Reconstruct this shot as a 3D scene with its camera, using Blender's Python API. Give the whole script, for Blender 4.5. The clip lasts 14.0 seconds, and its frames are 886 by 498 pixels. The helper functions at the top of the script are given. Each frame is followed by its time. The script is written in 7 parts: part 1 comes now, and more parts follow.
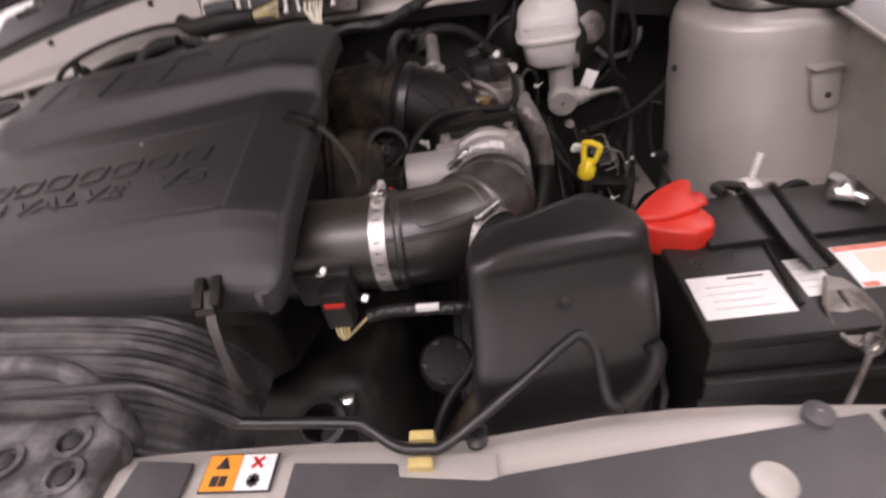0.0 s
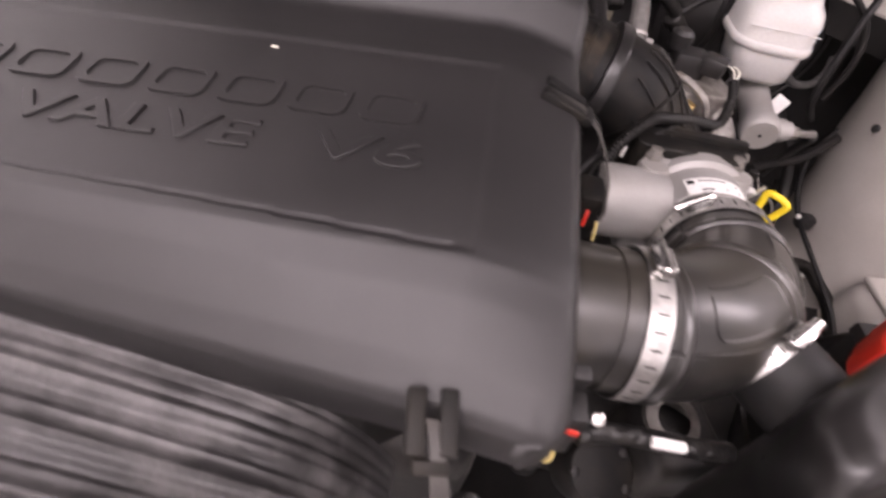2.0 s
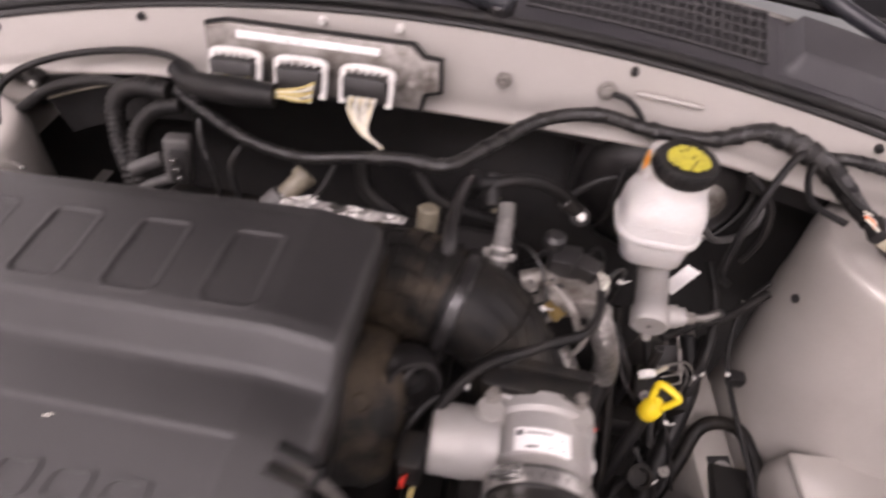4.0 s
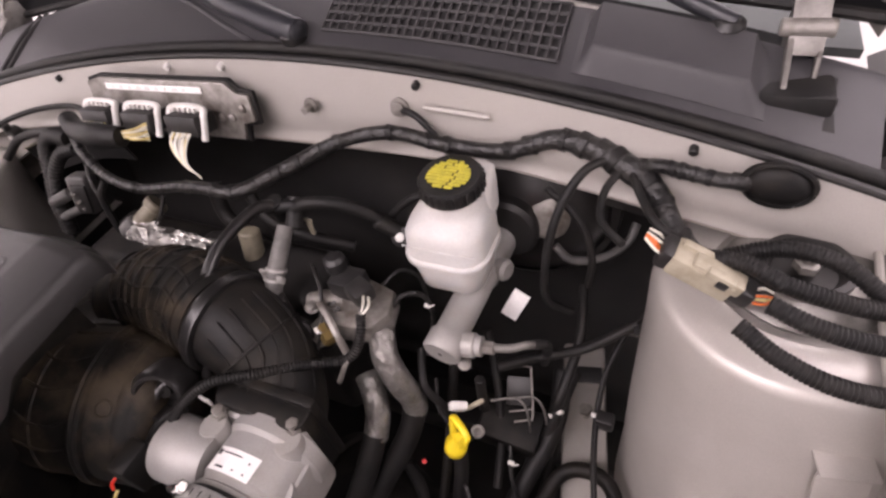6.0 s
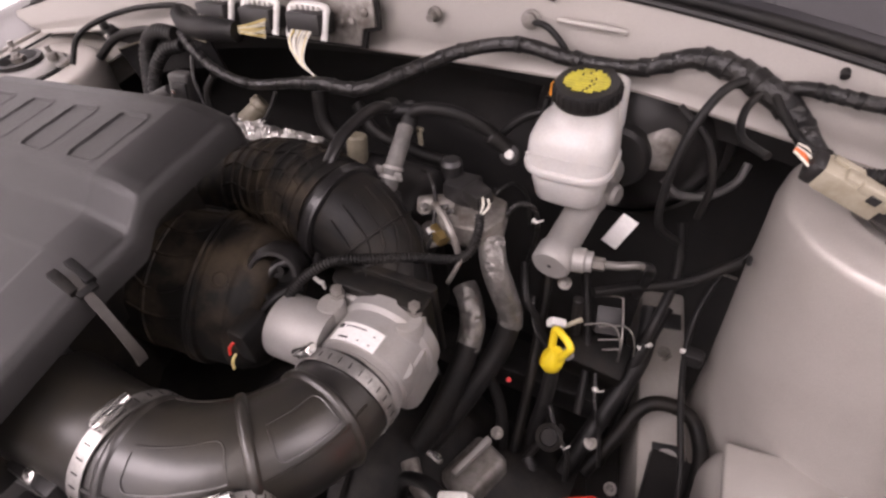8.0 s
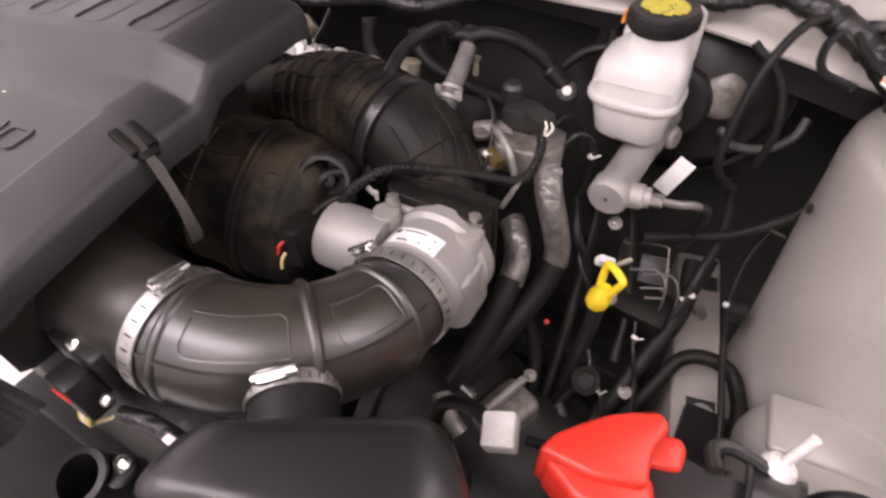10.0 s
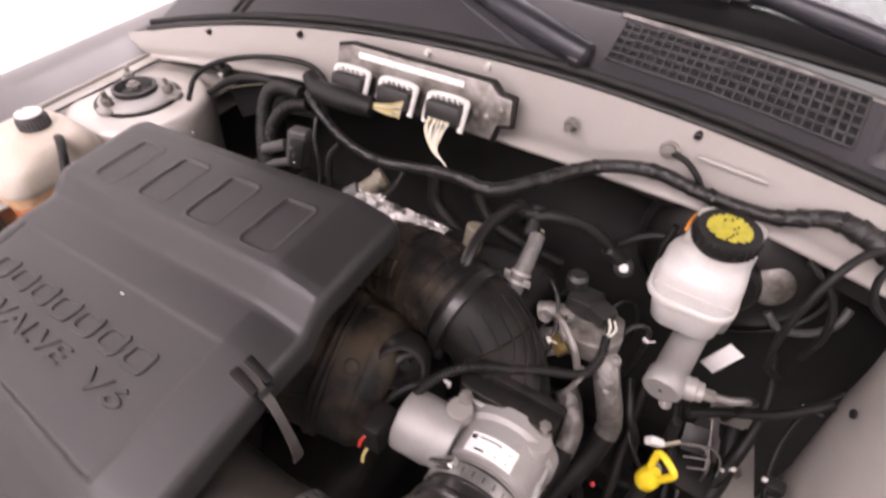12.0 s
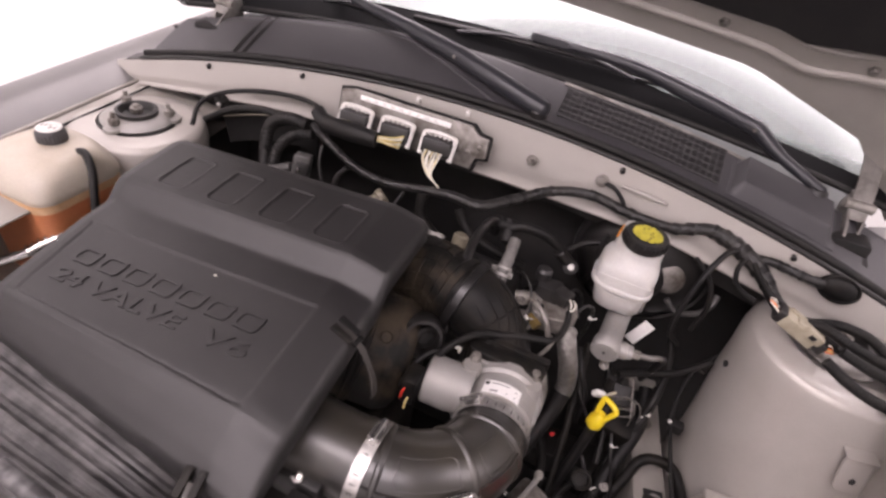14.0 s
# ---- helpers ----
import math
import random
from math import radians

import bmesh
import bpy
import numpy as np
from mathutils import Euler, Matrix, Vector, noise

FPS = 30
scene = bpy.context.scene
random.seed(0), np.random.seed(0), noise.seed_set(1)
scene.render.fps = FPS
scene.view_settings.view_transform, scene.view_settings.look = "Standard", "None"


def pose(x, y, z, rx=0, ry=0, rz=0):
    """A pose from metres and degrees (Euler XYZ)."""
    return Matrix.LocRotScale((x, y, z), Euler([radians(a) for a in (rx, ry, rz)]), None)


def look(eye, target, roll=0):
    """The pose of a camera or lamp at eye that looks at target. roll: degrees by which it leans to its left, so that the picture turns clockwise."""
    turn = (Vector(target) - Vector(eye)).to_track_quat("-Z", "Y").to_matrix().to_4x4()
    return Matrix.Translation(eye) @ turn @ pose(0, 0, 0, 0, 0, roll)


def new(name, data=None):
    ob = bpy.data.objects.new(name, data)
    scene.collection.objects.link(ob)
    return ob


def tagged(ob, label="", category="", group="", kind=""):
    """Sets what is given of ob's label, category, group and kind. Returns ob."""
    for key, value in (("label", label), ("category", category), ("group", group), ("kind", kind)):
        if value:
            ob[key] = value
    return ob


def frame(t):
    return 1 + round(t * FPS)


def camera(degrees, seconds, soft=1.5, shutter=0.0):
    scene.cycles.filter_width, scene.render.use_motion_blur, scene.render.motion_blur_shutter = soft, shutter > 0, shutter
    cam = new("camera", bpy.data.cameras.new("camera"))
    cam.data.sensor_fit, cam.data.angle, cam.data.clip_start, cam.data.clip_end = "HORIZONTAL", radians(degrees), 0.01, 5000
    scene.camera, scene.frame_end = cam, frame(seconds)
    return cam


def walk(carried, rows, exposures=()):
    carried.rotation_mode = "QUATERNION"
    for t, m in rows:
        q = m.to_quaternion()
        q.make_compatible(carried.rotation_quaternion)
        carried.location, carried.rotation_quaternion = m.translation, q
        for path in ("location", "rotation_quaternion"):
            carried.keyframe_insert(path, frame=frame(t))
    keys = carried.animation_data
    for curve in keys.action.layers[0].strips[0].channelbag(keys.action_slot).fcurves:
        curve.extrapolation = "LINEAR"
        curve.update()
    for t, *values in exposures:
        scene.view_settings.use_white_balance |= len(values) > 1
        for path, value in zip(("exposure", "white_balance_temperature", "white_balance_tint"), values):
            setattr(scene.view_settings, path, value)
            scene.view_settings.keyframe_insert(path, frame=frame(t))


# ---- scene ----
cam = camera(80, 14.0, 2.6, 0.5)
PATH = [
    (0, (0.221, -0.617, 1.2), (-0.03, 0.923, -0.051), -10.9),
    (0.5, (0.143, -0.552, 1.161), (0.0, 0.923, -0.182), -2.6),
    (1, (0.081, -0.493, 1.183), (-0.07, 1.003, -0.136), 1.2),
    (1.5, (0.014, -0.473, 1.188), (-0.147, 1.004, -0.151), 6.8),
    (2, (-0.03, -0.426, 1.149), (0.026, 0.94, -0.311), 13.3),
    (2.5, (-0.109, -0.39, 1.201), (-0.122, 1.009, -0.229), 16.8),
    (3, (-0.144, -0.367, 1.248), (-0.215, 1.068, -0.143), 15.8),
    (3.5, (-0.098, -0.327, 1.304), (-0.183, 1.052, -0.142), 17.4),
    (4, (0.125, -0.254, 1.335), (-0.049, 1.085, -0.141), 5.2),
    (4.2, (0.206, -0.218, 1.346), (-0.088, 1.092, -0.136), 2.4),
    (6.3, (0.514, -0.126, 1.305), (-0.257, 1.07, -0.1), -13.5),
    (6.5, (0.496, -0.158, 1.294), (-0.275, 1.052, -0.1), -13.6),
    (7, (0.44, -0.227, 1.271), (-0.318, 0.982, -0.131), -7.6),
    (7.5, (0.427, -0.222, 1.29), (-0.364, 0.928, -0.142), -9.2),
    (8, (0.427, -0.241, 1.271), (-0.339, 0.937, -0.152), -7.6),
    (8.5, (0.493, -0.234, 1.245), (-0.262, 0.873, -0.241), -9.4),
    (8.7, (0.509, -0.299, 1.188), (-0.323, 0.918, -0.163), -9.5),
    (10.8, (0.331, -0.316, 1.264), (-0.35, 0.877, -0.189), 2.0),
    (11, (0.355, -0.279, 1.29), (-0.36, 0.906, -0.153), -0.2),
    (11.5, (0.326, -0.26, 1.32), (-0.388, 0.959, -0.096), 0.3),
    (12, (0.276, -0.264, 1.361), (-0.481, 0.957, -0.03), 1.2),
    (12.5, (0.239, -0.325, 1.401), (-0.328, 1.043, 0.057), 9.8),
    (13, (0.205, -0.369, 1.397), (-0.308, 1.035, 0.067), 11.3),
    (13.5, (0.226, -0.403, 1.427), (-0.238, 1.036, 0.117), 11.4),
    (14, (0.21, -0.485, 1.424), (-0.216, 1.027, 0.185), 11.9),
]
walk(cam, [(t, look(eye, aim, roll)) for t, eye, aim, roll in PATH], [(0.0, -1.99, 6700, 30), (0.5, -1.84, 6700, 30), (1.5, -1.43, 6700, 31), (2.5, -1.28, 6700, 32), (4.0, -1.34, 6700, 31), (6.5, -1.54, 6700, 31), (7.0, -1.61, 6700, 31), (8.5, -1.49, 6700, 31), (11.0, -1.26, 6700, 31), (12.5, -1.32, 6700, 31), (14.0, -1.68, 6700, 31)])

# ---- light ----
world = bpy.data.worlds.new("workshop_air")
scene.world = world
world.use_nodes = True
world.node_tree.nodes["Background"].inputs[0].default_value = (1.0, 0.985, 0.96, 1)
world.node_tree.nodes["Background"].inputs[1].default_value = 0.32
scene.view_settings.exposure = 0.0


def area_lamp(name, eye, target, sx, sy, watts, colour=(1, 0.985, 0.96)):
    data = bpy.data.lights.new(name, "AREA")
    data.shape, data.size, data.size_y, data.energy, data.color = "RECTANGLE", sx, sy, watts, colour
    ob = new(name, data)
    ob.matrix_world = look(eye, target)
    return ob


# unseen ceiling lamps, added and sized to light the bay and its sheens
area_lamp("added_light_front", (-0.50, -1.45, 2.97), (-0.5, -1.40, 0.9), 3.0, 1.2, 275)
area_lamp("added_light_side", (-1.75, 0.0, 2.97), (-0.6, 0.0, 0.9), 0.7, 2.6, 18)
area_lamp("added_light_far_side", (2.1, 0.2, 2.97), (0.6, 0.1, 0.9), 0.5, 2.6, 140)
# large unseen lamp added above the cabin to whiten the windscreen
area_lamp("added_glare_light", (0.0, 1.9, 2.97), (0.0, 1.9, 0.9), 3.8, 2.6, 560)


# ---- materials ----
def material(name, colour, rough=0.5, metal=0.0, grain=300.0, bump=0.15, stain=0.25, stain_colour=None, stain_scale=9.0, spec=0.5, coat=0.0, trans=0.0, sheen=0.0, contrast=(0.42, 0.68), sss=0.0, relief=0.0006):
    """A surface with fine grain, broad stains and relief."""
    m = bpy.data.materials.new(name)
    m.use_nodes = True
    nt = m.node_tree
    b = nt.nodes["Principled BSDF"]
    geo = nt.nodes.new("ShaderNodeNewGeometry")
    n1 = nt.nodes.new("ShaderNodeTexNoise")
    n1.inputs["Scale"].default_value, n1.inputs["Detail"].default_value, n1.inputs["Roughness"].default_value = stain_scale, 6.0, 0.62
    n2 = nt.nodes.new("ShaderNodeTexNoise")
    n2.inputs["Scale"].default_value, n2.inputs["Detail"].default_value = grain, 3.0
    nt.links.new(geo.outputs["Position"], n1.inputs["Vector"])
    nt.links.new(geo.outputs["Position"], n2.inputs["Vector"])
    ramp = nt.nodes.new("ShaderNodeMapRange")
    ramp.inputs["From Min"].default_value, ramp.inputs["From Max"].default_value = contrast
    nt.links.new(n1.outputs["Fac"], ramp.inputs["Value"])
    sc = stain_colour or tuple(c * 0.6 for c in colour)
    amount = nt.nodes.new("ShaderNodeMath")
    amount.operation = "MULTIPLY"
    amount.inputs[1].default_value = stain
    nt.links.new(ramp.outputs["Result"], amount.inputs[0])
    mix = nt.nodes.new("ShaderNodeMix")
    mix.data_type = "RGBA"
    mix.inputs["A"].default_value, mix.inputs["B"].default_value = (*colour, 1), (*sc, 1)
    nt.links.new(amount.outputs[0], mix.inputs["Factor"])
    g = nt.nodes.new("ShaderNodeMapRange")
    g.inputs["To Min"].default_value, g.inputs["To Max"].default_value = 0.86, 1.12
    nt.links.new(n2.outputs["Fac"], g.inputs["Value"])
    mul = nt.nodes.new("ShaderNodeVectorMath")
    mul.operation = "SCALE"
    nt.links.new(mix.outputs["Result"], mul.inputs[0])
    nt.links.new(g.outputs["Result"], mul.inputs["Scale"])
    nt.links.new(mul.outputs[0], b.inputs["Base Color"])
    r = nt.nodes.new("ShaderNodeMapRange")
    r.inputs["To Min"].default_value, r.inputs["To Max"].default_value = max(0.03, rough - 0.08), min(1, rough + 0.1)
    nt.links.new(n1.outputs["Fac"], r.inputs["Value"])
    nt.links.new(r.outputs["Result"], b.inputs["Roughness"])
    bp = nt.nodes.new("ShaderNodeBump")
    bp.inputs["Strength"].default_value, bp.inputs["Distance"].default_value = bump, relief
    nt.links.new(n2.outputs["Fac"], bp.inputs["Height"])
    nt.links.new(bp.outputs["Normal"], b.inputs["Normal"])
    b.inputs["Metallic"].default_value = metal
    b.inputs["Specular IOR Level"].default_value = spec
    b.inputs["Coat Weight"].default_value = coat
    b.inputs["Coat Roughness"].default_value = 0.12
    b.inputs["Transmission Weight"].default_value = trans
    b.inputs["Sheen Weight"].default_value = sheen
    b.inputs["Subsurface Weight"].default_value = sss
    b.inputs["Subsurface Radius"].default_value = (0.02, 0.016, 0.012)
    return m


PAINT = material("silver_beige_paint", (0.45, 0.427, 0.395), 0.40, 0.25, 900, 0.05, 0.45, (0.33, 0.30, 0.265), 6, coat=0.3)
# same silver paint, with the light on the crossmember put into its colour
PAINT_LIT = material("brightened_silver_beige_paint", (0.53, 0.505, 0.47), 0.40, 0.15, 900, 0.05, 0.3, (0.41, 0.385, 0.35), 7, coat=0.25)
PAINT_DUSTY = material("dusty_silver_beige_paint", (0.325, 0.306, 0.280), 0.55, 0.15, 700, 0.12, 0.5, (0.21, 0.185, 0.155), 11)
# the car is silver: a dark reflection is put into this outer paint
OUTER_DIMMED = material("dimmed_outer_paint", (0.125, 0.120, 0.117), 0.42, 0.2, 900, 0.04, 0.15, coat=0.15)
COVER = material("grained_black_plastic", (0.0125, 0.0117, 0.0119), 0.45, 0, 1600, 0.25, 0.5, (0.023, 0.0215, 0.021), 8, spec=0.55)
BLACK = material("black_plastic", (0.0132, 0.0126, 0.0126), 0.45, 0, 900, 0.15, 0.4, (0.026, 0.023, 0.019), 14)
GLOSS = material("glossy_black_plastic", (0.0120, 0.0114, 0.0114), 0.30, 0, 500, 0.06, 0.35, (0.025, 0.022, 0.02), 10)
RUBBER = material("black_rubber", (0.0078, 0.0076, 0.0076), 0.52, 0, 700, 0.25, 0.5, (0.026, 0.023, 0.020), 26, spec=0.28)
TUBE = material("glossy_intake_plastic", (0.0175, 0.0165, 0.0158), 0.31, 0, 500, 0.06, 0.7, (0.050, 0.043, 0.031), 9, spec=0.8)
MOUNT = material("dark_stained_steel", (0.23, 0.22, 0.205), 0.42, 0.6, 400, 0.4, 0.7, (0.06, 0.052, 0.045), 30)
WIPER = material("satin_blue_black_paint", (0.026, 0.027, 0.032), 0.32, 0.1, 500, 0.08, 0.3, (0.05, 0.05, 0.052), 20)
LEVER = material("dull_brown_steel", (0.036, 0.033, 0.030), 0.5, 0.2, 300, 0.3, 0.6, (0.075, 0.066, 0.058), 40)
DUSTY = material("dusty_black_plastic", (0.0070, 0.0064, 0.0056), 0.62, 0, 600, 0.5, 0.95, (0.058, 0.044, 0.029), 19, contrast=(0.44, 0.64), spec=0.25)
DUCT = material("dusty_grey_bracket_plastic", (0.045, 0.0435, 0.044), 0.5, 0, 500, 0.4, 0.95, (0.21, 0.205, 0.205), 42)
DUCT_SHELL = material("dusty_dark_duct_plastic", (0.022, 0.021, 0.021), 0.45, 0, 500, 0.3, 0.9, (0.105, 0.100, 0.099), 30)
TAPE = material("worn_wrapped_tape", (0.0095, 0.0092, 0.0092), 0.33, 0, 150, 0.9, 0.5, (0.032, 0.029, 0.025), 45, relief=0.0036)
SLAT = material("dusty_black_grille_plastic", (0.040, 0.038, 0.040), 0.55, 0, 700, 0.2, 0.6, (0.07, 0.067, 0.066), 40, spec=0.3)
# same silver paint, its tone carries the light level under the raised hood
HOOD_INNER = material("toned_inner_hood_paint", (0.30, 0.282, 0.26), 0.45, 0.1, 700, 0.1, 0.3, (0.18, 0.168, 0.15), 8)
# car paint again, the firewall's light level put into its tone
FIREWALL = material("toned_firewall_paint", (0.40, 0.380, 0.350), 0.42, 0.15, 900, 0.08, 0.35, (0.36, 0.335, 0.30), 9, coat=0.25)
ALU = material("cast_aluminium", (0.35, 0.34, 0.325), 0.55, 0.4, 700, 0.5, 0.55, (0.30, 0.28, 0.25), 25)
# blacker than BLACK: shade under the lid and deep down is in the colour
DEEP_BLACK = material("deep_black_plastic", (0.0042, 0.0040, 0.0039), 0.55, 0, 700, 0.3, 0.8, (0.020, 0.0165, 0.012), 26, spec=0.25)
DULL_ALU = material("dull_stained_aluminium", (0.28, 0.265, 0.245), 0.5, 0.5, 260, 0.7, 0.9, (0.085, 0.070, 0.055), 34, relief=0.0012)
CLAMP = material("worn_clamp_steel", (0.62, 0.61, 0.59), 0.36, 0.9, 250, 0.4, 0.7, (0.22, 0.21, 0.195), 55, relief=0.001)
CHROME = material("bright_steel", (0.72, 0.71, 0.69), 0.2, 0.95, 300, 0.15, 0.3, (0.45, 0.43, 0.4), 40)
FOIL = material("crinkled_heat_foil", (0.45, 0.44, 0.42), 0.38, 1.0, 90, 1.0, 0.3, (0.3, 0.28, 0.25), 40, relief=0.004)
TANK = material("milky_white_plastic", (0.52, 0.51, 0.49), 0.35, 0, 400, 0.05, 0.35, (0.43, 0.41, 0.37), 18, sss=0.2)
COOL_TOP = material("milky_amber_plastic", (0.47, 0.425, 0.355), 0.38, 0, 400, 0.05, 0.6, (0.38, 0.32, 0.24), 11, sss=0.2)
COOL_MID = material("thin_coolant_behind_plastic", (0.56, 0.33, 0.17), 0.38, 0, 400, 0.05, 0.5, (0.70, 0.50, 0.32), 25, sss=0.2)
COOLANT = material("orange_coolant_behind_plastic", (0.60, 0.22, 0.095), 0.38, 0, 400, 0.05, 0.6, (0.46, 0.13, 0.05), 12, sss=0.15)
YELLOW = material("yellow_plastic", (0.80, 0.60, 0.02), 0.4, 0, 400, 0.05, 0.2, (0.6, 0.42, 0.02), 60)
FADED_YELLOW = material("faded_yellow_tape", (0.58, 0.47, 0.17), 0.5, 0, 400, 0.1, 0.5, (0.42, 0.34, 0.16), 60)
PRINT = material("faint_grey_print", (0.62, 0.61, 0.60), 0.5, 0, 400, 0.02, 0.3, (0.62, 0.6, 0.58), 60)
CAP_YELLOW = material("worn_yellow_print", (0.52, 0.46, 0.04), 0.5, 0, 500, 0.1, 0.5, (0.25, 0.22, 0.03), 90)
RED = material("red_plastic", (0.64, 0.034, 0.016), 0.38, 0, 300, 0.05, 0.2, (0.5, 0.02, 0.018), 14)
ORANGE = material("orange_print", (0.85, 0.32, 0.03), 0.45, 0, 300, 0.03, 0.1)
WHITE = material("white_label", (0.82, 0.81, 0.79), 0.45, 0, 300, 0.03, 0.12, (0.68, 0.66, 0.62), 30)
CLIP_WHITE = material("white_connector_plastic", (0.68, 0.67, 0.64), 0.42, 0, 300, 0.05, 0.4, (0.4, 0.37, 0.32), 45)
BEIGE = material("yellowed_connector_plastic", (0.37, 0.335, 0.255), 0.42, 0, 300, 0.06, 0.6, (0.22, 0.19, 0.13), 45)
OLD_BEIGE = material("dusty_stained_plug_plastic", (0.20, 0.178, 0.13), 0.5, 0, 300, 0.1, 0.7, (0.10, 0.085, 0.06), 50)
GREY_PLATE = material("grey_plastic_shield", (0.0720, 0.0690, 0.0720), 0.5, 0, 1200, 0.2, 0.3, (0.17, 0.165, 0.165), 12)
COWL = material("grey_cowl_plastic", (0.038, 0.0365, 0.040), 0.5, 0, 1200, 0.2, 0.4, (0.062, 0.060, 0.062), 8)
# near-black mat colour that also carries the shade behind the engine
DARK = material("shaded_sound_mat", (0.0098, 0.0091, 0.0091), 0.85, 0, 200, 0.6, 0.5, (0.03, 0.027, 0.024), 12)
# metal coloured near black: the deep bay's shade is put into it
ENGINE = material("shaded_engine_metal", (0.0105, 0.0100, 0.0096), 0.5, 0.3, 300, 0.5, 0.7, (0.045, 0.039, 0.033), 24)
HOSE_GREY = material("worn_grey_hose", (0.060, 0.058, 0.056), 0.5, 0, 300, 0.3, 0.6, (0.14, 0.135, 0.13), 35)
FADED_RED = material("faded_red_print", (0.70, 0.20, 0.13), 0.5, 0, 300, 0.02, 0.4, (0.80, 0.45, 0.38), 40)
CREAM = material("cream_print", (0.78, 0.70, 0.56), 0.5, 0, 300, 0.02, 0.3, (0.80, 0.76, 0.68), 40)
# black for print, and painted into holes and gaps in place of shade
INK_GAP = material("ink_and_gap_black", (0.02, 0.02, 0.02), 0.5, 0, 300, 0.02, 0.1)
MATT_BLACK = material("matt_black_ceramic", (0.006, 0.006, 0.0065), 0.6, 0, 300, 0.05, 0.2, spec=0.08)
INK_RED = material("red_ink", (0.62, 0.03, 0.03), 0.5, 0, 300, 0.02, 0.1)
WIRE_WHITE = material("white_wire", (0.74, 0.72, 0.62), 0.4, 0, 300, 0.02, 0.3)
WIRE_YELLOW = material("yellow_wire", (0.62, 0.50, 0.20), 0.4, 0, 300, 0.02, 0.3)
WIRE_ORANGE = material("orange_wire", (0.75, 0.16, 0.03), 0.4, 0, 300, 0.02, 0.3)
WALL = material("white_wall_paint", (0.84, 0.84, 0.83), 0.7, 0, 200, 0.1, 0.08, (0.76, 0.76, 0.75), 1.2)
# floor kept light so it bounces light up under the hood
FLOOR = material("grey_sealed_concrete", (0.52, 0.515, 0.50), 0.45, 0, 150, 0.2, 0.4, (0.42, 0.415, 0.41), 1.6)
CEILING = material("white_ceiling_paint", (0.82, 0.82, 0.81), 0.8, 0, 200, 0.1, 0.08)
GRAPHITE = material("hood_sound_pad", (0.011, 0.0104, 0.0104), 0.9, 0, 250, 0.7, 0.4, (0.022, 0.021, 0.020), 15, spec=0.2)
# for the made-up sheet behind the windscreen, toned to set the glass's brightness
SCREEN_BACKING = material("grey_screen_backing", (0.12, 0.127, 0.124), 0.7, 0, 300, 0.2, 0.3)

LAMP = bpy.data.materials.new("lit_lamp_diffuser")
LAMP.use_nodes = True
LAMP.node_tree.nodes["Principled BSDF"].inputs["Emission Color"].default_value = (1, 0.97, 0.93, 1)
LAMP.node_tree.nodes["Principled BSDF"].inputs["Emission Strength"].default_value = 3.0

GLASS = bpy.data.materials.new("windscreen_glass")
GLASS.use_nodes = True
gn, gl = GLASS.node_tree.nodes, GLASS.node_tree.links
clear, shine, fres, both = gn.new("ShaderNodeBsdfTransparent"), gn.new("ShaderNodeBsdfGlossy"), gn.new("ShaderNodeFresnel"), gn.new("ShaderNodeMixShader")
clear.inputs["Color"].default_value = (0.70, 0.75, 0.74, 1)
shine.inputs["Roughness"].default_value = 0.30
fres.inputs["IOR"].default_value = 1.41
gl.new(fres.outputs[0], both.inputs[0])
gl.new(clear.outputs[0], both.inputs[1])
gl.new(shine.outputs[0], both.inputs[2])
gl.new(both.outputs[0], gn["Material Output"].inputs["Surface"])


# ---- builders ----
V = Vector


def thing(name, at, label, category, group="", kind=""):
    ob = new(name)
    ob.empty_display_size = 0.02
    ob.location = at
    return tagged(ob, label, category, group, kind)


def part(name, bm, mat, parent=None, label="", smooth=40, m=None):
    """Links a bmesh, in world places, as one mesh under a thing or a part."""
    if m is not None:
        bm.transform(m)
    me = bpy.data.meshes.new(name)
    bmesh.ops.recalc_face_normals(bm, faces=bm.faces[:])
    c = sum((v.co for v in bm.verts), V()) / max(1, len(bm.verts))
    for v in bm.verts:
        v.co -= c
    for f in bm.faces:
        f.smooth = True
    bm.to_mesh(me)
    bm.free()
    me.set_sharp_from_angle(angle=radians(smooth))
    me.materials.append(mat)
    ob = new(name, me)
    ob.location = c
    if parent is not None:
        up, q = V(), parent
        while q is not None:
            up += q.location
            q = q.parent
        ob.parent = parent
        ob.location = c - up
    return tagged(ob, label)


def merge(*bms):
    out = bms[0]
    for b in bms[1:]:
        me = bpy.data.meshes.new("joined")
        b.to_mesh(me)
        out.from_mesh(me)
        b.free()
        bpy.data.meshes.remove(me)
    return out


def box(cx, cy, cz, sx, sy, sz, bevel=0.002, seg=2, m=None):
    bm = bmesh.new()
    bmesh.ops.create_cube(bm, size=1, matrix=Matrix.Diagonal((sx, sy, sz, 1)))
    if bevel:
        bmesh.ops.bevel(bm, geom=bm.edges[:], offset=min(bevel, 0.45 * min(sx, sy, sz)), segments=seg, affect="EDGES", profile=0.5)
    bm.transform(Matrix.Translation((cx, cy, cz)) @ (m or Matrix()))
    return bm


def frame_of(d):
    d = V(d).normalized()
    up = V((0, 0, 1)) if abs(d.z) < 0.9 else V((0, 1, 0))
    a = d.cross(up).normalized()
    return a, a.cross(d).normalized()


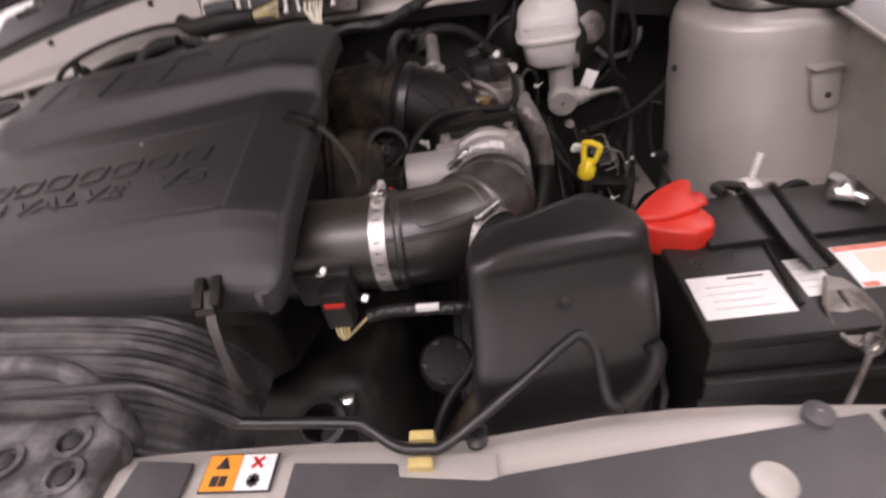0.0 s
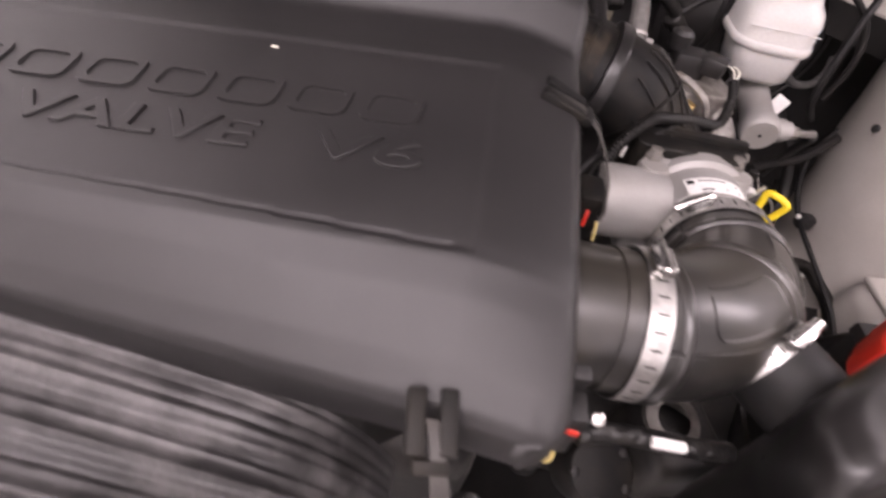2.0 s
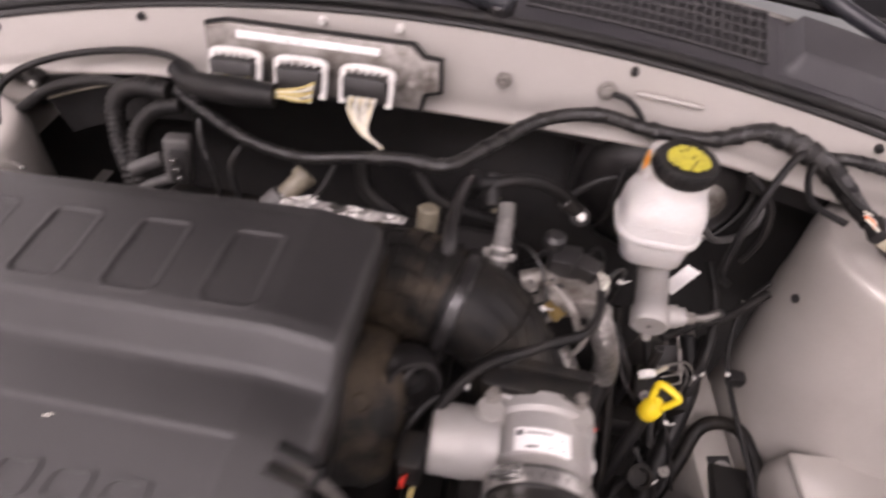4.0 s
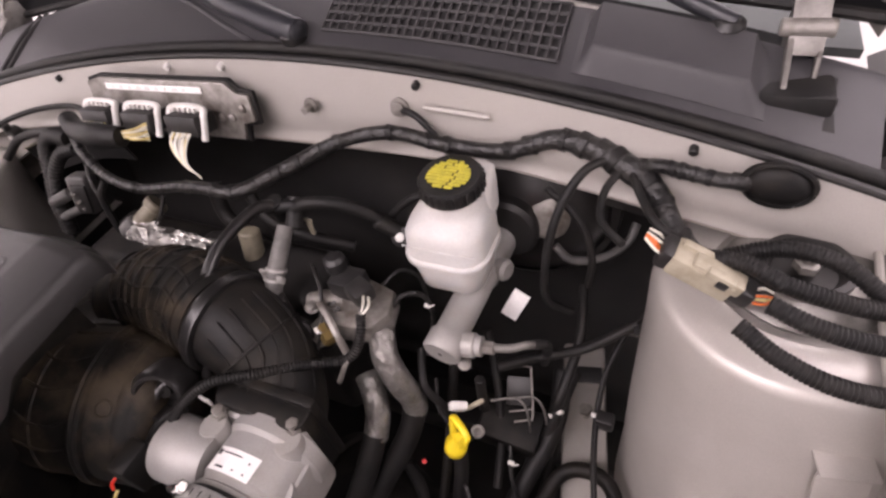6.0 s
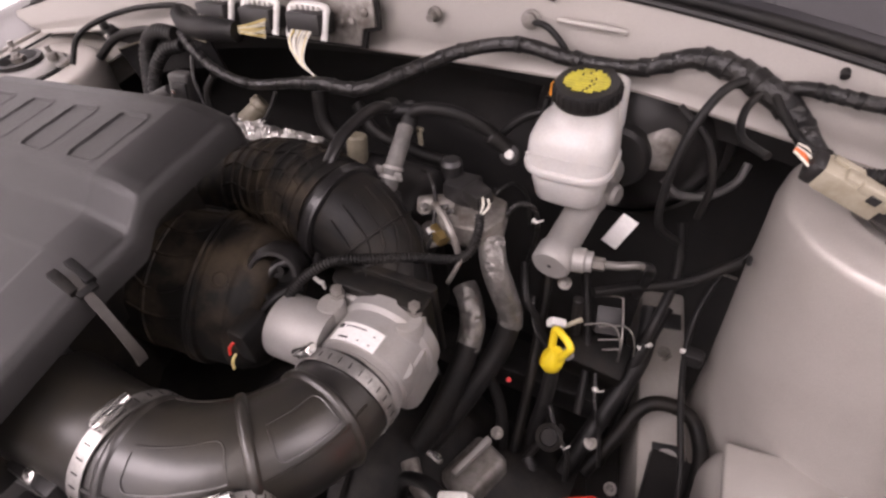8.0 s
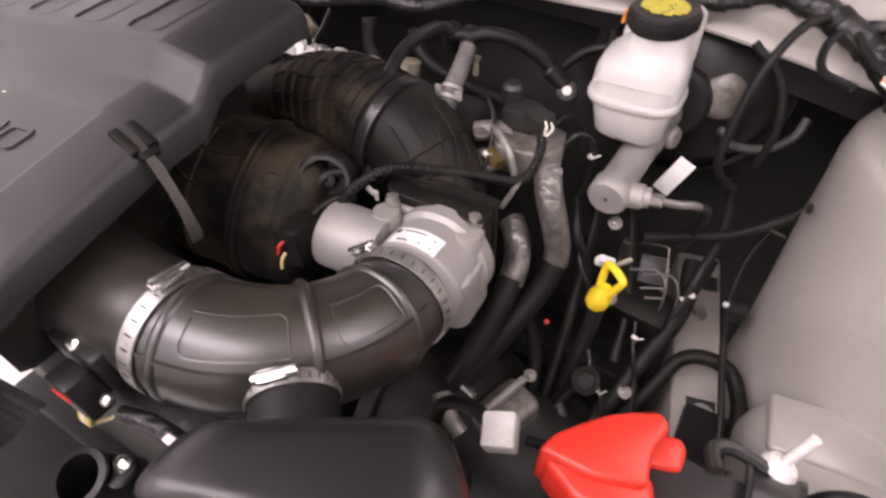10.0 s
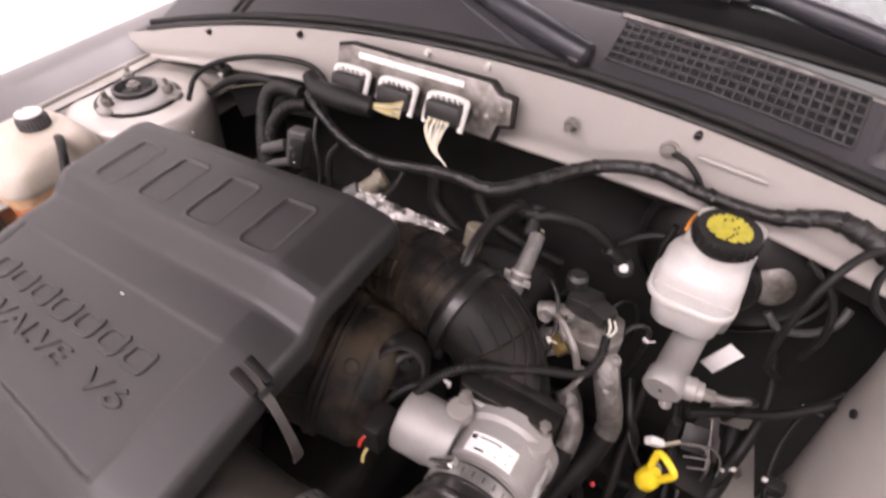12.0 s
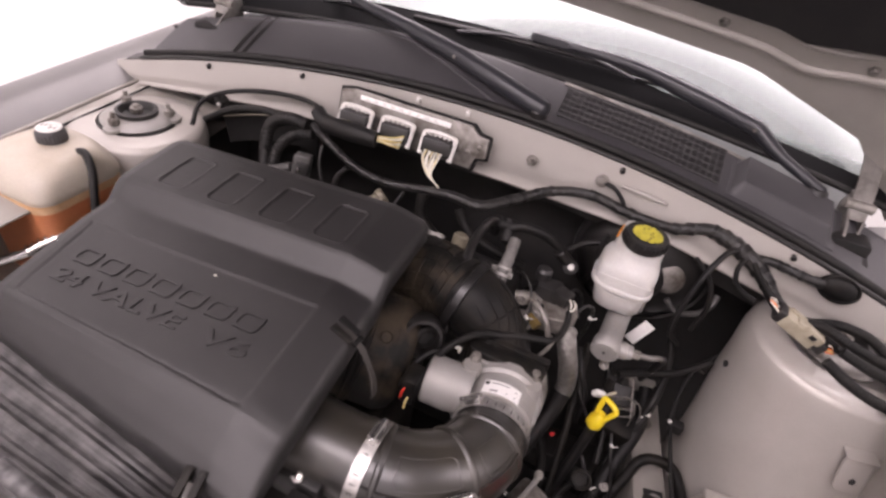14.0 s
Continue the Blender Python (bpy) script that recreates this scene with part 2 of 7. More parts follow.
def lathe(profile, at=(0, 0, 0), axis=(0, 0, 1), n=32, closed=True):
    """Turns (radius, height) pairs round an axis."""
    axis = V(axis).normalized()
    a, b = frame_of(axis)
    bm = bmesh.new()
    rings = []
    for r, h in profile:
        rings.append([bm.verts.new(V(at) + axis * h + (a * math.cos(2 * math.pi * i / n) + b * math.sin(2 * math.pi * i / n)) * max(r, 1e-5)) for i in range(n)])
    for p, q in zip(rings, rings[1:]):
        for i in range(n):
            bm.faces.new((p[i], p[(i + 1) % n], q[(i + 1) % n], q[i]))
    if closed:
        bm.faces.new(rings[0][::-1])
        bm.faces.new(rings[-1])
    return bm


def rod(p, q, r, n=20, bevel=0.0):
    p, q = V(p), V(q)
    h = (q - p).length
    e = min(bevel or r * 0.15, h * 0.3)
    return lathe([(r - e, 0), (r, e), (r, h - e), (r - e, h)], p, q - p, n)


def smooth_path(pts, per=8):
    pts = [V(p) for p in pts]
    if len(pts) < 3:
        return [pts[0].lerp(pts[-1], i / per) for i in range(per + 1)]
    ext = [2 * pts[0] - pts[1]] + pts + [2 * pts[-1] - pts[-2]]
    out = []
    for i in range(1, len(ext) - 2):
        p0, p1, p2, p3 = ext[i - 1:i + 3]
        for k in range(per):
            t = k / per
            out.append(0.5 * (2 * p1 + (p2 - p0) * t + (2 * p0 - 5 * p1 + 4 * p2 - p3) * t * t + (3 * p1 - p0 - 3 * p2 + p3) * t ** 3))
    out.append(pts[-1])
    return out


def tube(pts, r, n=12, per=8, wave=None, cap=True, section=None):
    """A hose along a smooth path. r: a radius, or one for each point. wave: (length, height) of its ribs."""
    path = smooth_path(pts, per)
    if wave:
        length = sum((b - a).length for a, b in zip(path, path[1:]))
        count = max(8, int(length / wave[0] * 4))
        cum = [0]
        for a, b in zip(path, path[1:]):
            cum.append(cum[-1] + (b - a).length)
        fine, j = [], 0
        for k in range(count + 1):
            s = length * k / count
            while j < len(path) - 2 and cum[j + 1] < s:
                j += 1
            fine.append(path[j].lerp(path[j + 1], (s - cum[j]) / max(1e-9, cum[j + 1] - cum[j])))
        path = fine
    m = len(path)
    bm = bmesh.new()
    rings, a = [], None
    for i, p in enumerate(path):
        d = (path[min(i + 1, m - 1)] - path[max(i - 1, 0)]).normalized()
        if a is None:
            a = frame_of(d)[0]
        a = (a - d * a.dot(d)).normalized()
        b = d.cross(a)
        if isinstance(r, (list, tuple)):
            t = i / (m - 1) * (len(r) - 1)
            k = min(int(t), len(r) - 2)
            rad = r[k] + (r[k + 1] - r[k]) * (t - k)
        else:
            rad = r
        if wave:
            rad += wave[1] * (0.5 if i % 4 in (1, 2) else -0.5)
        rings.append([bm.verts.new(p + (a * math.cos(2 * math.pi * j / n) + b * math.sin(2 * math.pi * j / n)) * rad) for j in range(n)])
    for p, q in zip(rings, rings[1:]):
        for j in range(n):
            bm.faces.new((p[j], p[(j + 1) % n], q[(j + 1) % n], q[j]))
    if cap:
        bm.faces.new(rings[0][::-1])
        bm.faces.new(rings[-1])
    return bm


def prism(outline, z0, z1, bevel=0.003, seg=2, top_shift=(0, 0), m=None):
    """A plan outline raised from z0 to z1."""
    bm = bmesh.new()
    lo = [bm.verts.new((x, y, z0)) for x, y in outline]
    hi = [bm.verts.new((x + top_shift[0], y + top_shift[1], z1)) for x, y in outline]
    n = len(outline)
    bm.faces.new(lo[::-1])
    bm.faces.new(hi)
    for i in range(n):
        bm.faces.new((lo[i], lo[(i + 1) % n], hi[(i + 1) % n], hi[i]))
    bmesh.ops.recalc_face_normals(bm, faces=bm.faces[:])
    if bevel:
        bmesh.ops.bevel(bm, geom=bm.edges[:], offset=bevel, segments=seg, affect="EDGES", profile=0.5, clamp_overlap=True)
    if m is not None:
        bm.transform(m)
    return bm


def rounded(w, d, r, n=5, cx=0.0, cy=0.0):
    out = []
    for sx, sy, a0 in ((1, 1, 0), (-1, 1, 90), (-1, -1, 180), (1, -1, 270)):
        for k in range(n + 1):
            a = radians(a0 + 90 * k / n)
            out.append((cx + sx * (w / 2 - r) + r * math.cos(a), cy + sy * (d / 2 - r) + r * math.sin(a)))
    return out


def loft(sections):
    """Joins closed rings of equal length: each a list of places."""
    bm = bmesh.new()
    rings = [[bm.verts.new(p) for p in s] for s in sections]
    n = len(rings[0])
    for p, q in zip(rings, rings[1:]):
        for i in range(n):
            bm.faces.new((p[i], p[(i + 1) % n], q[(i + 1) % n], q[i]))
    bm.faces.new(rings[0][::-1])
    bm.faces.new(rings[-1])
    return bm


def sheet(fn, us, vs, thick=0.0):
    """A sheet of places fn(u, v), thickened along its normal."""
    bm = bmesh.new()
    g = [[bm.verts.new(fn(u, v)) for v in vs] for u in us]
    for i in range(len(us) - 1):
        for j in range(len(vs) - 1):
            bm.faces.new((g[i][j], g[i + 1][j], g[i + 1][j + 1], g[i][j + 1]))
    if thick:
        # the second skin lies below or behind the first, seen from above the bay
        bm.normal_update()
        mid = sum((v.co for v in bm.verts), V()) / len(bm.verts)
        lean = sum((f.normal for f in bm.faces), V())
        s = -thick if lean.dot(V((0.2, -0.4, 1.4)) - mid) > 0 else thick
        h = [[bm.verts.new(v.co + v.normal * s) for v in row] for row in g]
        nu, nv = len(g) - 1, len(g[0]) - 1
        for i in range(nu):
            for j in range(nv):
                bm.faces.new((h[i][j], h[i][j + 1], h[i + 1][j + 1], h[i + 1][j]))
        for i in range(nu):
            bm.faces.new((g[i][0], h[i][0], h[i + 1][0], g[i + 1][0]))
            bm.faces.new((g[i][nv], g[i + 1][nv], h[i + 1][nv], h[i][nv]))
        for j in range(nv):
            bm.faces.new((g[0][j], g[0][j + 1], h[0][j + 1], h[0][j]))
            bm.faces.new((g[nu][j], h[nu][j], h[nu][j + 1], g[nu][j + 1]))
    return bm


def span(a, b, n):
    return [a + (b - a) * i / (n - 1) for i in range(n)]


def interp(x, table):
    if x <= table[0][0]:
        return table[0][1]
    for (x0, y0), (x1, y1) in zip(table, table[1:]):
        if x <= x1:
            return y0 + (y1 - y0) * (x - x0) / (x1 - x0)
    return table[-1][1]


def hose(name, pts, r, mat, label, category="hose", group="", wave=None, n=12, kind=""):
    bm = tube(pts, r, n, 8, wave)
    ob = part(name, bm, mat, None, label)
    return tagged(ob, label, category, group, kind)


def clamp_ring(name, parent, at, axis, r, w, mat=None, label="bright steel hose clamp", screw=None):
    """A band clamp with its screw housing."""
    axis = V(axis).normalized()
    ring = part(name, lathe([(r, -w / 2), (r + 0.0012, -w / 2), (r + 0.0012, w / 2), (r, w / 2)], at, axis, 40, False), mat or CLAMP, parent, label)
    u0, v0 = frame_of(axis)[:2]
    for k in range(30):
        a = 2 * math.pi * k / 30
        o = u0 * math.cos(a) + v0 * math.sin(a)
        turn = Matrix((axis, axis.cross(o), o)).transposed().to_4x4()
        part("band_slot", box(0, 0, 0, w * 0.45, 0.0011, 0.0006, 0), LEVER, ring, m=Matrix.Translation(V(at) + o * (r + 0.0012)) @ turn)
    s = V(screw or (0, 0, 1))
    s = (s - axis * s.dot(axis)).normalized()
    t = axis.cross(s)
    c = V(at) + s * (r + 0.005)
    rot = Matrix((t, axis, s)).transposed().to_4x4()
    part("screw_housing", merge(box(0, 0, 0, 0.02, w * 0.9, 0.008, 0.0015, m=None), rod((-0.017, 0, 0.001), (0.013, 0, 0.001), 0.0042, 12)), CHROME, ring, m=Matrix.Translation(c) @ rot)
    return ring


# ---- the workshop ----
def workshop():
    tagged(part("floor", box(0.9, 1.55, -0.05, 7.4, 8.0, 0.1, 0), FLOOR), "grey sealed concrete workshop floor", "floor", kind="structure")
    tagged(part("ceiling", box(0.9, 1.55, 3.06, 7.4, 8.0, 0.1, 0), CEILING), "white painted workshop ceiling", "ceiling", kind="structure")
    # unseen south wall, and the west wall, stand close to bounce light
    for name, args in (("wall_north", (0.9, 5.45, 1.5, 7.2, 0.1, 3)), ("bounce_wall_south", (0.9, -2.35, 1.5, 7.2, 0.1, 3)), ("wall_west", (-2.65, 1.55, 1.5, 0.1, 7.7, 3)), ("wall_east", (4.45, 1.55, 1.5, 0.1, 7.7, 3))):
        tagged(part(name, box(*args, 0), WALL), "bright white painted workshop wall", "wall", kind="structure")
    # fixtures for the added lamps, all out of view
    for x, y, sx, sy in ((-0.5, -1.45, 3.0, 1.2), (-1.75, 0.0, 0.7, 2.6), (2.1, 0.2, 0.5, 2.6), (0, 1.9, 3.8, 2.6)):
        t = thing("added_ceiling_light", (x, y, 3.0), "added ceiling light with a glowing diffuser, out of view", "ceiling light", "workshop ceiling lights")
        part("frame", box(x, y, 3.0, sx + 0.08, sy + 0.08, 0.02, 0.004), CEILING, t)
        part("diffuser", box(x, y, 2.985, sx, sy, 0.012, 0.002), LAMP, t)


workshop()


# ---- the car round the engine bay ----
def lip_z(x):
    return 1.072 - 0.19 * (x - 0.02) ** 2


def lip_y(x):
    return 0.315 + 0.03 * x - 0.10 * x * x


def car_body():
    car = thing("car", (0, 0.5, 0.0), "silver beige car with its hood raised over the engine", "car")
    # firewall: the painted box under the cowl, and the dark mat below it
    xs = span(-0.72, 0.74, 60)

    def upper(u, v):
        z0 = 0.968 - 0.05 * max(0, u - 0.35) * 3 - 0.1 * max(0, -u - 0.35)
        z = z0 + (lip_z(u) - z0) * v
        return (u, lip_y(u) - 0.012 + 0.014 * v + 0.004 * math.exp(-((v - 0.12) / 0.08) ** 2), z)
    fw = part("firewall", sheet(upper, xs, span(0, 1, 12), 0.003), FIREWALL, car, "silver beige painted firewall panel")
    # added strip and sheet that stop light leaking between firewall and cowl
    part("lip_light_stop", sheet(lambda u, v: (u, lip_y(u) + 0.001 + 0.026 * v, lip_z(u) + 0.0005 + 0.0045 * v), span(-0.70, 0.70, 60), span(0, 1, 3), 0.002), BLACK, car, "black strip added to stop light under the hood seal")
    part("cowl_light_stop", sheet(lambda u, v: (u, lip_y(u) + 0.030, lip_z(u) + 0.004 - 0.14 * v), span(-0.70, 0.70, 40), span(0, 1, 3), 0.003), BLACK, car)
    part("firewall_return", sheet(lambda u, v: (u, lip_y(u) - 0.012 + 0.13 * v, 0.968 - 0.15 * max(0, u - 0.35) - 0.1 * max(0, -u - 0.35) - 0.004 * v), xs, span(0, 1, 4), 0.003), PAINT_DUSTY, car)
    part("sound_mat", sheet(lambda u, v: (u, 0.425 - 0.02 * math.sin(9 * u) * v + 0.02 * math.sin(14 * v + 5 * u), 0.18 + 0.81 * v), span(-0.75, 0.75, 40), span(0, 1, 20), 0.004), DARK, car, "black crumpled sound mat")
    part("firewall_bead", tube([(x, lip_y(x) - 0.0085, 1.030 - 0.05 * (x - 0.25)) for x in (0.252, 0.258, 0.29, 0.322, 0.328)], [0.001, 0.0028, 0.0030, 0.0028, 0.001], 10), FIREWALL, fw)
    # the rubber seal along the top lip
    seal = [(x, lip_y(x) + 0.012, lip_z(x) + 0.008) for x in span(-0.665, 0.68, 24)]
    part("hood_seal", tube(seal, 0.0066, 10, 3), RUBBER, car, "black rubber hood seal")
    part("seal_flange", tube([(x, lip_y(x) + 0.0025, lip_z(x) + 0.0012) for x in span(-0.668, 0.70, 24)], 0.0042, 8, 3), BLACK, car, "black seal foot over the panel edge")
    for x in (-0.52, -0.33, -0.11, -0.02, 0.245, 0.52):
        part("seal_clip", rod((x, lip_y(x) - 0.006, lip_z(x) - 0.012), (x, lip_y(x) + 0.004, lip_z(x) - 0.010), 0.0042, 12), CLIP_WHITE if x in (-0.11, -0.02) else BLACK, car)
    # cowl panel behind the lip
    def cowl(u, v):
        depth = interp(u, [(-0.7, 0.175), (-0.34, 0.168), (-0.16, 0.135), (0.03, 0.105), (0.2, 0.100), (0.7, 0.100)])
        q = v * depth / 0.17
        y = lip_y(u) + 0.012 + 0.17 * q
        z = lip_z(u) + 0.004 + 0.052 * min(1, q * 1.6) - 0.012 * q * q - 0.004 * max(0, v - 0.93) / 0.07
        return (u, y, z)
    cowl_ob = part("cowl_panel", sheet(cowl, span(-0.66, 0.66, 60), span(0, 1, 20), 0.004), COWL, car, "dark grey plastic cowl panel")
    for x in (-0.487, -0.468):
        part("cowl_rib", tube([cowl(x, 0.05), cowl(x, 0.4), cowl(x, 0.7)], 0.005, 8), BLACK, cowl_ob)
    part("cowl_step", tube([cowl(-0.62, 0.97), cowl(-0.5, 0.95), cowl(-0.36, 0.88), cowl(-0.22, 0.74), cowl(-0.12, 0.55), cowl(-0.04, 0.3), cowl(0.03, 0.06)], 0.0035, 8), COWL, cowl_ob, "raised edge of the cowl panel")
    # black sheet in the open slot: its shade is put into the colour
    part("slot_shade_sheet", sheet(lambda u, v: (u, lip_y(u) + 0.09 + 0.10 * v, lip_z(u) + 0.020), span(-0.60, 0.62, 30), span(0, 1, 3), 0.003), MATT_BLACK, car, "black sheet for the shade in the slot below the glass")
    part("grille_trim", tube([cowl(0.105, 0.93), cowl(0.2, 0.95), cowl(0.3, 0.95), cowl(0.42, 0.95), cowl(0.53, 0.95)], 0.0034, 8), MOUNT, cowl_ob, "pale worn trim above the grille")
    # vent grille: a frame, and each cross bar
    gx0, gx1 = 0.115, 0.385
    p0 = lambda u, v: V(cowl(u, 0.25 + (0.54 + 0.10 * (u - 0.115) / 0.27) * v)) + V((0, 0, 0.004))
    # black sheet under the bars stands in for the shade in the openings
    part("grille_well", sheet(lambda u, v: p0(u, v) - V((0, 0, 0.0028)), span(gx0, gx1, 20), span(0, 1, 6)), INK_GAP, cowl_ob)
    for i in range(27):
        x = gx0 + (gx1 - gx0) * i / 26
        part("grille_slat", tube([p0(x, 0), p0(x, 0.5), p0(x, 1)], 0.0016, 5, 3), SLAT, cowl_ob)
    for j in range(6):
        v = j / 5
        part("grille_slat", tube([p0(gx0, v), p0((gx0 + gx1) / 2, v), p0(gx1, v)], 0.0017, 5, 5), SLAT, cowl_ob)
    def ledge(u, v):
        rise = 0.020 * min(1, max(0, (u - 0.405) / 0.012)) * min(1, max(0, (0.565 - u) / 0.012)) * min(1, v / 0.16) * min(1, (1 - v) / 0.12)
        return V(cowl(u, 0.20 + 0.66 * v)) + V((0, 0, 0.001 + rise))
    part("cowl_ledge", sheet(ledge, span(0.40, 0.57, 30), span(0, 1, 24), 0.002), COWL, cowl_ob, "raised grey plastic ledge")
    # windscreen and its rubber
    def screen(u, v):
        return (u, 0.47 + 0.62 * v - 0.10 * u * u, 1.107 - 0.10 * u * u + 0.018 * u + 0.40 * v)
    ws = part("windscreen", sheet(screen, span(-0.72, 0.72, 60), span(0, 1, 40), 0.005), GLASS, car, "clear curved windscreen glass")
    ws.visible_shadow = False
    part("black_band", sheet(lambda u, v: V(screen(u, 0.002 + (0.040 + 0.045 * max(0, min(1, (0.35 - u) / 0.3))) * v)) + V((0, -0.004, 0.004)), span(-0.70, 0.70, 24), span(0, 1, 5), 0.001), MATT_BLACK, ws, "black ceramic band along the glass edge")
    part("screen_rubber", tube([V(screen(x, 0)) + V((0, -0.004, 0.002)) for x in span(-0.70, 0.70, 20)], 0.006, 8, 2), RUBBER, car)
    # added sheet that fills the view through the glass, no real interior part
    part("screen_backing", sheet(lambda u, v: (u, 0.50 + 1.0 * v, 1.035 + 0.16 * v * v - 0.05 * u * u), span(-0.66, 0.66, 30), span(0, 1, 24), 0.01), SCREEN_BACKING, car, "grey curved sheet added behind the glass to fill the view")
    part("roof", sheet(lambda u, v: (u, 1.09 + 1.2 * v - 0.1 * u * u, 1.515 + 0.08 * math.sin(math.pi * (0.15 + 0.7 * v)) - 0.12 * u * u), span(-0.62, 0.62, 14), span(0, 1, 14), 0.01), OUTER_DIMMED, car)
    for s in (-1, 1):
        part("a_pillar", tube([(s * 0.73, 0.42, 1.06), (s * 0.70, 0.75, 1.28), (s * 0.62, 1.08, 1.47)], 0.032, 12), OUTER_DIMMED, car)
        # fender: an outer skin, a crease and the inner rail
        def wing(u, v, s=s):
            y = -0.62 + 1.22 * u
            top = 0.893 + 0.062 * u
            w = 0.66 + 0.03 * u
            return (s * (w + 0.22 * math.sin(v * math.pi / 2)), y, top - 0.34 * (1 - math.cos(v * math.pi / 2)) + 0.075 * math.sin(math.pi * v))
        part("fender", sheet(wing, span(0, 1, 24), span(0, 1, 16), 0.002), OUTER_DIMMED, car, "silver fender with a dark reflection put into its paint")
        part("fender_edge", tube([(s * 0.655, -0.62, 0.895), (s * 0.668, -0.1, 0.922), (s * 0.678, 0.3, 0.942), (s * 0.688, 0.5, 0.953)], 0.0035, 8), PAINT_DUSTY, car)
        part("inner_rail", sheet(lambda u, v, s=s: (s * ((0.545 + 0.115 * min(1, v * 2)) if s < 0 else 0.69 + 0.012 * min(1, v * 2)), -0.6 + 0.95 * u, 0.66 + 0.215 * max(0, v - 0.2) / 0.8 + 0.05 * u), span(0, 1, 12), span(0, 1, 12), 0.003), PAINT_DUSTY, car)
        if s < 0:
            part("apron_top", sheet(lambda u, v, s=s: (s * ((0.52 if s < 0 else 0.64) + (0.15 if s < 0 else 0.03) * v), -0.45 + 0.80 * u, 0.872 + 0.04 * u + (0.026 + 0.006 * u) * v ** 1.5 + 0.006 * math.sin(6 * u) * (1 - v)), span(0, 1, 16), span(0, 1, 8), 0.003), PAINT_DUSTY, car)
        if s < 0:
            part("apron_rear", sheet(lambda u, v: (-0.70 + 0.17 * u, 0.20 + 0.15 * v, 0.905 + 0.012 * v - 0.05 * u * u), span(0, 1, 10), span(0, 1, 8), 0.003), PAINT_DUSTY, car)
            # dark panel added to block the bright floor behind the tower
            part("floor_leak_panel", sheet(lambda u, v: (-0.535 - 0.04 * v, -0.10 + 0.54 * u, 0.30 + 0.56 * v), span(0, 1, 16), span(0, 1, 10), 0.004), DARK, car, "dark panel added to hide the bright floor")
        if s < 0:
            part("panel_seam", tube([(s * 0.640, -0.40, 0.902), (s * 0.644, 0.0, 0.922), (s * 0.648, 0.25, 0.936)], 0.0022, 6), INK_GAP, car)
        # black panel added in a bright gap, standing in for the shade there
        part("dark_gap_panel", box(s * 0.60, -0.22, 0.62, 0.26, 0.62, 0.03, 0.006), BLACK, car, "black panel added to keep the gap dark")
        # hinge
        side = Matrix(((0, 0, 1, 0), (1, 0, 0, 0), (0, 1, 0, 0), (0, 0, 0, 1)))
        h = part("hood_hinge", prism([(0.350, 1.005), (0.425, 1.015), (0.440, 1.060), (0.434, 1.090), (0.418, 1.094), (0.402, 1.074), (0.372, 1.056), (0.352, 1.040)], s * 0.578, s * 0.578 + 0.005, 0.0012, m=side), MOUNT, car, "dark steel hood hinge")
        part("hinge_plate", prism([(0.372, 1.03), (0.424, 1.03), (0.430, 1.060), (0.415, 1.076), (0.386, 1.060)], s * 0.602, s * 0.602 + 0.004, 0.001, m=side), MOUNT, h)
        part("hinge_arm", loft([[(s * (x + dx), y + dy, z) for dx, dy in ((-0.014, -0.002), (0.014, -0.002), (0.014, 0.002), (-0.014, 0.002))] for x, y, z in ((0.592, 0.392, 1.060), (0.592, 0.408, 1.084), (0.590, 0.424, 1.106), (0.588, 0.446, 1.128), (0.586, 0.470, 1.146))]), MOUNT, h, "folded dark steel hinge strap")
        part("hinge_pin", rod((s * 0.570, 0.405, 1.078), (s * 0.612, 0.405, 1.078), 0.008, 16, 0.001), DULL_ALU, h)
        part("hinge_bolt", lathe([(0.009, 0), (0.009, 0.005), (0.006, 0.006), (0.001, 0.006)], (s * 0.574, 0.40, 1.045), (-s, 0, 0), 6), DULL_ALU, h)
        part("hinge_foot", box(s * 0.592, 0.372, 1.030, 0.060, 0.050, 0.030, 0.006), RUBBER, h, "black rubber hinge boot")
        part("rubber_flap", sheet(lambda u, v, s=s: (s * (0.615 + 0.055 * u), 0.335 + 0.05 * v, 1.022 - 0.045 * u + 0.022 * v + 0.008 * math.sin(5 * u)), span(0, 1, 10), span(0, 1, 5), 0.003), RUBBER, h)
    return car


car_body()


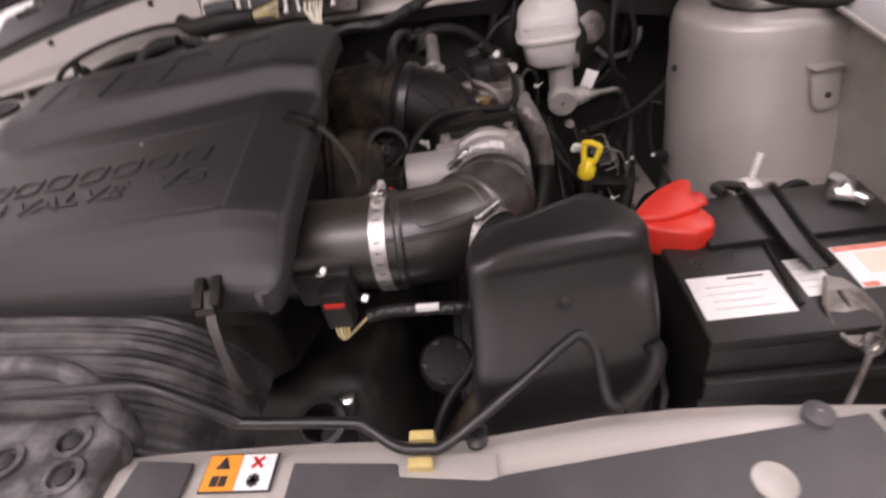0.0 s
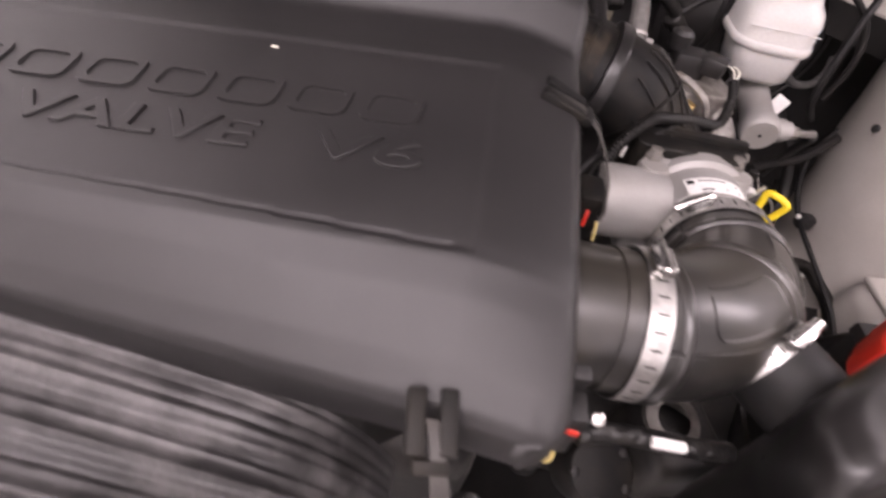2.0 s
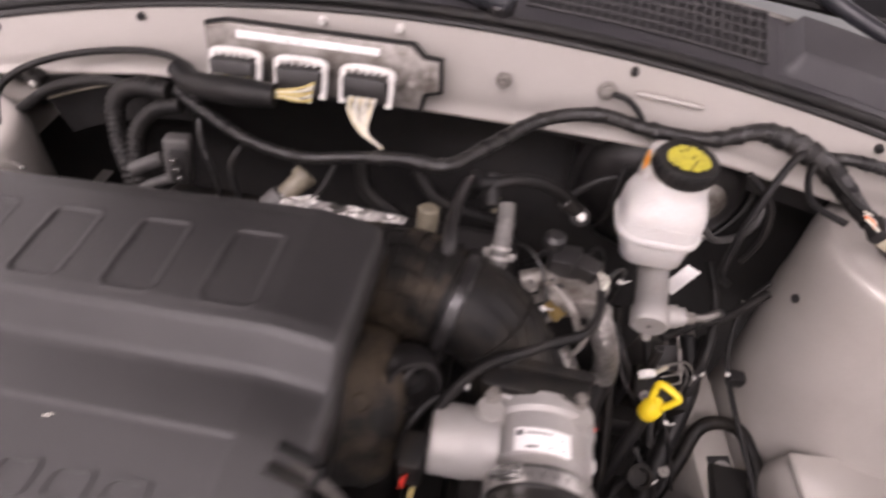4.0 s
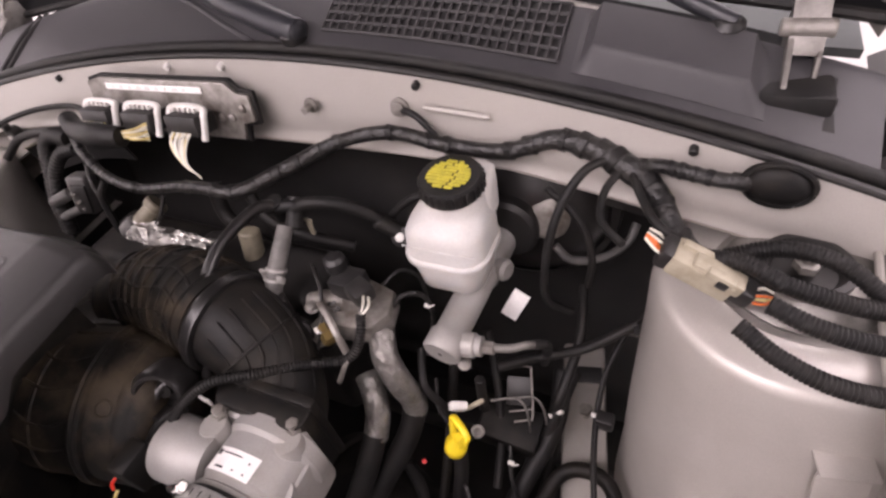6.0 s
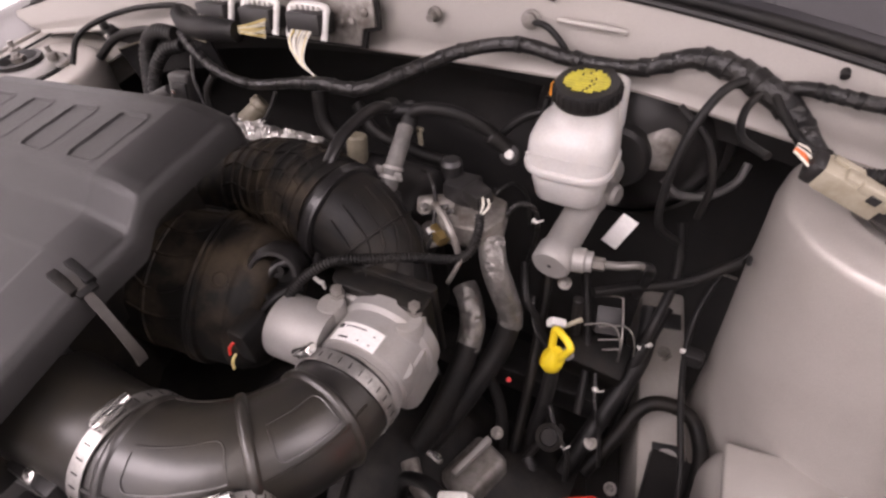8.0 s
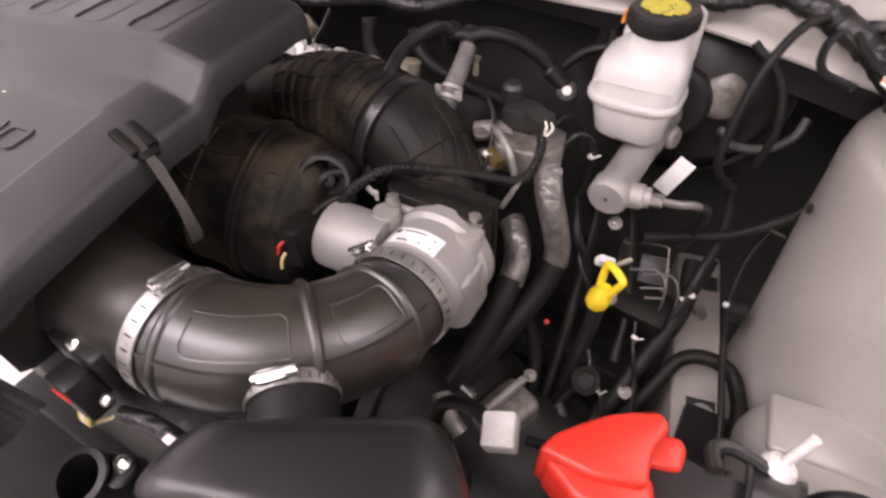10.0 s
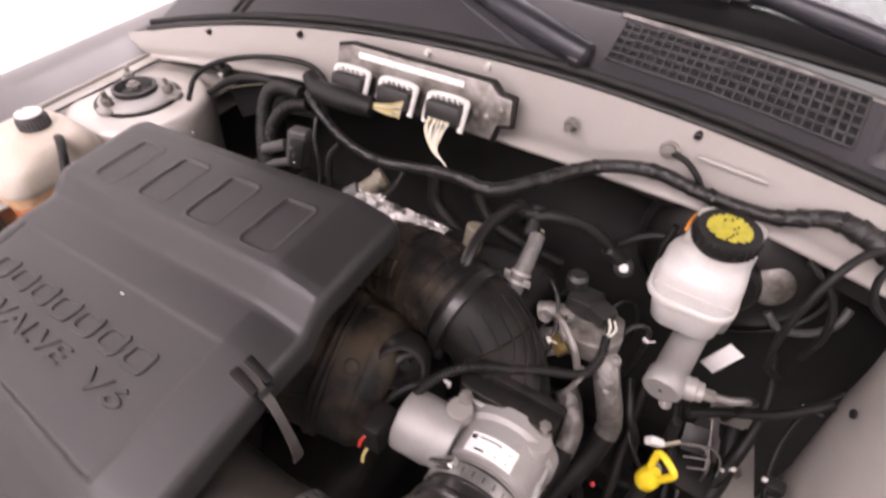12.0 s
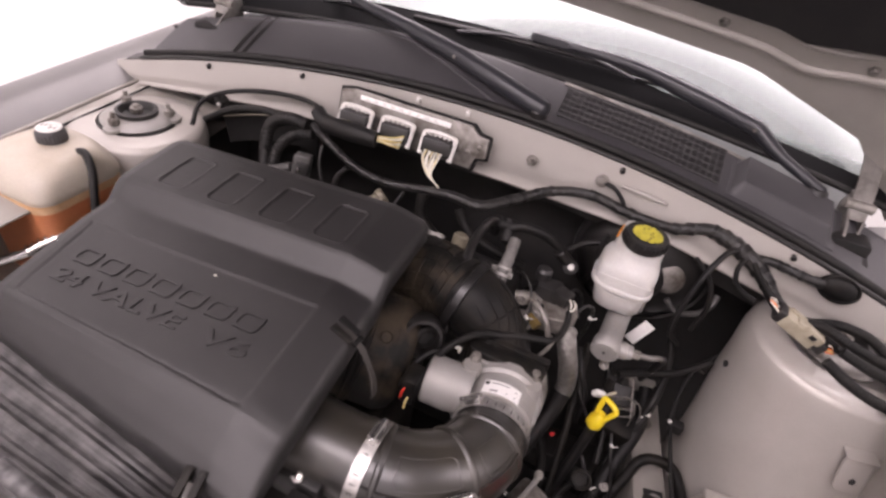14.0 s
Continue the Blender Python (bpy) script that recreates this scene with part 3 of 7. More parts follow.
def strut_tower(s, cx, cy, r, top, label):
    """A painted dome with a flange, a lower skirt and the strut mount."""
    t = thing("strut_tower", (cx, cy, 0.55), label, "strut tower")
    # the skirt leans forward and outward towards the apron
    rows = [(r * 1.40, 0.56, 0.040, -0.058), (r * 1.33, 0.66, 0.034, -0.048), (r * 1.24, 0.735, 0.022, -0.032), (r * 1.16, 0.80, 0.012, -0.016), (r * 1.09, top - 0.07, 0.006, -0.006), (r * 1.05, top - 0.03, 0, 0), (r * 1.03, top - 0.010, 0, 0), (r * 1.005, top - 0.003, 0, 0), (r * 0.96, top, 0, 0), (r * 0.9, top + 0.002, 0, 0), (r * 0.62, top + 0.003, 0, 0), (r * 0.6, top - 0.004, 0, 0), (0.002, top - 0.004, 0, 0)]
    part("dome", loft([[(cx + s * dx + q * (1 + (0.022 * noise.noise((2.2 * math.cos(2 * math.pi * i / 64), 2.2 * math.sin(2 * math.pi * i / 64), z * 11)) if q > r * 0.97 else 0)) * math.cos(2 * math.pi * i / 64) * (1.45 if s * math.cos(2 * math.pi * i / 64) > 0 and s > 0 else 1), cy + dy + q * math.sin(2 * math.pi * i / 64), z) for i in range(64)] for q, z, dx, dy in rows]), PAINT, t)
    part("mount_plate", lathe([(r * 0.54, top + 0.002), (r * 0.56, top + 0.007), (r * 0.51, top + 0.012), (r * 0.31, top + 0.016), (r * 0.28, top + 0.010), (0.001, top + 0.010)], (cx, cy, 0), (0, 0, 1), 40, False), ALU if s < 0 else MOUNT, t, "dull metal strut mount")
    if s < 0:
        part("mount_gasket", lathe([(r * 0.59, top + 0.001), (r * 0.59, top + 0.004), (r * 0.55, top + 0.0045), (r * 0.55, top + 0.001)], (cx, cy, 0), (0, 0, 1), 40, False), RUBBER, t)
    part("bearing", lathe([(r * 0.32, top + 0.012), (r * 0.32, top + 0.023), (r * 0.27, top + 0.024), (r * 0.22, top + 0.013), (0.001, top + 0.013)], (cx, cy, 0), (0, 0, 1), 32, False), BLACK, t)
    part("centre_nut", lathe([(0.011, top + 0.018), (0.011, top + 0.026), (0.007, top + 0.027), (0.006, top + 0.031), (0.001, top + 0.031)], (cx, cy, 0), (0, 0, 1), 6, False), DULL_ALU, t)
    for k in range(3 if s < 0 else 0):
        a = radians(35 + 120 * k)
        part("lobe", prism(rounded(0.036, 0.030, 0.012, 4), top + 0.003, top + 0.0105, 0.0015, m=Matrix.Translation((cx + r * 0.49 * math.cos(a), cy + r * 0.49 * math.sin(a), 0)) @ Matrix.Rotation(a, 4, "Z")), ALU, t)
        x, y = cx + r * 0.48 * math.cos(a), cy + r * 0.48 * math.sin(a)
        part("stud", merge(rod((x, y, top + 0.01), (x, y, top + 0.036), 0.004, 10), lathe([(0.0085, top + 0.014), (0.0085, top + 0.024), (0.006, top + 0.026)], (x, y, 0), (0, 0, 1), 6)), DULL_ALU, t)
    return t


strut_tower(-1, -0.572, 0.142, 0.108, 0.925, "silver beige strut tower beside the coolant tank")
strut_tower(1, 0.625, 0.255, 0.115, 0.92, "silver beige strut tower beside the battery")


def radiator_support():
    t = thing("radiator_support", (0.1, -0.5, 0.8), "silver beige radiator crossmember with grey plastic shields", "crossmember")
    rear = [(-0.75, -0.455), (-0.2, -0.44), (-0.055, -0.424), (0.1, -0.420), (0.172, -0.424), (0.278, -0.409), (0.346, -0.405), (0.42, -0.409), (0.75, -0.425)]

    def top(u, v):
        return (u, interp(u, rear) - 0.20 * v, 0.884 - 0.004 * v - 0.012 * max(0, 1 - v * 12))
    # top in the brightened paint, upright face in the darker one
    part("beam", sheet(top, span(-0.72, 0.72, 60), span(0, 1, 24), 0.004), PAINT_LIT, t)
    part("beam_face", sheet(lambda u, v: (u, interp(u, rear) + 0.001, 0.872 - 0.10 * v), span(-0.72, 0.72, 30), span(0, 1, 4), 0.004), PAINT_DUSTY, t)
    z = 0.886
    part("shield", prism([(-0.046, -0.437), (-0.004, -0.440), (-0.008, -0.58), (-0.07, -0.58)], z, z + 0.004, 0.0015), GREY_PLATE, t, "grey plastic shield")
    part("shield", prism([(0.068, -0.443), (0.138, -0.446), (0.141, -0.455), (0.196, -0.459), (0.206, -0.456), (0.302, -0.442), (0.366, -0.433), (0.425, -0.425), (0.455, -0.58), (0.066, -0.58)], z, z + 0.004, 0.0015), GREY_PLATE, t, "grey plastic shield")
    part("shield", prism([(0.432, -0.424), (0.60, -0.435), (0.60, -0.58), (0.47, -0.58)], z, z + 0.006, 0.0015), BLACK, t, "black plastic shield")
    part("locating_hole", lathe([(0.0001, z + 0.0048), (0.0108, z + 0.0048), (0.0118, z + 0.0052), (0.0118, z + 0.0042)], (0.355, -0.466, 0), (0, 0, 1), 28, False), PAINT, t, "painted round opening")
    part("push_pin", lathe([(0.007, z + 0.002), (0.007, z + 0.005), (0.003, z + 0.0075), (0.001, z + 0.0075)], (0.189, -0.432, 0), (0, 0, 1), 16, False), BLACK, t)
    part("push_pin", lathe([(0.009, z + 0.002), (0.009, z + 0.007), (0.005, z + 0.0095), (0.001, z + 0.0095)], (0.396, -0.426, 0), (0, 0, 1), 16, False), GREY_PLATE, t)
    # warning sticker
    st = part("warning_sticker", box(0.0305, -0.4475, z + 0.0008, 0.050, 0.027, 0.0012, 0.0004), INK_GAP, t, "orange and white warning sticker")
    part("orange_panel", box(0.0185, -0.4475, z + 0.0018, 0.0235, 0.0245, 0.0008, 0), ORANGE, st)
    part("white_panel", box(0.0425, -0.4475, z + 0.0018, 0.0235, 0.0245, 0.0008, 0), WHITE, st)
    part("triangle_mark", prism([(0.0135, -0.445), (0.0235, -0.445), (0.0185, -0.4365)], z + 0.0022, z + 0.0028, 0), INK_GAP, st)
    part("book_mark", merge(box(0.0155, -0.4535, z + 0.0024, 0.005, 0.007, 0.0006, 0), box(0.0215, -0.4535, z + 0.0024, 0.005, 0.007, 0.0006, 0)), INK_GAP, st)
    for a in (0, 45, 90, 135):
        part("fan_mark", box(0.0425, -0.4535, z + 0.0024, 0.009, 0.0022, 0.0006, 0, m=pose(0, 0, 0, 0, 0, a)), INK_GAP, st)
    for a in (45, -45):
        part("cross_mark", box(0.0425, -0.441, z + 0.0024, 0.0105, 0.0022, 0.0006, 0, m=pose(0, 0, 0, 0, 0, a)), INK_RED, st)
    return t


radiator_support()


def raised_hood():
    t = thing("hood", (0, 0.47, 1.12), "raised silver hood with a black sound pad inside", "hood")

    def edge(u):
        return V((u, 0.48 - 0.08 * u * u, 1.238 - 0.05 * abs(u) - 0.25 * max(0, abs(u) - 0.37) - 0.8 * max(0, abs(u) - 0.56)))

    def under(u, v):
        e = edge(u)
        return e + V((0, -0.62 * v, 0.88 * v + 0.02 * math.sin(math.pi * v)))
    part("hood_skin", sheet(lambda u, v: V(under(u, v)) + V((0, 0.035, 0.025)), span(-0.66, 0.66, 30), span(0, 1, 16), 0.002), OUTER_DIMMED, t)
    part("hood_frame", sheet(under, span(-0.655, 0.655, 40), span(-0.01, 1, 24), 0.003), HOOD_INNER, t, "silver beige inner hood frame")
    part("sound_pad", sheet(lambda u, v: V(under(u, 0.075 + 0.5 * max(0, abs(u) - 0.40) + 0.8 * v)) + V((0, -0.012, -0.010)), span(-0.56, 0.56, 30), span(0, 1, 20), 0.008), GRAPHITE, t, "black fibre sound pad")
    # stamped ridges and bolts along the frame's rear edge
    for v, r in ((0.030, 0.007), (0.066, 0.005)):
        part("frame_ridge", tube([under(u, v + 0.5 * max(0, abs(u) - 0.42)) for u in span(-0.58, 0.58, 24)], r, 10, 2), HOOD_INNER, t)
    for u in (-0.50, -0.30, 0.30, 0.50):
        p = under(u, 0.046 + 0.5 * max(0, abs(u) - 0.42))
        part("frame_bolt", lathe([(0.0090, 0), (0.0090, 0.0015), (0.0055, 0.002), (0.0055, 0.006), (0.0005, 0.0065)], p, (0, -0.82, -0.57), 6), MOUNT, t)
    part("prop", rod((-0.55, -0.5, 0.96), (-0.50, 0.0, 1.80), 0.006), BLACK, t)
    return t


raised_hood()


def wiper(points, radii, blade, blade_end):
    w = thing("wiper", points[0], "black windscreen wiper resting on the glass", "wiper", "windscreen wipers")
    q = V(points[0])
    back = (q - V(points[1])).normalized()
    part("arm", tube([q + back * radii[0] * 1.05, q + back * radii[0] * 0.8] + list(points[:3]), [radii[0] * 0.35, radii[0] * 0.75] + list(radii[:3]), 14), WIPER, w)
    part("arm_tip", tube(points[2:], radii[2:], 12), WIPER, w, "tapered blue-black arm head")
    j, r = V(points[2]), radii[2]
    d = (V(points[3]) - V(points[1])).normalized()
    part("joint_pin", rod(j - d.cross(V((0, 0, 1))) * r * 1.15, j + d.cross(V((0, 0, 1))) * r * 1.15, 0.0035, 12), MOUNT, w)
    e, far = V(blade), V(blade_end)
    mid = e.lerp(far, 0.5)
    part("blade", tube([e, mid + V((0, 0, 0.006)), far], [0.0035, 0.0055, 0.0035], 8), BLACK, w)
    part("blade_rubber", tube([e + V((0, 0.004, -0.008)), mid + V((0, 0.004, -0.004)), far + V((0, 0.004, -0.008))], 0.0025, 6), RUBBER, w)
    part("blade_yoke", tube([e.lerp(far, 0.18) + V((0, -0.008, -0.004)), e.lerp(far, 0.34) + V((0, -0.005, 0.010)), mid + V((0, -0.003, 0.014)), e.lerp(far, 0.66) + V((0, -0.005, 0.010)), e.lerp(far, 0.82) + V((0, -0.008, -0.004))], 0.0032, 8), WIPER, w)
    q, d = V(points[-1]), (V(points[-1]) - V(points[-2])).normalized()
    part("blade_clip", loft([[p + V((0, y, z)) for y, z in ((-0.007, -0.006), (0.007, -0.006), (0.006, 0.006), (-0.006, 0.006))] for p in (q + d * -0.020, q + d * -0.014 + V((0, 0, 0.002)), q + d * 0.042 + V((0, 0, 0.001)), q + d * 0.050)]), WIPER, w, "dark square blade clip")
    part("pivot_cap", lathe([(0.015, 0), (0.015, 0.010), (0.010, 0.015), (0.001, 0.015)], V(points[0]) - V((0, 0, 0.012)), (0, -0.2, 1), 20), BLACK, w)
    return w


wiper([(0.088, 0.337, 1.098), (0.007, 0.360, 1.110), (-0.078, 0.389, 1.122), (-0.20, 0.430, 1.130), (-0.34, 0.475, 1.136)], [0.0155, 0.0165, 0.0160, 0.0125, 0.008], (-0.08, 0.49, 1.112), (-0.52, 0.50, 1.110))
wiper([(0.528, 0.401, 1.086), (0.465, 0.428, 1.106), (0.418, 0.458, 1.128), (0.321, 0.472, 1.143), (0.195, 0.482, 1.160), (0.066, 0.486, 1.160)], [0.0080, 0.0090, 0.0135, 0.0150, 0.0105, 0.006], (0.305, 0.500, 1.143), (-0.219, 0.500, 1.130))


# ---- under everything: engine and gearbox ----
def engine():
    t = thing("engine_block", (0.0, 0.0, 0.3), "engine and gearbox coloured near black for the bay's shade", "engine")
    part("block", box(-0.18, -0.06, 0.51, 0.46, 0.40, 0.40, 0.03, 3), ENGINE, t)
    part("gearbox", lathe([(0.05, 0), (0.13, 0.01), (0.135, 0.10), (0.11, 0.16), (0.10, 0.28), (0.05, 0.30)], (0.12, -0.02, 0.52), (1, 0, 0), 32), ENGINE, t)
    part("gearbox_rib", lathe([(0.137, 0.02), (0.145, 0.022), (0.145, 0.035), (0.137, 0.037)], (0.12, -0.02, 0.52), (1, 0, 0), 32, False), ENGINE, t)
    part("rear_cover", box(-0.13, 0.22, 0.66, 0.46, 0.12, 0.28, 0.02, 3), ENGINE, t)
    part("engine_stand", box(0, -0.05, 0.12, 0.5, 0.5, 0.23, 0.01), DARK, t)
    # unseen blind added so the bright floor stays hidden below the bay
    part("bay_floor_blind", box(0, -0.05, 0.24, 1.3, 1.0, 0.02, 0.004), DARK, t)
    part("subframe", box(0, -0.25, 0.34, 1.1, 0.08, 0.07, 0.01), BLACK, t)
    part("subframe", box(0, 0.3, 0.34, 1.1, 0.08, 0.07, 0.01), BLACK, t)
    return t


engine()


# ---- air cleaner with its grained cover ----
COVER_PROFILE = [(-0.338, 0.927), (-0.333, 0.934), (-0.318, 0.944), (-0.290, 0.960), (-0.272, 0.9685), (-0.262, 0.971), (-0.150, 0.9915), (-0.140, 0.9932), (-0.130, 0.9942), (-0.106, 0.9960), (-0.101, 0.9970), (-0.097, 0.9995), (-0.080, 1.0160), (-0.075, 1.0190), (-0.066, 1.0210), (0.022, 1.0280), (0.034, 1.0265), (0.046, 1.012)]
X0R, X0F, X1R, X1F = -0.372, -0.352, 0.040, 0.044


def front_skew(x):
    """How far the cover's front edge falls back towards the far side."""
    return 0.006 + 0.128 * min(0.40, max(0, 0.03 - x))


def cover_z(x, y):
    """The cover's height over a place in plan."""
    if y < -0.255:
        y = max(-0.338, -0.255 - (-0.255 - y) / (1 - front_skew(x) / 0.083))
    return cover_height(x, y)


def cover_height(x, y):
    """The cover's height: steps along y, chamfers at both sides, a framed panel and four slots."""
    z = interp(y, COVER_PROFILE) + 0.085 * (x + 0.15)
    t = (y + 0.338) / 0.384
    xl, xr = X0F + (X0R - X0F) * t, X1F + (X1R - X1F) * t
    d = min(x - xl, (xr - x))
    # soft corners
    cx, cy = max(0, max(xl + 0.016 - x, x - xr + 0.016)), max(0, max(y - 0.030, -0.322 - y))
    if cx > 0 and cy > 0:
        d = min(d, 0.016 - math.hypot(cx, cy))
    right = 1 / (1 + math.exp(-(x + 0.15) / 0.02))
    wide = 0.022 + 0.032 * right
    k = max(0, 1 - max(d, 0) / wide)
    corner = 0.3 + 0.7 * min(1, max(0, (y + 0.338) / 0.06))
    z -= corner * (0.008 + 0.006 * right) * (k - 0.12 * (1 - (2 * k - 1) ** 2) if k > 0 else 0)
    z -= 0.007 * corner * max(0, 1 - max(d, 0) / 0.007) ** 2
    # panel with the raised writing, framed by a fine step
    pl, pr = -0.333 + 0.09 * (y + 0.14) * -1, -0.009
    e = min(x - pl, pr - x, y + 0.258 + 0.055 * (x + 0.22), -0.141 - y)
    if e > 0:
        z -= 0.0010 * min(1, e / 0.003)
        if e < 0.0032 and (x - pl < 0.0032 or y < -0.235) and x < -0.02:
            z -= 0.0009
    for k in range(4):
        sx = -0.049 - 0.0787 * k
        q = max(abs(x - sx) - 0.0135, 0.0)
        w = max(abs(y + 0.032) - 0.0255, 0.0)
        dd = math.hypot(q, w)
        if dd < 0.0065:
            z -= 0.0010
        elif dd < 0.0090:
            z += 0.0008
    return z


def air_cleaner():
    t = thing("air_cleaner", (-0.16, -0.14, 0.72), "black plastic air cleaner with a grained cover over the engine", "air cleaner")
    nx, ny = 220, 236
    verts, faces = [], []
    ys = [-0.338 + 0.384 * j / (ny - 1) for j in range(ny)]
    for j, y in enumerate(ys):
        tt = j / (ny - 1)
        xl, xr = X0F + (X0R - X0F) * tt, X1F + (X1R - X1F) * tt
        # rounded corners in plan
        cy = max(0, max(y - 0.030, -0.322 - y))
        inset = 0.016 - math.sqrt(max(0, 0.016 ** 2 - cy * cy))
        for i in range(nx):
            x = xl + inset + (xr - xl - 2 * inset) * i / (nx - 1)
            verts.append((x, y + front_skew(x) * min(1, max(0, (-0.255 - y) / 0.083)), cover_height(x, y)))
    for j in range(ny - 1):
        for i in range(nx - 1):
            a = j * nx + i
            faces.append((a, a + 1, a + nx + 1, a + nx))
    rim = [i for i in range(nx)] + [j * nx + nx - 1 for j in range(1, ny)] + [(ny - 1) * nx + i for i in range(nx - 2, -1, -1)] + [j * nx for j in range(ny - 2, 0, -1)]
    base = len(verts)
    for r in rim:
        x, y, z = verts[r]
        verts.append((x, y, z - 0.020))
    for k in range(len(rim)):
        n = (k + 1) % len(rim)
        faces.append((rim[n], rim[k], base + k, base + n))
    me = bpy.data.meshes.new("lid")
    me.from_pydata(verts, [], faces)
    me.polygons.foreach_set("use_smooth", [True] * len(me.polygons))
    me.materials.append(COVER)
    lid = new("lid", me)
    lid.parent = t
    lid.location = -t.location
    tagged(lid, "grained black plastic lid with raised lettering")
    # maker's name as seven plain raised frames, one for each letter
    y0, slope = -0.1865, 0.17
    for k in range(7):
        x = -0.2895 + 0.0377 * k
        fr, w, h, q = bmesh.new(), 0.031, 0.0235, 0.0042
        rings = [[fr.verts.new((px * sx + 0.12 * py, py * sy, z)) for px, py in rounded(w, h, 0.006, 4)] for sx, sy, z in ((1, 1, -0.001), (0.985, 0.985, 0.0012), (1 - 2 * q / w, 1 - 2 * q / h, 0.0012), (0.98 - 2 * q / w, 0.98 - 2 * q / h, -0.001))]
        for p, r in zip(rings, rings[1:]):
            for i in range(len(p)):
                fr.faces.new((p[i], p[(i + 1) % len(p)], r[(i + 1) % len(p)], r[i]))
        part("name_bar", fr, COVER, lid, smooth=30, m=Matrix.Translation((x, y0, cover_z(x, y0) + 0.0003)) @ pose(0, 0, 0, math.degrees(math.atan(slope)), -4.8, 0))
    for words, x, width in (("24", -0.304, 0.042), ("VALVE", -0.252, 0.126), ("V6", -0.099, 0.056)):
        cu = bpy.data.curves.new("lettering", "FONT")
        cu.body, cu.size, cu.extrude, cu.bevel_depth, cu.shear = words, 0.0255, 0.0010, 0.0005, 0.10
        tmp = bpy.data.objects.new("lettering", cu)
        me = bpy.data.meshes.new_from_object(tmp)
        bpy.data.objects.remove(tmp)
        me.materials.append(COVER)
        ob = new("lettering", me)
        ob.parent = lid
        wide = max(v.co.x for v in me.vertices) - min(v.co.x for v in me.vertices)
        ob.matrix_basis = Matrix.Translation((x, -0.226, cover_z(x, -0.226) + 0.0003)) @ pose(0, 0, 0, math.degrees(math.atan(slope)), -4.8, 0) @ Matrix.Diagonal((width / wide, 1, 1, 1))
        tagged(ob, "raised moulded lettering")
    # lower housing
    part("housing", prism([(-0.34, 0.02), (-0.34, -0.235), (-0.05, -0.280), (-0.02, -0.26), (-0.005, -0.20), (-0.06, -0.12), (-0.10, 0.02)], 0.76, 0.880, 0.005, 2), DEEP_BLACK, t, "black plastic lower housing")
    # block added under the lid to stop light leaking through, following its slope
    edge = [(x, -0.304 + front_skew(x)) for x in span(-0.335, 0.000, 12)] + [(0.006 - 0.056 * min(1, max(0, (y + 0.18) / 0.05)), y) for y in span(-0.285, -0.04, 8)] + [(x, 0.018) for x in span(-0.05, -0.335, 12)] + [(-0.340, y) for y in span(0.0, -0.230, 8)]
    part("lid_light_block", loft([[(x, y, 0.865) for x, y in edge], [(x, y, cover_z(x, y) - 0.016) for x, y in edge]]), DEEP_BLACK, t, "black block added under the lid against leaking light")
    # spring clips: two dark prongs over the lid's edge, a dull lever below
    for at, turn, tip in (((0.030, -0.149, 0.9905), 84, -14), ((-0.014, -0.331, 0.9385), 8, 24)):
        base = Matrix.Translation(at) @ pose(0, 0, 0, 0, 0, turn)
        c = part("spring_clip", merge(*[box(sx, 0.001, 0.005, 0.0078, 0.027, 0.0080, 0.001, m=pose(0, 0, 0, 20, 0, 0)) for sx in (-0.0068, 0.0068)], box(0, -0.015, -0.001, 0.015, 0.006, 0.006, 0.001, m=pose(0, 0, 0, 30, 0, 0))), DEEP_BLACK, t, "black spring clip with a dull lever", m=base)
        strip = [(0.000, 0.0065, 0.0055), (-0.012, 0.0040, 0.0060), (-0.024, -0.006, 0.0078), (-0.034, -0.020, 0.0072), (-0.042, -0.036, 0.0076), (-0.047, -0.056, 0.0090), (-0.046, -0.063, 0.0088)]
        lv = loft([[(w * i + tip * 0.0006 * k / 6, y + 0.0011 * j, z + 0.0009 * j) for i, j in ((-0.5, -1), (0.5, -1), (0.5, 1), (-0.5, 1))] for k, (y, z, w) in enumerate(strip)])
        part("lever", lv, LEVER, c, "dull brown-grey lever", m=base)
    # a pale speck of lint on the cover
    part("lint", box(-0.138, -0.151, cover_z(-0.138, -0.151) + 0.0006, 0.004, 0.0016, 0.001, 0.0003), WIRE_WHITE, lid)
    return t


air_cleaner()


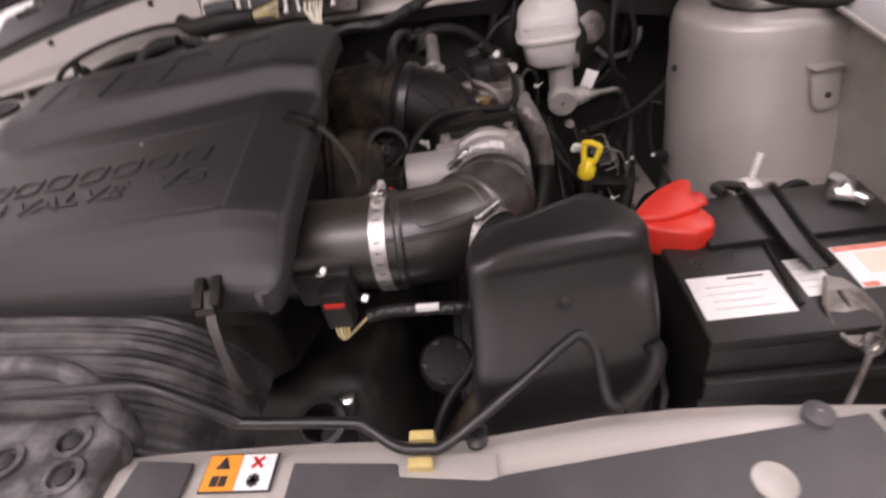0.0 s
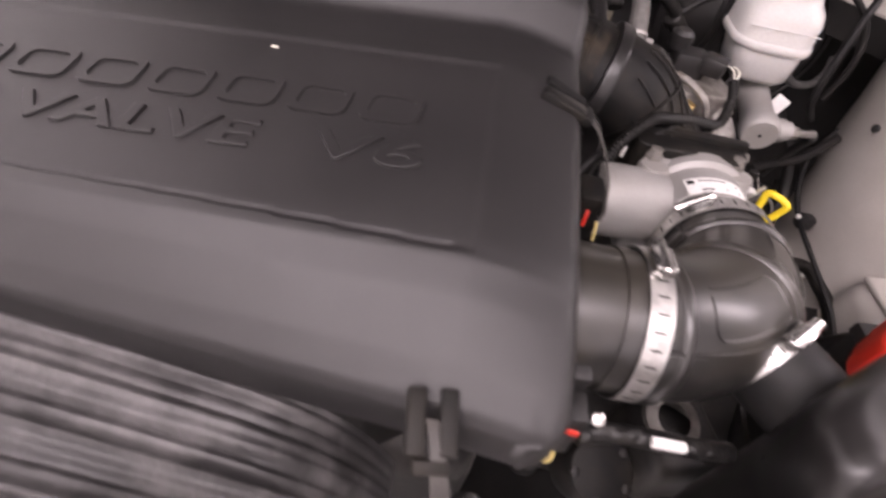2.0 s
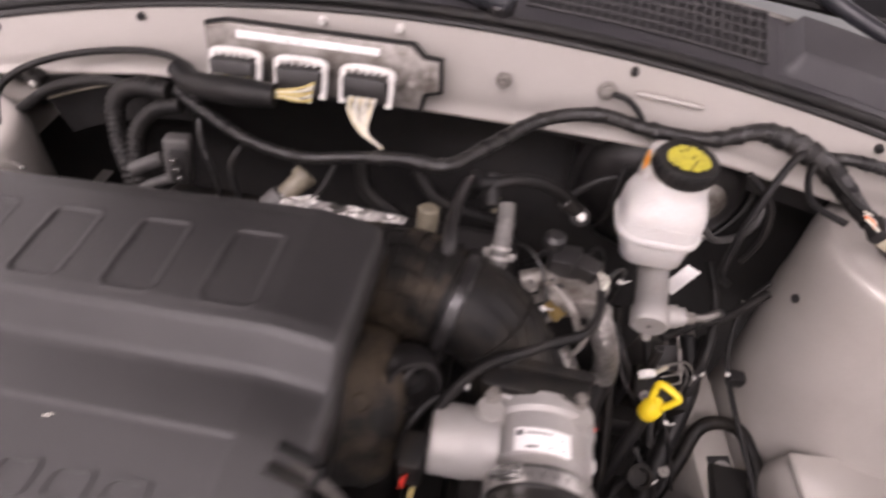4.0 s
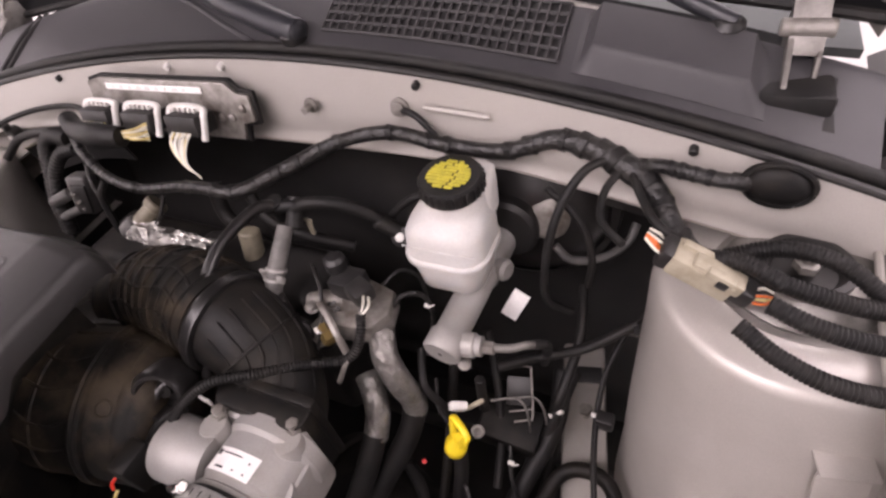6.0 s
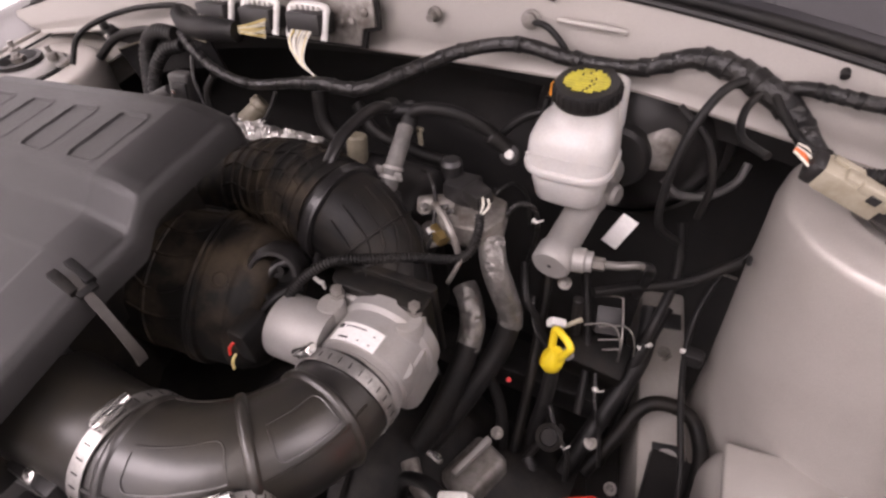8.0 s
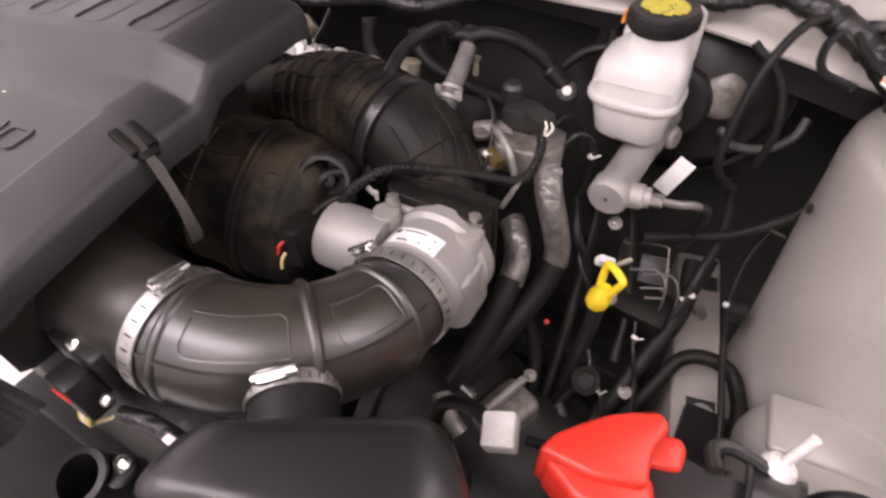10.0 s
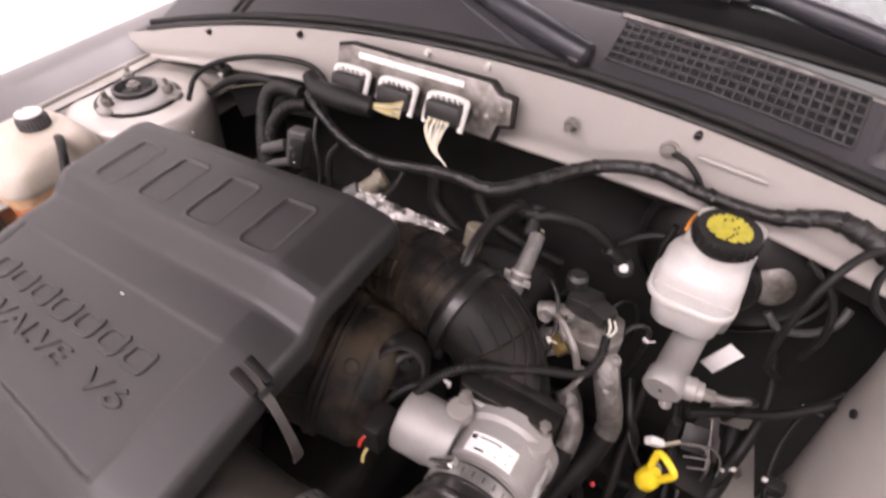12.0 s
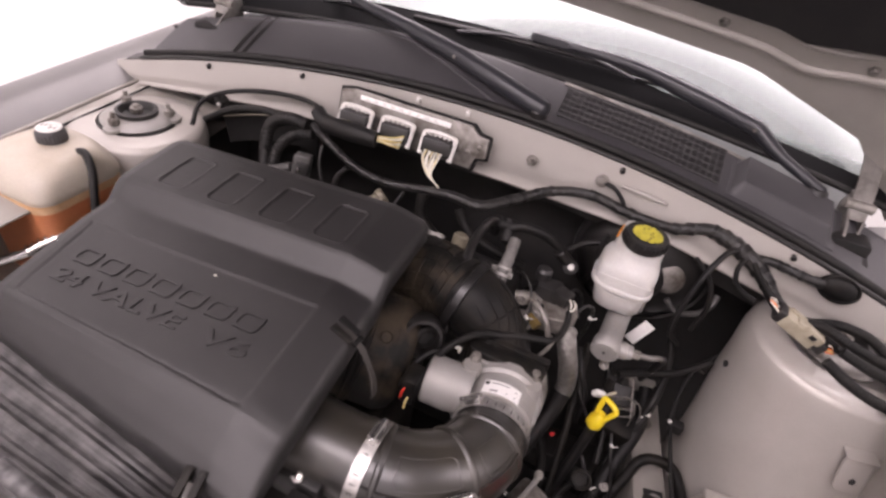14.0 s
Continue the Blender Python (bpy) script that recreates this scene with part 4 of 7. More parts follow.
def intake_tube():
    """The glossy tube from the air cleaner to the throttle body, with its clamps and branch."""
    t = thing("intake_tube", (0.14, -0.2, 0.86), "glossy black plastic intake elbow with steel clamps", "intake tube")
    path = [(0.084, -0.214, 0.890), (0.115, -0.213, 0.889), (0.150, -0.202, 0.885), (0.182, -0.175, 0.877), (0.201, -0.139, 0.867), (0.206, -0.106, 0.859), (0.205, -0.082, 0.855)]
    part("outlet", tube([(0.005, -0.216, 0.889), (0.05, -0.215, 0.890), (0.088, -0.214, 0.890)], [0.049, 0.046, 0.045], 40), TUBE, t, "black plastic outlet spout")
    el = part("elbow", tube(path, [0.0465, 0.047, 0.0475, 0.0475, 0.047, 0.0465, 0.046], 44, 10), TUBE, t)
    sp = smooth_path(path, 10)
    for k, r in ((10, 0.0496), (30, 0.0512), (45, 0.0500)):
        d = (sp[k + 1] - sp[k - 1]).normalized()
        part("ring_rib", lathe([(r - 0.005, -0.0055), (r - 0.001, -0.0032), (r, -0.0012), (r, 0.0012), (r - 0.001, 0.0032), (r - 0.005, 0.0055)], sp[k], d, 44, False), TUBE, el)
    def skin(i, ang, lift=0.0475):
        # a place on the elbow: step along its line, degrees round from the top
        i = min(len(sp) - 2, max(1, int(i)))
        d = (sp[i + 1] - sp[i - 1]).normalized()
        out = (V((0, 0, 1)) - d * d.z).normalized()
        return sp[i] + (out * math.cos(radians(ang)) + d.cross(out) * math.sin(radians(ang))) * lift
    for ang in (-62, 54):
        part("long_rib", tube([skin(i, ang) for i in range(6, 52, 4)], 0.0019, 6, 3), TUBE, el)
    # faint moulded outlines on the upper side
    for i0, i1, a0, a1 in ((14, 27, 6, 44), (33, 43, 8, 46)):
        loop = [skin(i, a0, 0.0474) for i in range(i0, i1 + 1, 3)] + [skin(i1, a, 0.0474) for a in range(a0 + 8, a1, 8)] + [skin(i, a1, 0.0474) for i in range(i1, i0 - 1, -3)] + [skin(i0, a, 0.0474) for a in range(a1 - 8, a0 - 1, -8)]
        part("moulded_outline", tube(loop, 0.0009, 5, 2), TUBE, el)
    clamp_ring("hose_clamp", t, (0.104, -0.2138, 0.8895), (1, 0, 0), 0.0482, 0.0145, screw=(0, 0.12, 1))
    clamp_ring("hose_clamp", t, (0.2055, -0.0905, 0.857), (-0.02, 1, -0.12), 0.0478, 0.013, screw=(-0.62, 0, 0.8))
    # branch to the resonator
    part("branch", tube([(0.168, -0.172, 0.882), (0.186, -0.194, 0.882), (0.203, -0.213, 0.879), (0.228, -0.240, 0.873), (0.250, -0.262, 0.866)], [0.031, 0.031, 0.0305, 0.0305, 0.032], 30), RUBBER, t, "black rubber branch")
    clamp_ring("hose_clamp", t, (0.202, -0.212, 0.8795), (0.67, -0.735, -0.13), 0.0316, 0.0105, screw=(-0.1, -0.1, 1))
    # air flow sensor at the spout
    part("sensor_boss", box(0.048, -0.254, 0.880, 0.055, 0.03, 0.040, 0.004), BLACK, t)
    s = part("flow_sensor", box(0.061, -0.281, 0.872, 0.026, 0.020, 0.044, 0.003), BLACK, t, "black sensor with a red lock")
    part("lock_tab", box(0.062, -0.2885, 0.881, 0.019, 0.008, 0.005, 0.001), RED, s)
    part("sensor_screw", lathe([(0.0062, 0), (0.0062, 0.004), (0.003, 0.006), (0.001, 0.006)], (0.0485, -0.262, 0.898), (0, -0.6, 0.8), 12), CHROME, t)
    part("sensor_screw", lathe([(0.0045, 0), (0.0045, 0.004), (0.003, 0.005), (0.001, 0.005)], (0.086, -0.276, 0.873), (0, -0.6, 0.8), 12), CHROME, t)
    for k in range(4):
        part("sensor_wire", tube([(0.055 + 0.004 * k, -0.289, 0.854), (0.057 + 0.003 * k, -0.293, 0.844), (0.061, -0.288, 0.835), (0.082, -0.276, 0.848)], 0.0014, 6), WIRE_YELLOW if k != 1 else WIRE_WHITE, s)
    return t


intake_tube()


def resonator():
    t = thing("resonator_box", (0.26, -0.3, 0.70), "black moulded plastic resonator box", "resonator box")

    def ring(z, pts, r, tilt):
        out = []
        n = len(pts)
        for i in range(n):
            p, a, b = V(pts[i]), V(pts[i - 1]), V(pts[(i + 1) % n])
            da, db = (a - p).normalized() * r, (b - p).normalized() * r
            for k in range(7):
                s = k / 6
                q = (p + da) * (1 - s) ** 2 + p * 2 * s * (1 - s) + (p + db) * s * s
                out.append((q.x, q.y, z - tilt * (q.x - 0.19)))
        return out

    def between(a, b, s):
        return [(p[0] + (q[0] - p[0]) * s, p[1] + (q[1] - p[1]) * s) for p, q in zip(a, b)]
    low = [(0.176, -0.394), (0.330, -0.358), (0.350, -0.232), (0.300, -0.192), (0.205, -0.252)]
    shelf = [(0.178, -0.374), (0.334, -0.346), (0.345, -0.232), (0.300, -0.190), (0.201, -0.255)]
    crease = [(0.181, -0.350), (0.336, -0.326), (0.351, -0.226), (0.306, -0.186), (0.194, -0.260)]
    top = [(0.184, -0.318), (0.338, -0.264), (0.350, -0.222), (0.306, -0.182), (0.184, -0.268)]
    mid = (sum(p[0] for p in top) / 5, sum(p[1] for p in top) / 5)
    secs = [ring(0.68, low, 0.022, 0.0), ring(0.842, shelf, 0.024, 0.03), ring(0.858, between(shelf, crease, 0.5), 0.025, 0.05), ring(0.868, crease, 0.026, 0.06), ring(0.898, between(crease, top, 0.62), 0.024, 0.14)]
    for k in range(6):
        a = radians(18 * k)
        secs.append(ring(0.916 + 0.021 * math.sin(a), between(top, [mid] * 5, 0.42 * (1 - math.cos(a))), 0.022 - 0.0018 * k, 0.19))
    secs += [ring(0.9372, between(top, [mid] * 5, 0.50), 0.010, 0.19), ring(0.9373, between(top, [mid] * 5, 0.85), 0.003, 0.19)]
    part("shell", loft(secs), GLOSS, t, smooth=75)
    part("moulding_mark", lathe([(0.004, 0), (0.004, 0.0008), (0.003, 0.001)], (0.262, -0.318, 0.893), (0.1, -0.8, 0.5), 18), GLOSS, t)
    return t


resonator()


def throttle_body():
    t = thing("throttle_body", (0.19, -0.03, 0.80), "cast aluminium throttle body with a white label", "throttle body")
    c, ax = V((0.205, -0.045, 0.846)), V((-0.02, 1, -0.1)).normalized()
    part("bore", lathe([(0.044, -0.045), (0.047, -0.042), (0.047, -0.030), (0.0445, -0.028), (0.0445, -0.022), (0.047, -0.020), (0.0475, 0.018), (0.052, 0.022), (0.052, 0.036)], c, ax, 48), ALU, t)
    part("body", prism(rounded(0.108, 0.060, 0.014, 4, 0.198, -0.030), 0.80, 0.862, 0.008, 3), ALU, t)
    for x, y in ((0.153, -0.027), (0.233, -0.016)):
        part("front_lug", lathe([(0.015, -0.055), (0.014, -0.004), (0.0125, 0.0), (0.001, 0.0005)], (x, y, 0.886), (0, 0.1, 1), 24), ALU, t)
    part("front_lug", lathe([(0.013, -0.05), (0.012, -0.004), (0.0105, 0.0), (0.001, 0.0005)], (0.243, -0.052, 0.866), (0.2, -0.1, 1), 24), ALU, t)
    part("web", merge(box(0.176, -0.008, 0.868, 0.05, 0.012, 0.03, 0.004), box(0.222, -0.002, 0.868, 0.04, 0.012, 0.03, 0.004)), ALU, t)
    part("motor", lathe([(0.030, -0.001), (0.0325, 0.0005), (0.033, 0.003), (0.033, 0.036), (0.0315, 0.039), (0.031, 0.060)], (0.104, -0.052, 0.856), (1, 0.05, 0), 36), ALU, t, "round cast motor housing")
    def wrap(a, y, lift):
        # a place on the barrel: a metres round from the top, y along it
        k = (y - c.y) / ax.y
        q = c + ax * k
        r = 0.0477 + lift
        return (q.x + r * math.sin(a / 0.0477), y, q.z + r * math.cos(a / 0.0477))
    patch = lambda a0, a1, y0, y1, lift: sheet(lambda u, v: wrap(u, v, lift), span(a0, a1, 9), span(y0, y1, 4), 0.0004)
    lb = part("label", patch(-0.030, 0.020, -0.062, -0.040, 0.0004), WHITE, t, "white printed label")
    part("code_block", patch(-0.028, -0.0225, -0.0480, -0.0430, 0.0010), INK_GAP, lb)
    for a0, a1, y0, y1 in ((-0.019, 0.003, -0.0455, -0.0444), (-0.019, -0.009, -0.0590, -0.0572), (0.001, 0.0025, -0.0580, -0.0566), (0.012, 0.0135, -0.048, -0.0466), (0.012, 0.0135, -0.0580, -0.0566)):
        part("print_bar", patch(a0, a1, y0, y1, 0.0010), INK_GAP, lb)
    for x, y in ((0.153, -0.016), (0.233, -0.004)):
        part("bolt", lathe([(0.008, 0), (0.008, 0.004), (0.006, 0.004), (0.006, 0.010), (0.001, 0.010)], (x, y, 0.885), (0, 0.1, 1), 6), DULL_ALU, t)
    part("plug", box(0.092, -0.080, 0.866, 0.022, 0.034, 0.045, 0.004), DEEP_BLACK, t)
    part("red_wire", tube([(0.090, -0.099, 0.878), (0.0885, -0.104, 0.875), (0.088, -0.107, 0.868)], 0.0016, 8), RED, t)
    part("yellow_wire", tube([(0.098, -0.106, 0.874), (0.0975, -0.112, 0.870), (0.098, -0.115, 0.862)], 0.0015, 8), WIRE_YELLOW, t)
    return t


throttle_body()


def manifold():
    t = thing("intake_manifold", (0.08, 0.02, 0.75), "dusty black plastic intake manifold with moulded ribs", "intake manifold")
    # the plenum: a barrel lying under the cover's edge, with a welded seam and a rounded end
    c, ax = V((0.041, -0.010, 0.820)), V((0.94, 0.265, -0.21)).normalized()
    pl = part("plenum", lathe([(0.070, -0.21), (0.077, -0.17), (0.081, -0.12), (0.0835, -0.075), (0.084, -0.062), (0.0835, -0.046), (0.0842, -0.030), (0.0838, -0.012), (0.0815, 0.000), (0.076, 0.009), (0.066, 0.014), (0.050, 0.015), (0.046, 0.010), (0.020, 0.008)], c, ax, 72), DUSTY, t, "dusty brown-black plenum", smooth=50)
    part("seam", lathe([(0.083, -0.063), (0.0885, -0.061), (0.0890, -0.058), (0.0868, -0.056), (0.0868, -0.054), (0.0890, -0.052), (0.0885, -0.049), (0.083, -0.047)], c, ax, 72, False), DUSTY, pl)
    part("rim", lathe([(0.0835, -0.020), (0.0852, -0.016), (0.0852, -0.010), (0.0825, -0.004)], c, ax, 72, False), DUSTY, pl)
    u0 = (V((0, 0, 1)) - ax * ax.z).normalized()
    v0 = ax.cross(u0)

    def on(h, ang, r):
        return c + ax * h + (u0 * math.cos(radians(ang)) + v0 * math.sin(radians(ang))) * r
    for k, ang in enumerate((62, 40, 18, -6, -30, -52)):
        bend = 7 if k % 2 else 4
        part("rib", tube([on(-0.064, ang, 0.0845), on(-0.082, ang + bend, 0.0840), on(-0.102, ang + bend, 0.0828), on(-0.122, ang, 0.0814)], 0.0017, 6, 4), DUSTY, pl)
    for k in range(5):
        part("rib", lathe([(0.0815 - 0.004 * k, -0.108 - 0.018 * k), (0.0835 - 0.004 * k, -0.106 - 0.018 * k), (0.0835 - 0.004 * k, -0.104 - 0.018 * k), (0.0815 - 0.004 * k, -0.102 - 0.018 * k)], c, ax, 48, False), DUSTY, pl)
    for h, ang in ((-0.030, 30), (-0.034, -18)):
        part("moulded_boss", lathe([(0.009, -0.003), (0.010, 0.0012), (0.008, 0.0022), (0.0068, 0.0008)], on(h, ang, 0.0838), on(h, ang, 1) - on(h, ang, 0), 20, False), DUSTY, pl)
    # the ribbed crossover tube behind it
    path = [(-0.090, 0.078, 0.870), (-0.050, 0.086, 0.884), (-0.010, 0.089, 0.895), (0.030, 0.086, 0.902), (0.066, 0.080, 0.904), (0.094, 0.073, 0.902)]
    radii = [0.046, 0.050, 0.053, 0.054, 0.054, 0.053]
    cross = part("crossover", tube(path, radii, 48, 10), DUSTY, t, "dusty ribbed crossover tube")
    sp = smooth_path(path, 10)
    rr = lambda k: interp(k / 10, list(enumerate(radii)))

    def at(k, ang, lift=0.0005):
        d = (sp[k + 1] - sp[k - 1]).normalized()
        out = (V((0, 0, 1)) - d * d.z).normalized()
        return sp[k] + (out * math.cos(radians(ang)) + d.cross(out) * math.sin(radians(ang))) * (rr(k) + lift)
    for k in (12, 17, 21, 25, 29, 33, 37, 41, 45):
        d = (sp[k + 1] - sp[k - 1]).normalized()
        part("rib", lathe([(rr(k) - 0.002, -0.0022), (rr(k) + 0.0026, -0.0010), (rr(k) + 0.0026, 0.0010), (rr(k) - 0.002, 0.0022)], sp[k], d, 48, False), DUSTY, cross)
    for ang in (-70, -46, -22, 4, 30, 56, 82):
        part("rib", tube([at(i, ang + 5 * math.sin(0.3 * i)) for i in range(12, 47, 3)], 0.0018, 6, 3), DUSTY, cross)
    # saddle between the two
    part("saddle", loft([[(x + 0.012 * math.cos(q), 0.034 + 0.030 * math.cos(q), z + 0.018 * math.sin(q)) for q in span(0, 2 * math.pi * 23 / 24, 24)] for x, z in ((-0.08, 0.868), (-0.03, 0.874), (0.02, 0.872), (0.055, 0.862))]), DEEP_BLACK, t)
    # black boot and wire guides in front of the dome
    part("boot", lathe([(0.028, -0.03), (0.030, 0.0), (0.026, 0.006), (0.022, 0.006), (0.019, -0.012)], (0.078, -0.022, 0.888), (0.35, -0.75, 0.45), 32, False), GLOSS, t, "round black rubber boot")
    part("boot_core", lathe([(0.0205, -0.014), (0.016, -0.020), (0.008, -0.020), (0.007, -0.008), (0.001, -0.008)], (0.078, -0.022, 0.888), (0.35, -0.75, 0.45), 24, False), RUBBER, t)
    part("wire_guide", tube([(0.072, -0.062, 0.850), (0.066, -0.040, 0.872), (0.070, -0.012, 0.886), (0.086, 0.004, 0.886)], 0.0055, 10), GLOSS, t)
    part("wire_guide", tube([(0.075, -0.075, 0.845), (0.084, -0.048, 0.870), (0.098, -0.030, 0.880), (0.112, -0.020, 0.880)], 0.0045, 10), RUBBER, t)
    # joint band, then the black elbow down to the throttle
    part("joint_band", lathe([(0.052, -0.007), (0.0575, -0.006), (0.0585, -0.003), (0.0575, 0.0), (0.0585, 0.003), (0.0575, 0.006), (0.052, 0.007)], (0.100, 0.071, 0.901), (1, -0.14, -0.20), 48, False), GLOSS, t, "black rubber joint band")
    npath = [(0.080, 0.076, 0.903), (0.106, 0.071, 0.901), (0.130, 0.066, 0.893), (0.158, 0.054, 0.869), (0.180, 0.030, 0.850), (0.192, 0.006, 0.846)]
    nrad = [0.050, 0.0515, 0.050, 0.047, 0.045, 0.045]
    nk = part("neck", tube(npath, nrad, 40), DEEP_BLACK, t, "black moulded neck")
    ns = smooth_path(npath, 10)
    for k, off in enumerate((-0.040, -0.026, -0.012, 0.004, 0.020, 0.036)):
        line = []
        for i in range(16, 48, 4):
            d = (ns[i + 1] - ns[i - 1]).normalized()
            side = d.cross(V((0, 0, 1))).normalized()
            up = side.cross(d)
            q = interp(i / 10, list(enumerate(nrad)))
            line.append(ns[i] + side * off + up * (math.sqrt(max(0, q * q - off * off)) + 0.0012))
        part("neck_rib", tube(line, 0.0011, 6, 3), DEEP_BLACK, nk)
    for k in (24, 33):
        d = (ns[k + 1] - ns[k - 1]).normalized()
        q = interp(k / 10, list(enumerate(nrad)))
        part("neck_rib", lathe([(q - 0.002, -0.002), (q + 0.003, -0.001), (q + 0.003, 0.001), (q - 0.002, 0.002)], ns[k], d, 40, False), DEEP_BLACK, nk)
    part("flange", prism(rounded(0.106, 0.030, 0.012, 4, 0.190, 0.006), 0.80, 0.893, 0.006, 3), DEEP_BLACK, t)
    part("flange_lip", prism(rounded(0.114, 0.010, 0.004, 4, 0.188, 0.018), 0.80, 0.899, 0.003, 2), DEEP_BLACK, t)
    part("pale_clip", merge(box(0.122, -0.008, 0.884, 0.010, 0.003, 0.006, 0.001, m=pose(0, 0, 0, 0, 35, 0)), box(0.128, -0.008, 0.880, 0.004, 0.003, 0.012, 0.001)), CLIP_WHITE, t)
    part("runner_bank", box(0.05, 0.165, 0.83, 0.22, 0.09, 0.11, 0.02, 3), BLACK, t)
    return t


manifold()


# ---- brakes ----
def brake_unit():
    b = thing("brake_booster", (0.338, 0.40, 0.75), "round black brake booster on the firewall", "brake booster")
    part("drum", lathe([(0.02, -0.108), (0.05, -0.104), (0.085, -0.09), (0.112, -0.062), (0.118, -0.03), (0.118, 0.0)], (0.338, 0.41, 0.875), (0, 1, -0.08), 48), GLOSS, b)
    part("hub", lathe([(0.035, -0.125), (0.04, -0.12), (0.04, -0.10)], (0.338, 0.41, 0.875), (0, 1, -0.08), 32), BLACK, b)
    part("vacuum_port", lathe([(0.020, 0), (0.026, 0.003), (0.026, 0.012), (0.018, 0.018)], (0.383, 0.318, 0.893), (0.1, -1, 0.3), 24), DULL_ALU, b, "dull metal disc")
    part("paper_tag", box(0, 0, 0, 0.020, 0.002, 0.048, 0.0006), WHITE, b, "white paper tag", m=Matrix.Translation((0.368, 0.2245, 0.833)) @ pose(0, 0, 0, -9, 22, -8))
    m = thing("master_cylinder", (0.318, 0.18, 0.83), "cast aluminium brake master cylinder", "master cylinder")
    a, e = V((0.317, 0.128, 0.850)), V((0.334, 0.315, 0.873))
    d = e - a
    part("barrel", lathe([(0.019, 0), (0.0215, 0.003), (0.0215, 0.022), (0.0185, 0.026), (0.0185, 0.10), (0.0205, 0.105), (0.0205, 0.16), (0.024, 0.165), (0.024, d.length)], a, d, 32), ALU, m)
    part("end_dimple", lathe([(0.0022, -0.0006), (0.0022, 0.001)], a, d, 12), INK_GAP, m)
    part("port", lathe([(0.0135, 0), (0.0135, 0.022), (0.011, 0.024), (0.011, 0.030)], a + V((0.010, 0.018, 0)), (1, 0.12, 0.05), 24), ALU, m)
    part("pipe_nut", lathe([(0.0075, 0), (0.0075, 0.012), (0.005, 0.013)], a + V((0.040, 0.022, 0.0)), (1, 0.12, 0.02), 6), DULL_ALU, m)
    part("brake_pipe", tube([a + V((0.05, 0.023, 0.001)), (0.385, 0.158, 0.848), (0.398, 0.168, 0.845), (0.406, 0.176, 0.838)], 0.0046, 10), MOUNT, m)
    part("pipe_bend", tube([(0.404, 0.174, 0.840), (0.412, 0.184, 0.830), (0.412, 0.20, 0.80), (0.404, 0.21, 0.75)], 0.0055, 10), BLACK, m)
    part("side_port", lathe([(0.012, 0), (0.013, 0.012), (0.010, 0.016)], (0.342, 0.246, 0.868), (1, -0.3, 0.1), 20), ALU, m)
    # fluid tank
    r = thing("brake_fluid_tank", (0.309, 0.205, 0.885), "milky white brake fluid tank with a black and yellow cap", "fluid tank")

    def ring(z, w, dd, cx, cy, rad):
        return [(x, y, z) for x, y in rounded(w, dd, rad, 5, cx, cy)]
    part("tank", loft([ring(0.882, 0.052, 0.050, 0.312, 0.215, 0.014), ring(0.889, 0.072, 0.068, 0.309, 0.217, 0.020), ring(0.914, 0.079, 0.074, 0.307, 0.219, 0.022), ring(0.921, 0.081, 0.076, 0.306, 0.220, 0.022)]), TANK, r, smooth=60)
    part("tank_seam", loft([ring(0.9205, 0.092, 0.082, 0.306, 0.221, 0.028), ring(0.9225, 0.095, 0.085, 0.306, 0.221, 0.029), ring(0.9275, 0.095, 0.085, 0.306, 0.221, 0.029), ring(0.9300, 0.092, 0.082, 0.306, 0.221, 0.028)]), TANK, r, smooth=60)
    part("tank_top", loft([ring(0.929, 0.089, 0.080, 0.306, 0.222, 0.024), ring(0.953, 0.087, 0.077, 0.306, 0.224, 0.024), ring(0.962, 0.082, 0.072, 0.307, 0.227, 0.025), ring(0.969, 0.071, 0.062, 0.310, 0.233, 0.027), ring(0.977, 0.062, 0.060, 0.313, 0.234, 0.0285), ring(0.992, 0.058, 0.058, 0.313, 0.235, 0.0280)]), TANK, r, smooth=60)
    part("neck_collar", loft([ring(0.955, 0.074, 0.040, 0.311, 0.247, 0.012), ring(0.985, 0.072, 0.036, 0.311, 0.252, 0.012), ring(0.998, 0.068, 0.030, 0.312, 0.256, 0.012), ring(1.001, 0.060, 0.022, 0.312, 0.258, 0.010)]), TANK, r, "white collar rising behind the cap", smooth=60)
    part("level_line", tube([(0.266, 0.186, 0.945), (0.306, 0.1838, 0.946), (0.346, 0.187, 0.945)], 0.0008, 6), TANK, r)
    part("warning_print", box(0.2745, 0.245, 0.990, 0.0025, 0.020, 0.014, 0.001, m=pose(0, 0, 0, 0, 5, -8)), ORANGE, r, "orange printed mark")
    cap = part("cap", lathe([(0.030, 0), (0.0325, 0.003), (0.0325, 0.017), (0.0305, 0.020), (0.0005, 0.0205)], (0.311, 0.233, 0.988), (-0.02, -0.06, 1), 40), RUBBER, r, "black screw cap")
    for k in range(28):
        an = 2 * math.pi * k / 28
        part("grip", box(0.311 + 0.0327 * math.cos(an), 0.2325 + 0.0327 * math.sin(an), 0.998, 0.003, 0.0025, 0.012, 0.0006), RUBBER, cap)
    rng = random.Random(5)
    rows = [(-0.018, 0.020), (-0.0135, 0.034), (-0.009, 0.042), (-0.0045, 0.044), (0.0, 0.044), (0.0045, 0.042), (0.009, 0.038), (0.0135, 0.030), (0.018, 0.018)]
    for y, w in rows:
        cut = rng.uniform(0.3, 0.7)
        for x0, x1 in ((-w / 2, -w / 2 + w * cut - 0.001), (-w / 2 + w * cut + 0.001, w / 2)):
            part("print_bar", box(0.3105 + (x0 + x1) / 2, 0.2315 + y, 1.0090 + 0.06 * y, x1 - x0, 0.0036, 0.0012, 0.0003), CAP_YELLOW, cap)


brake_unit()


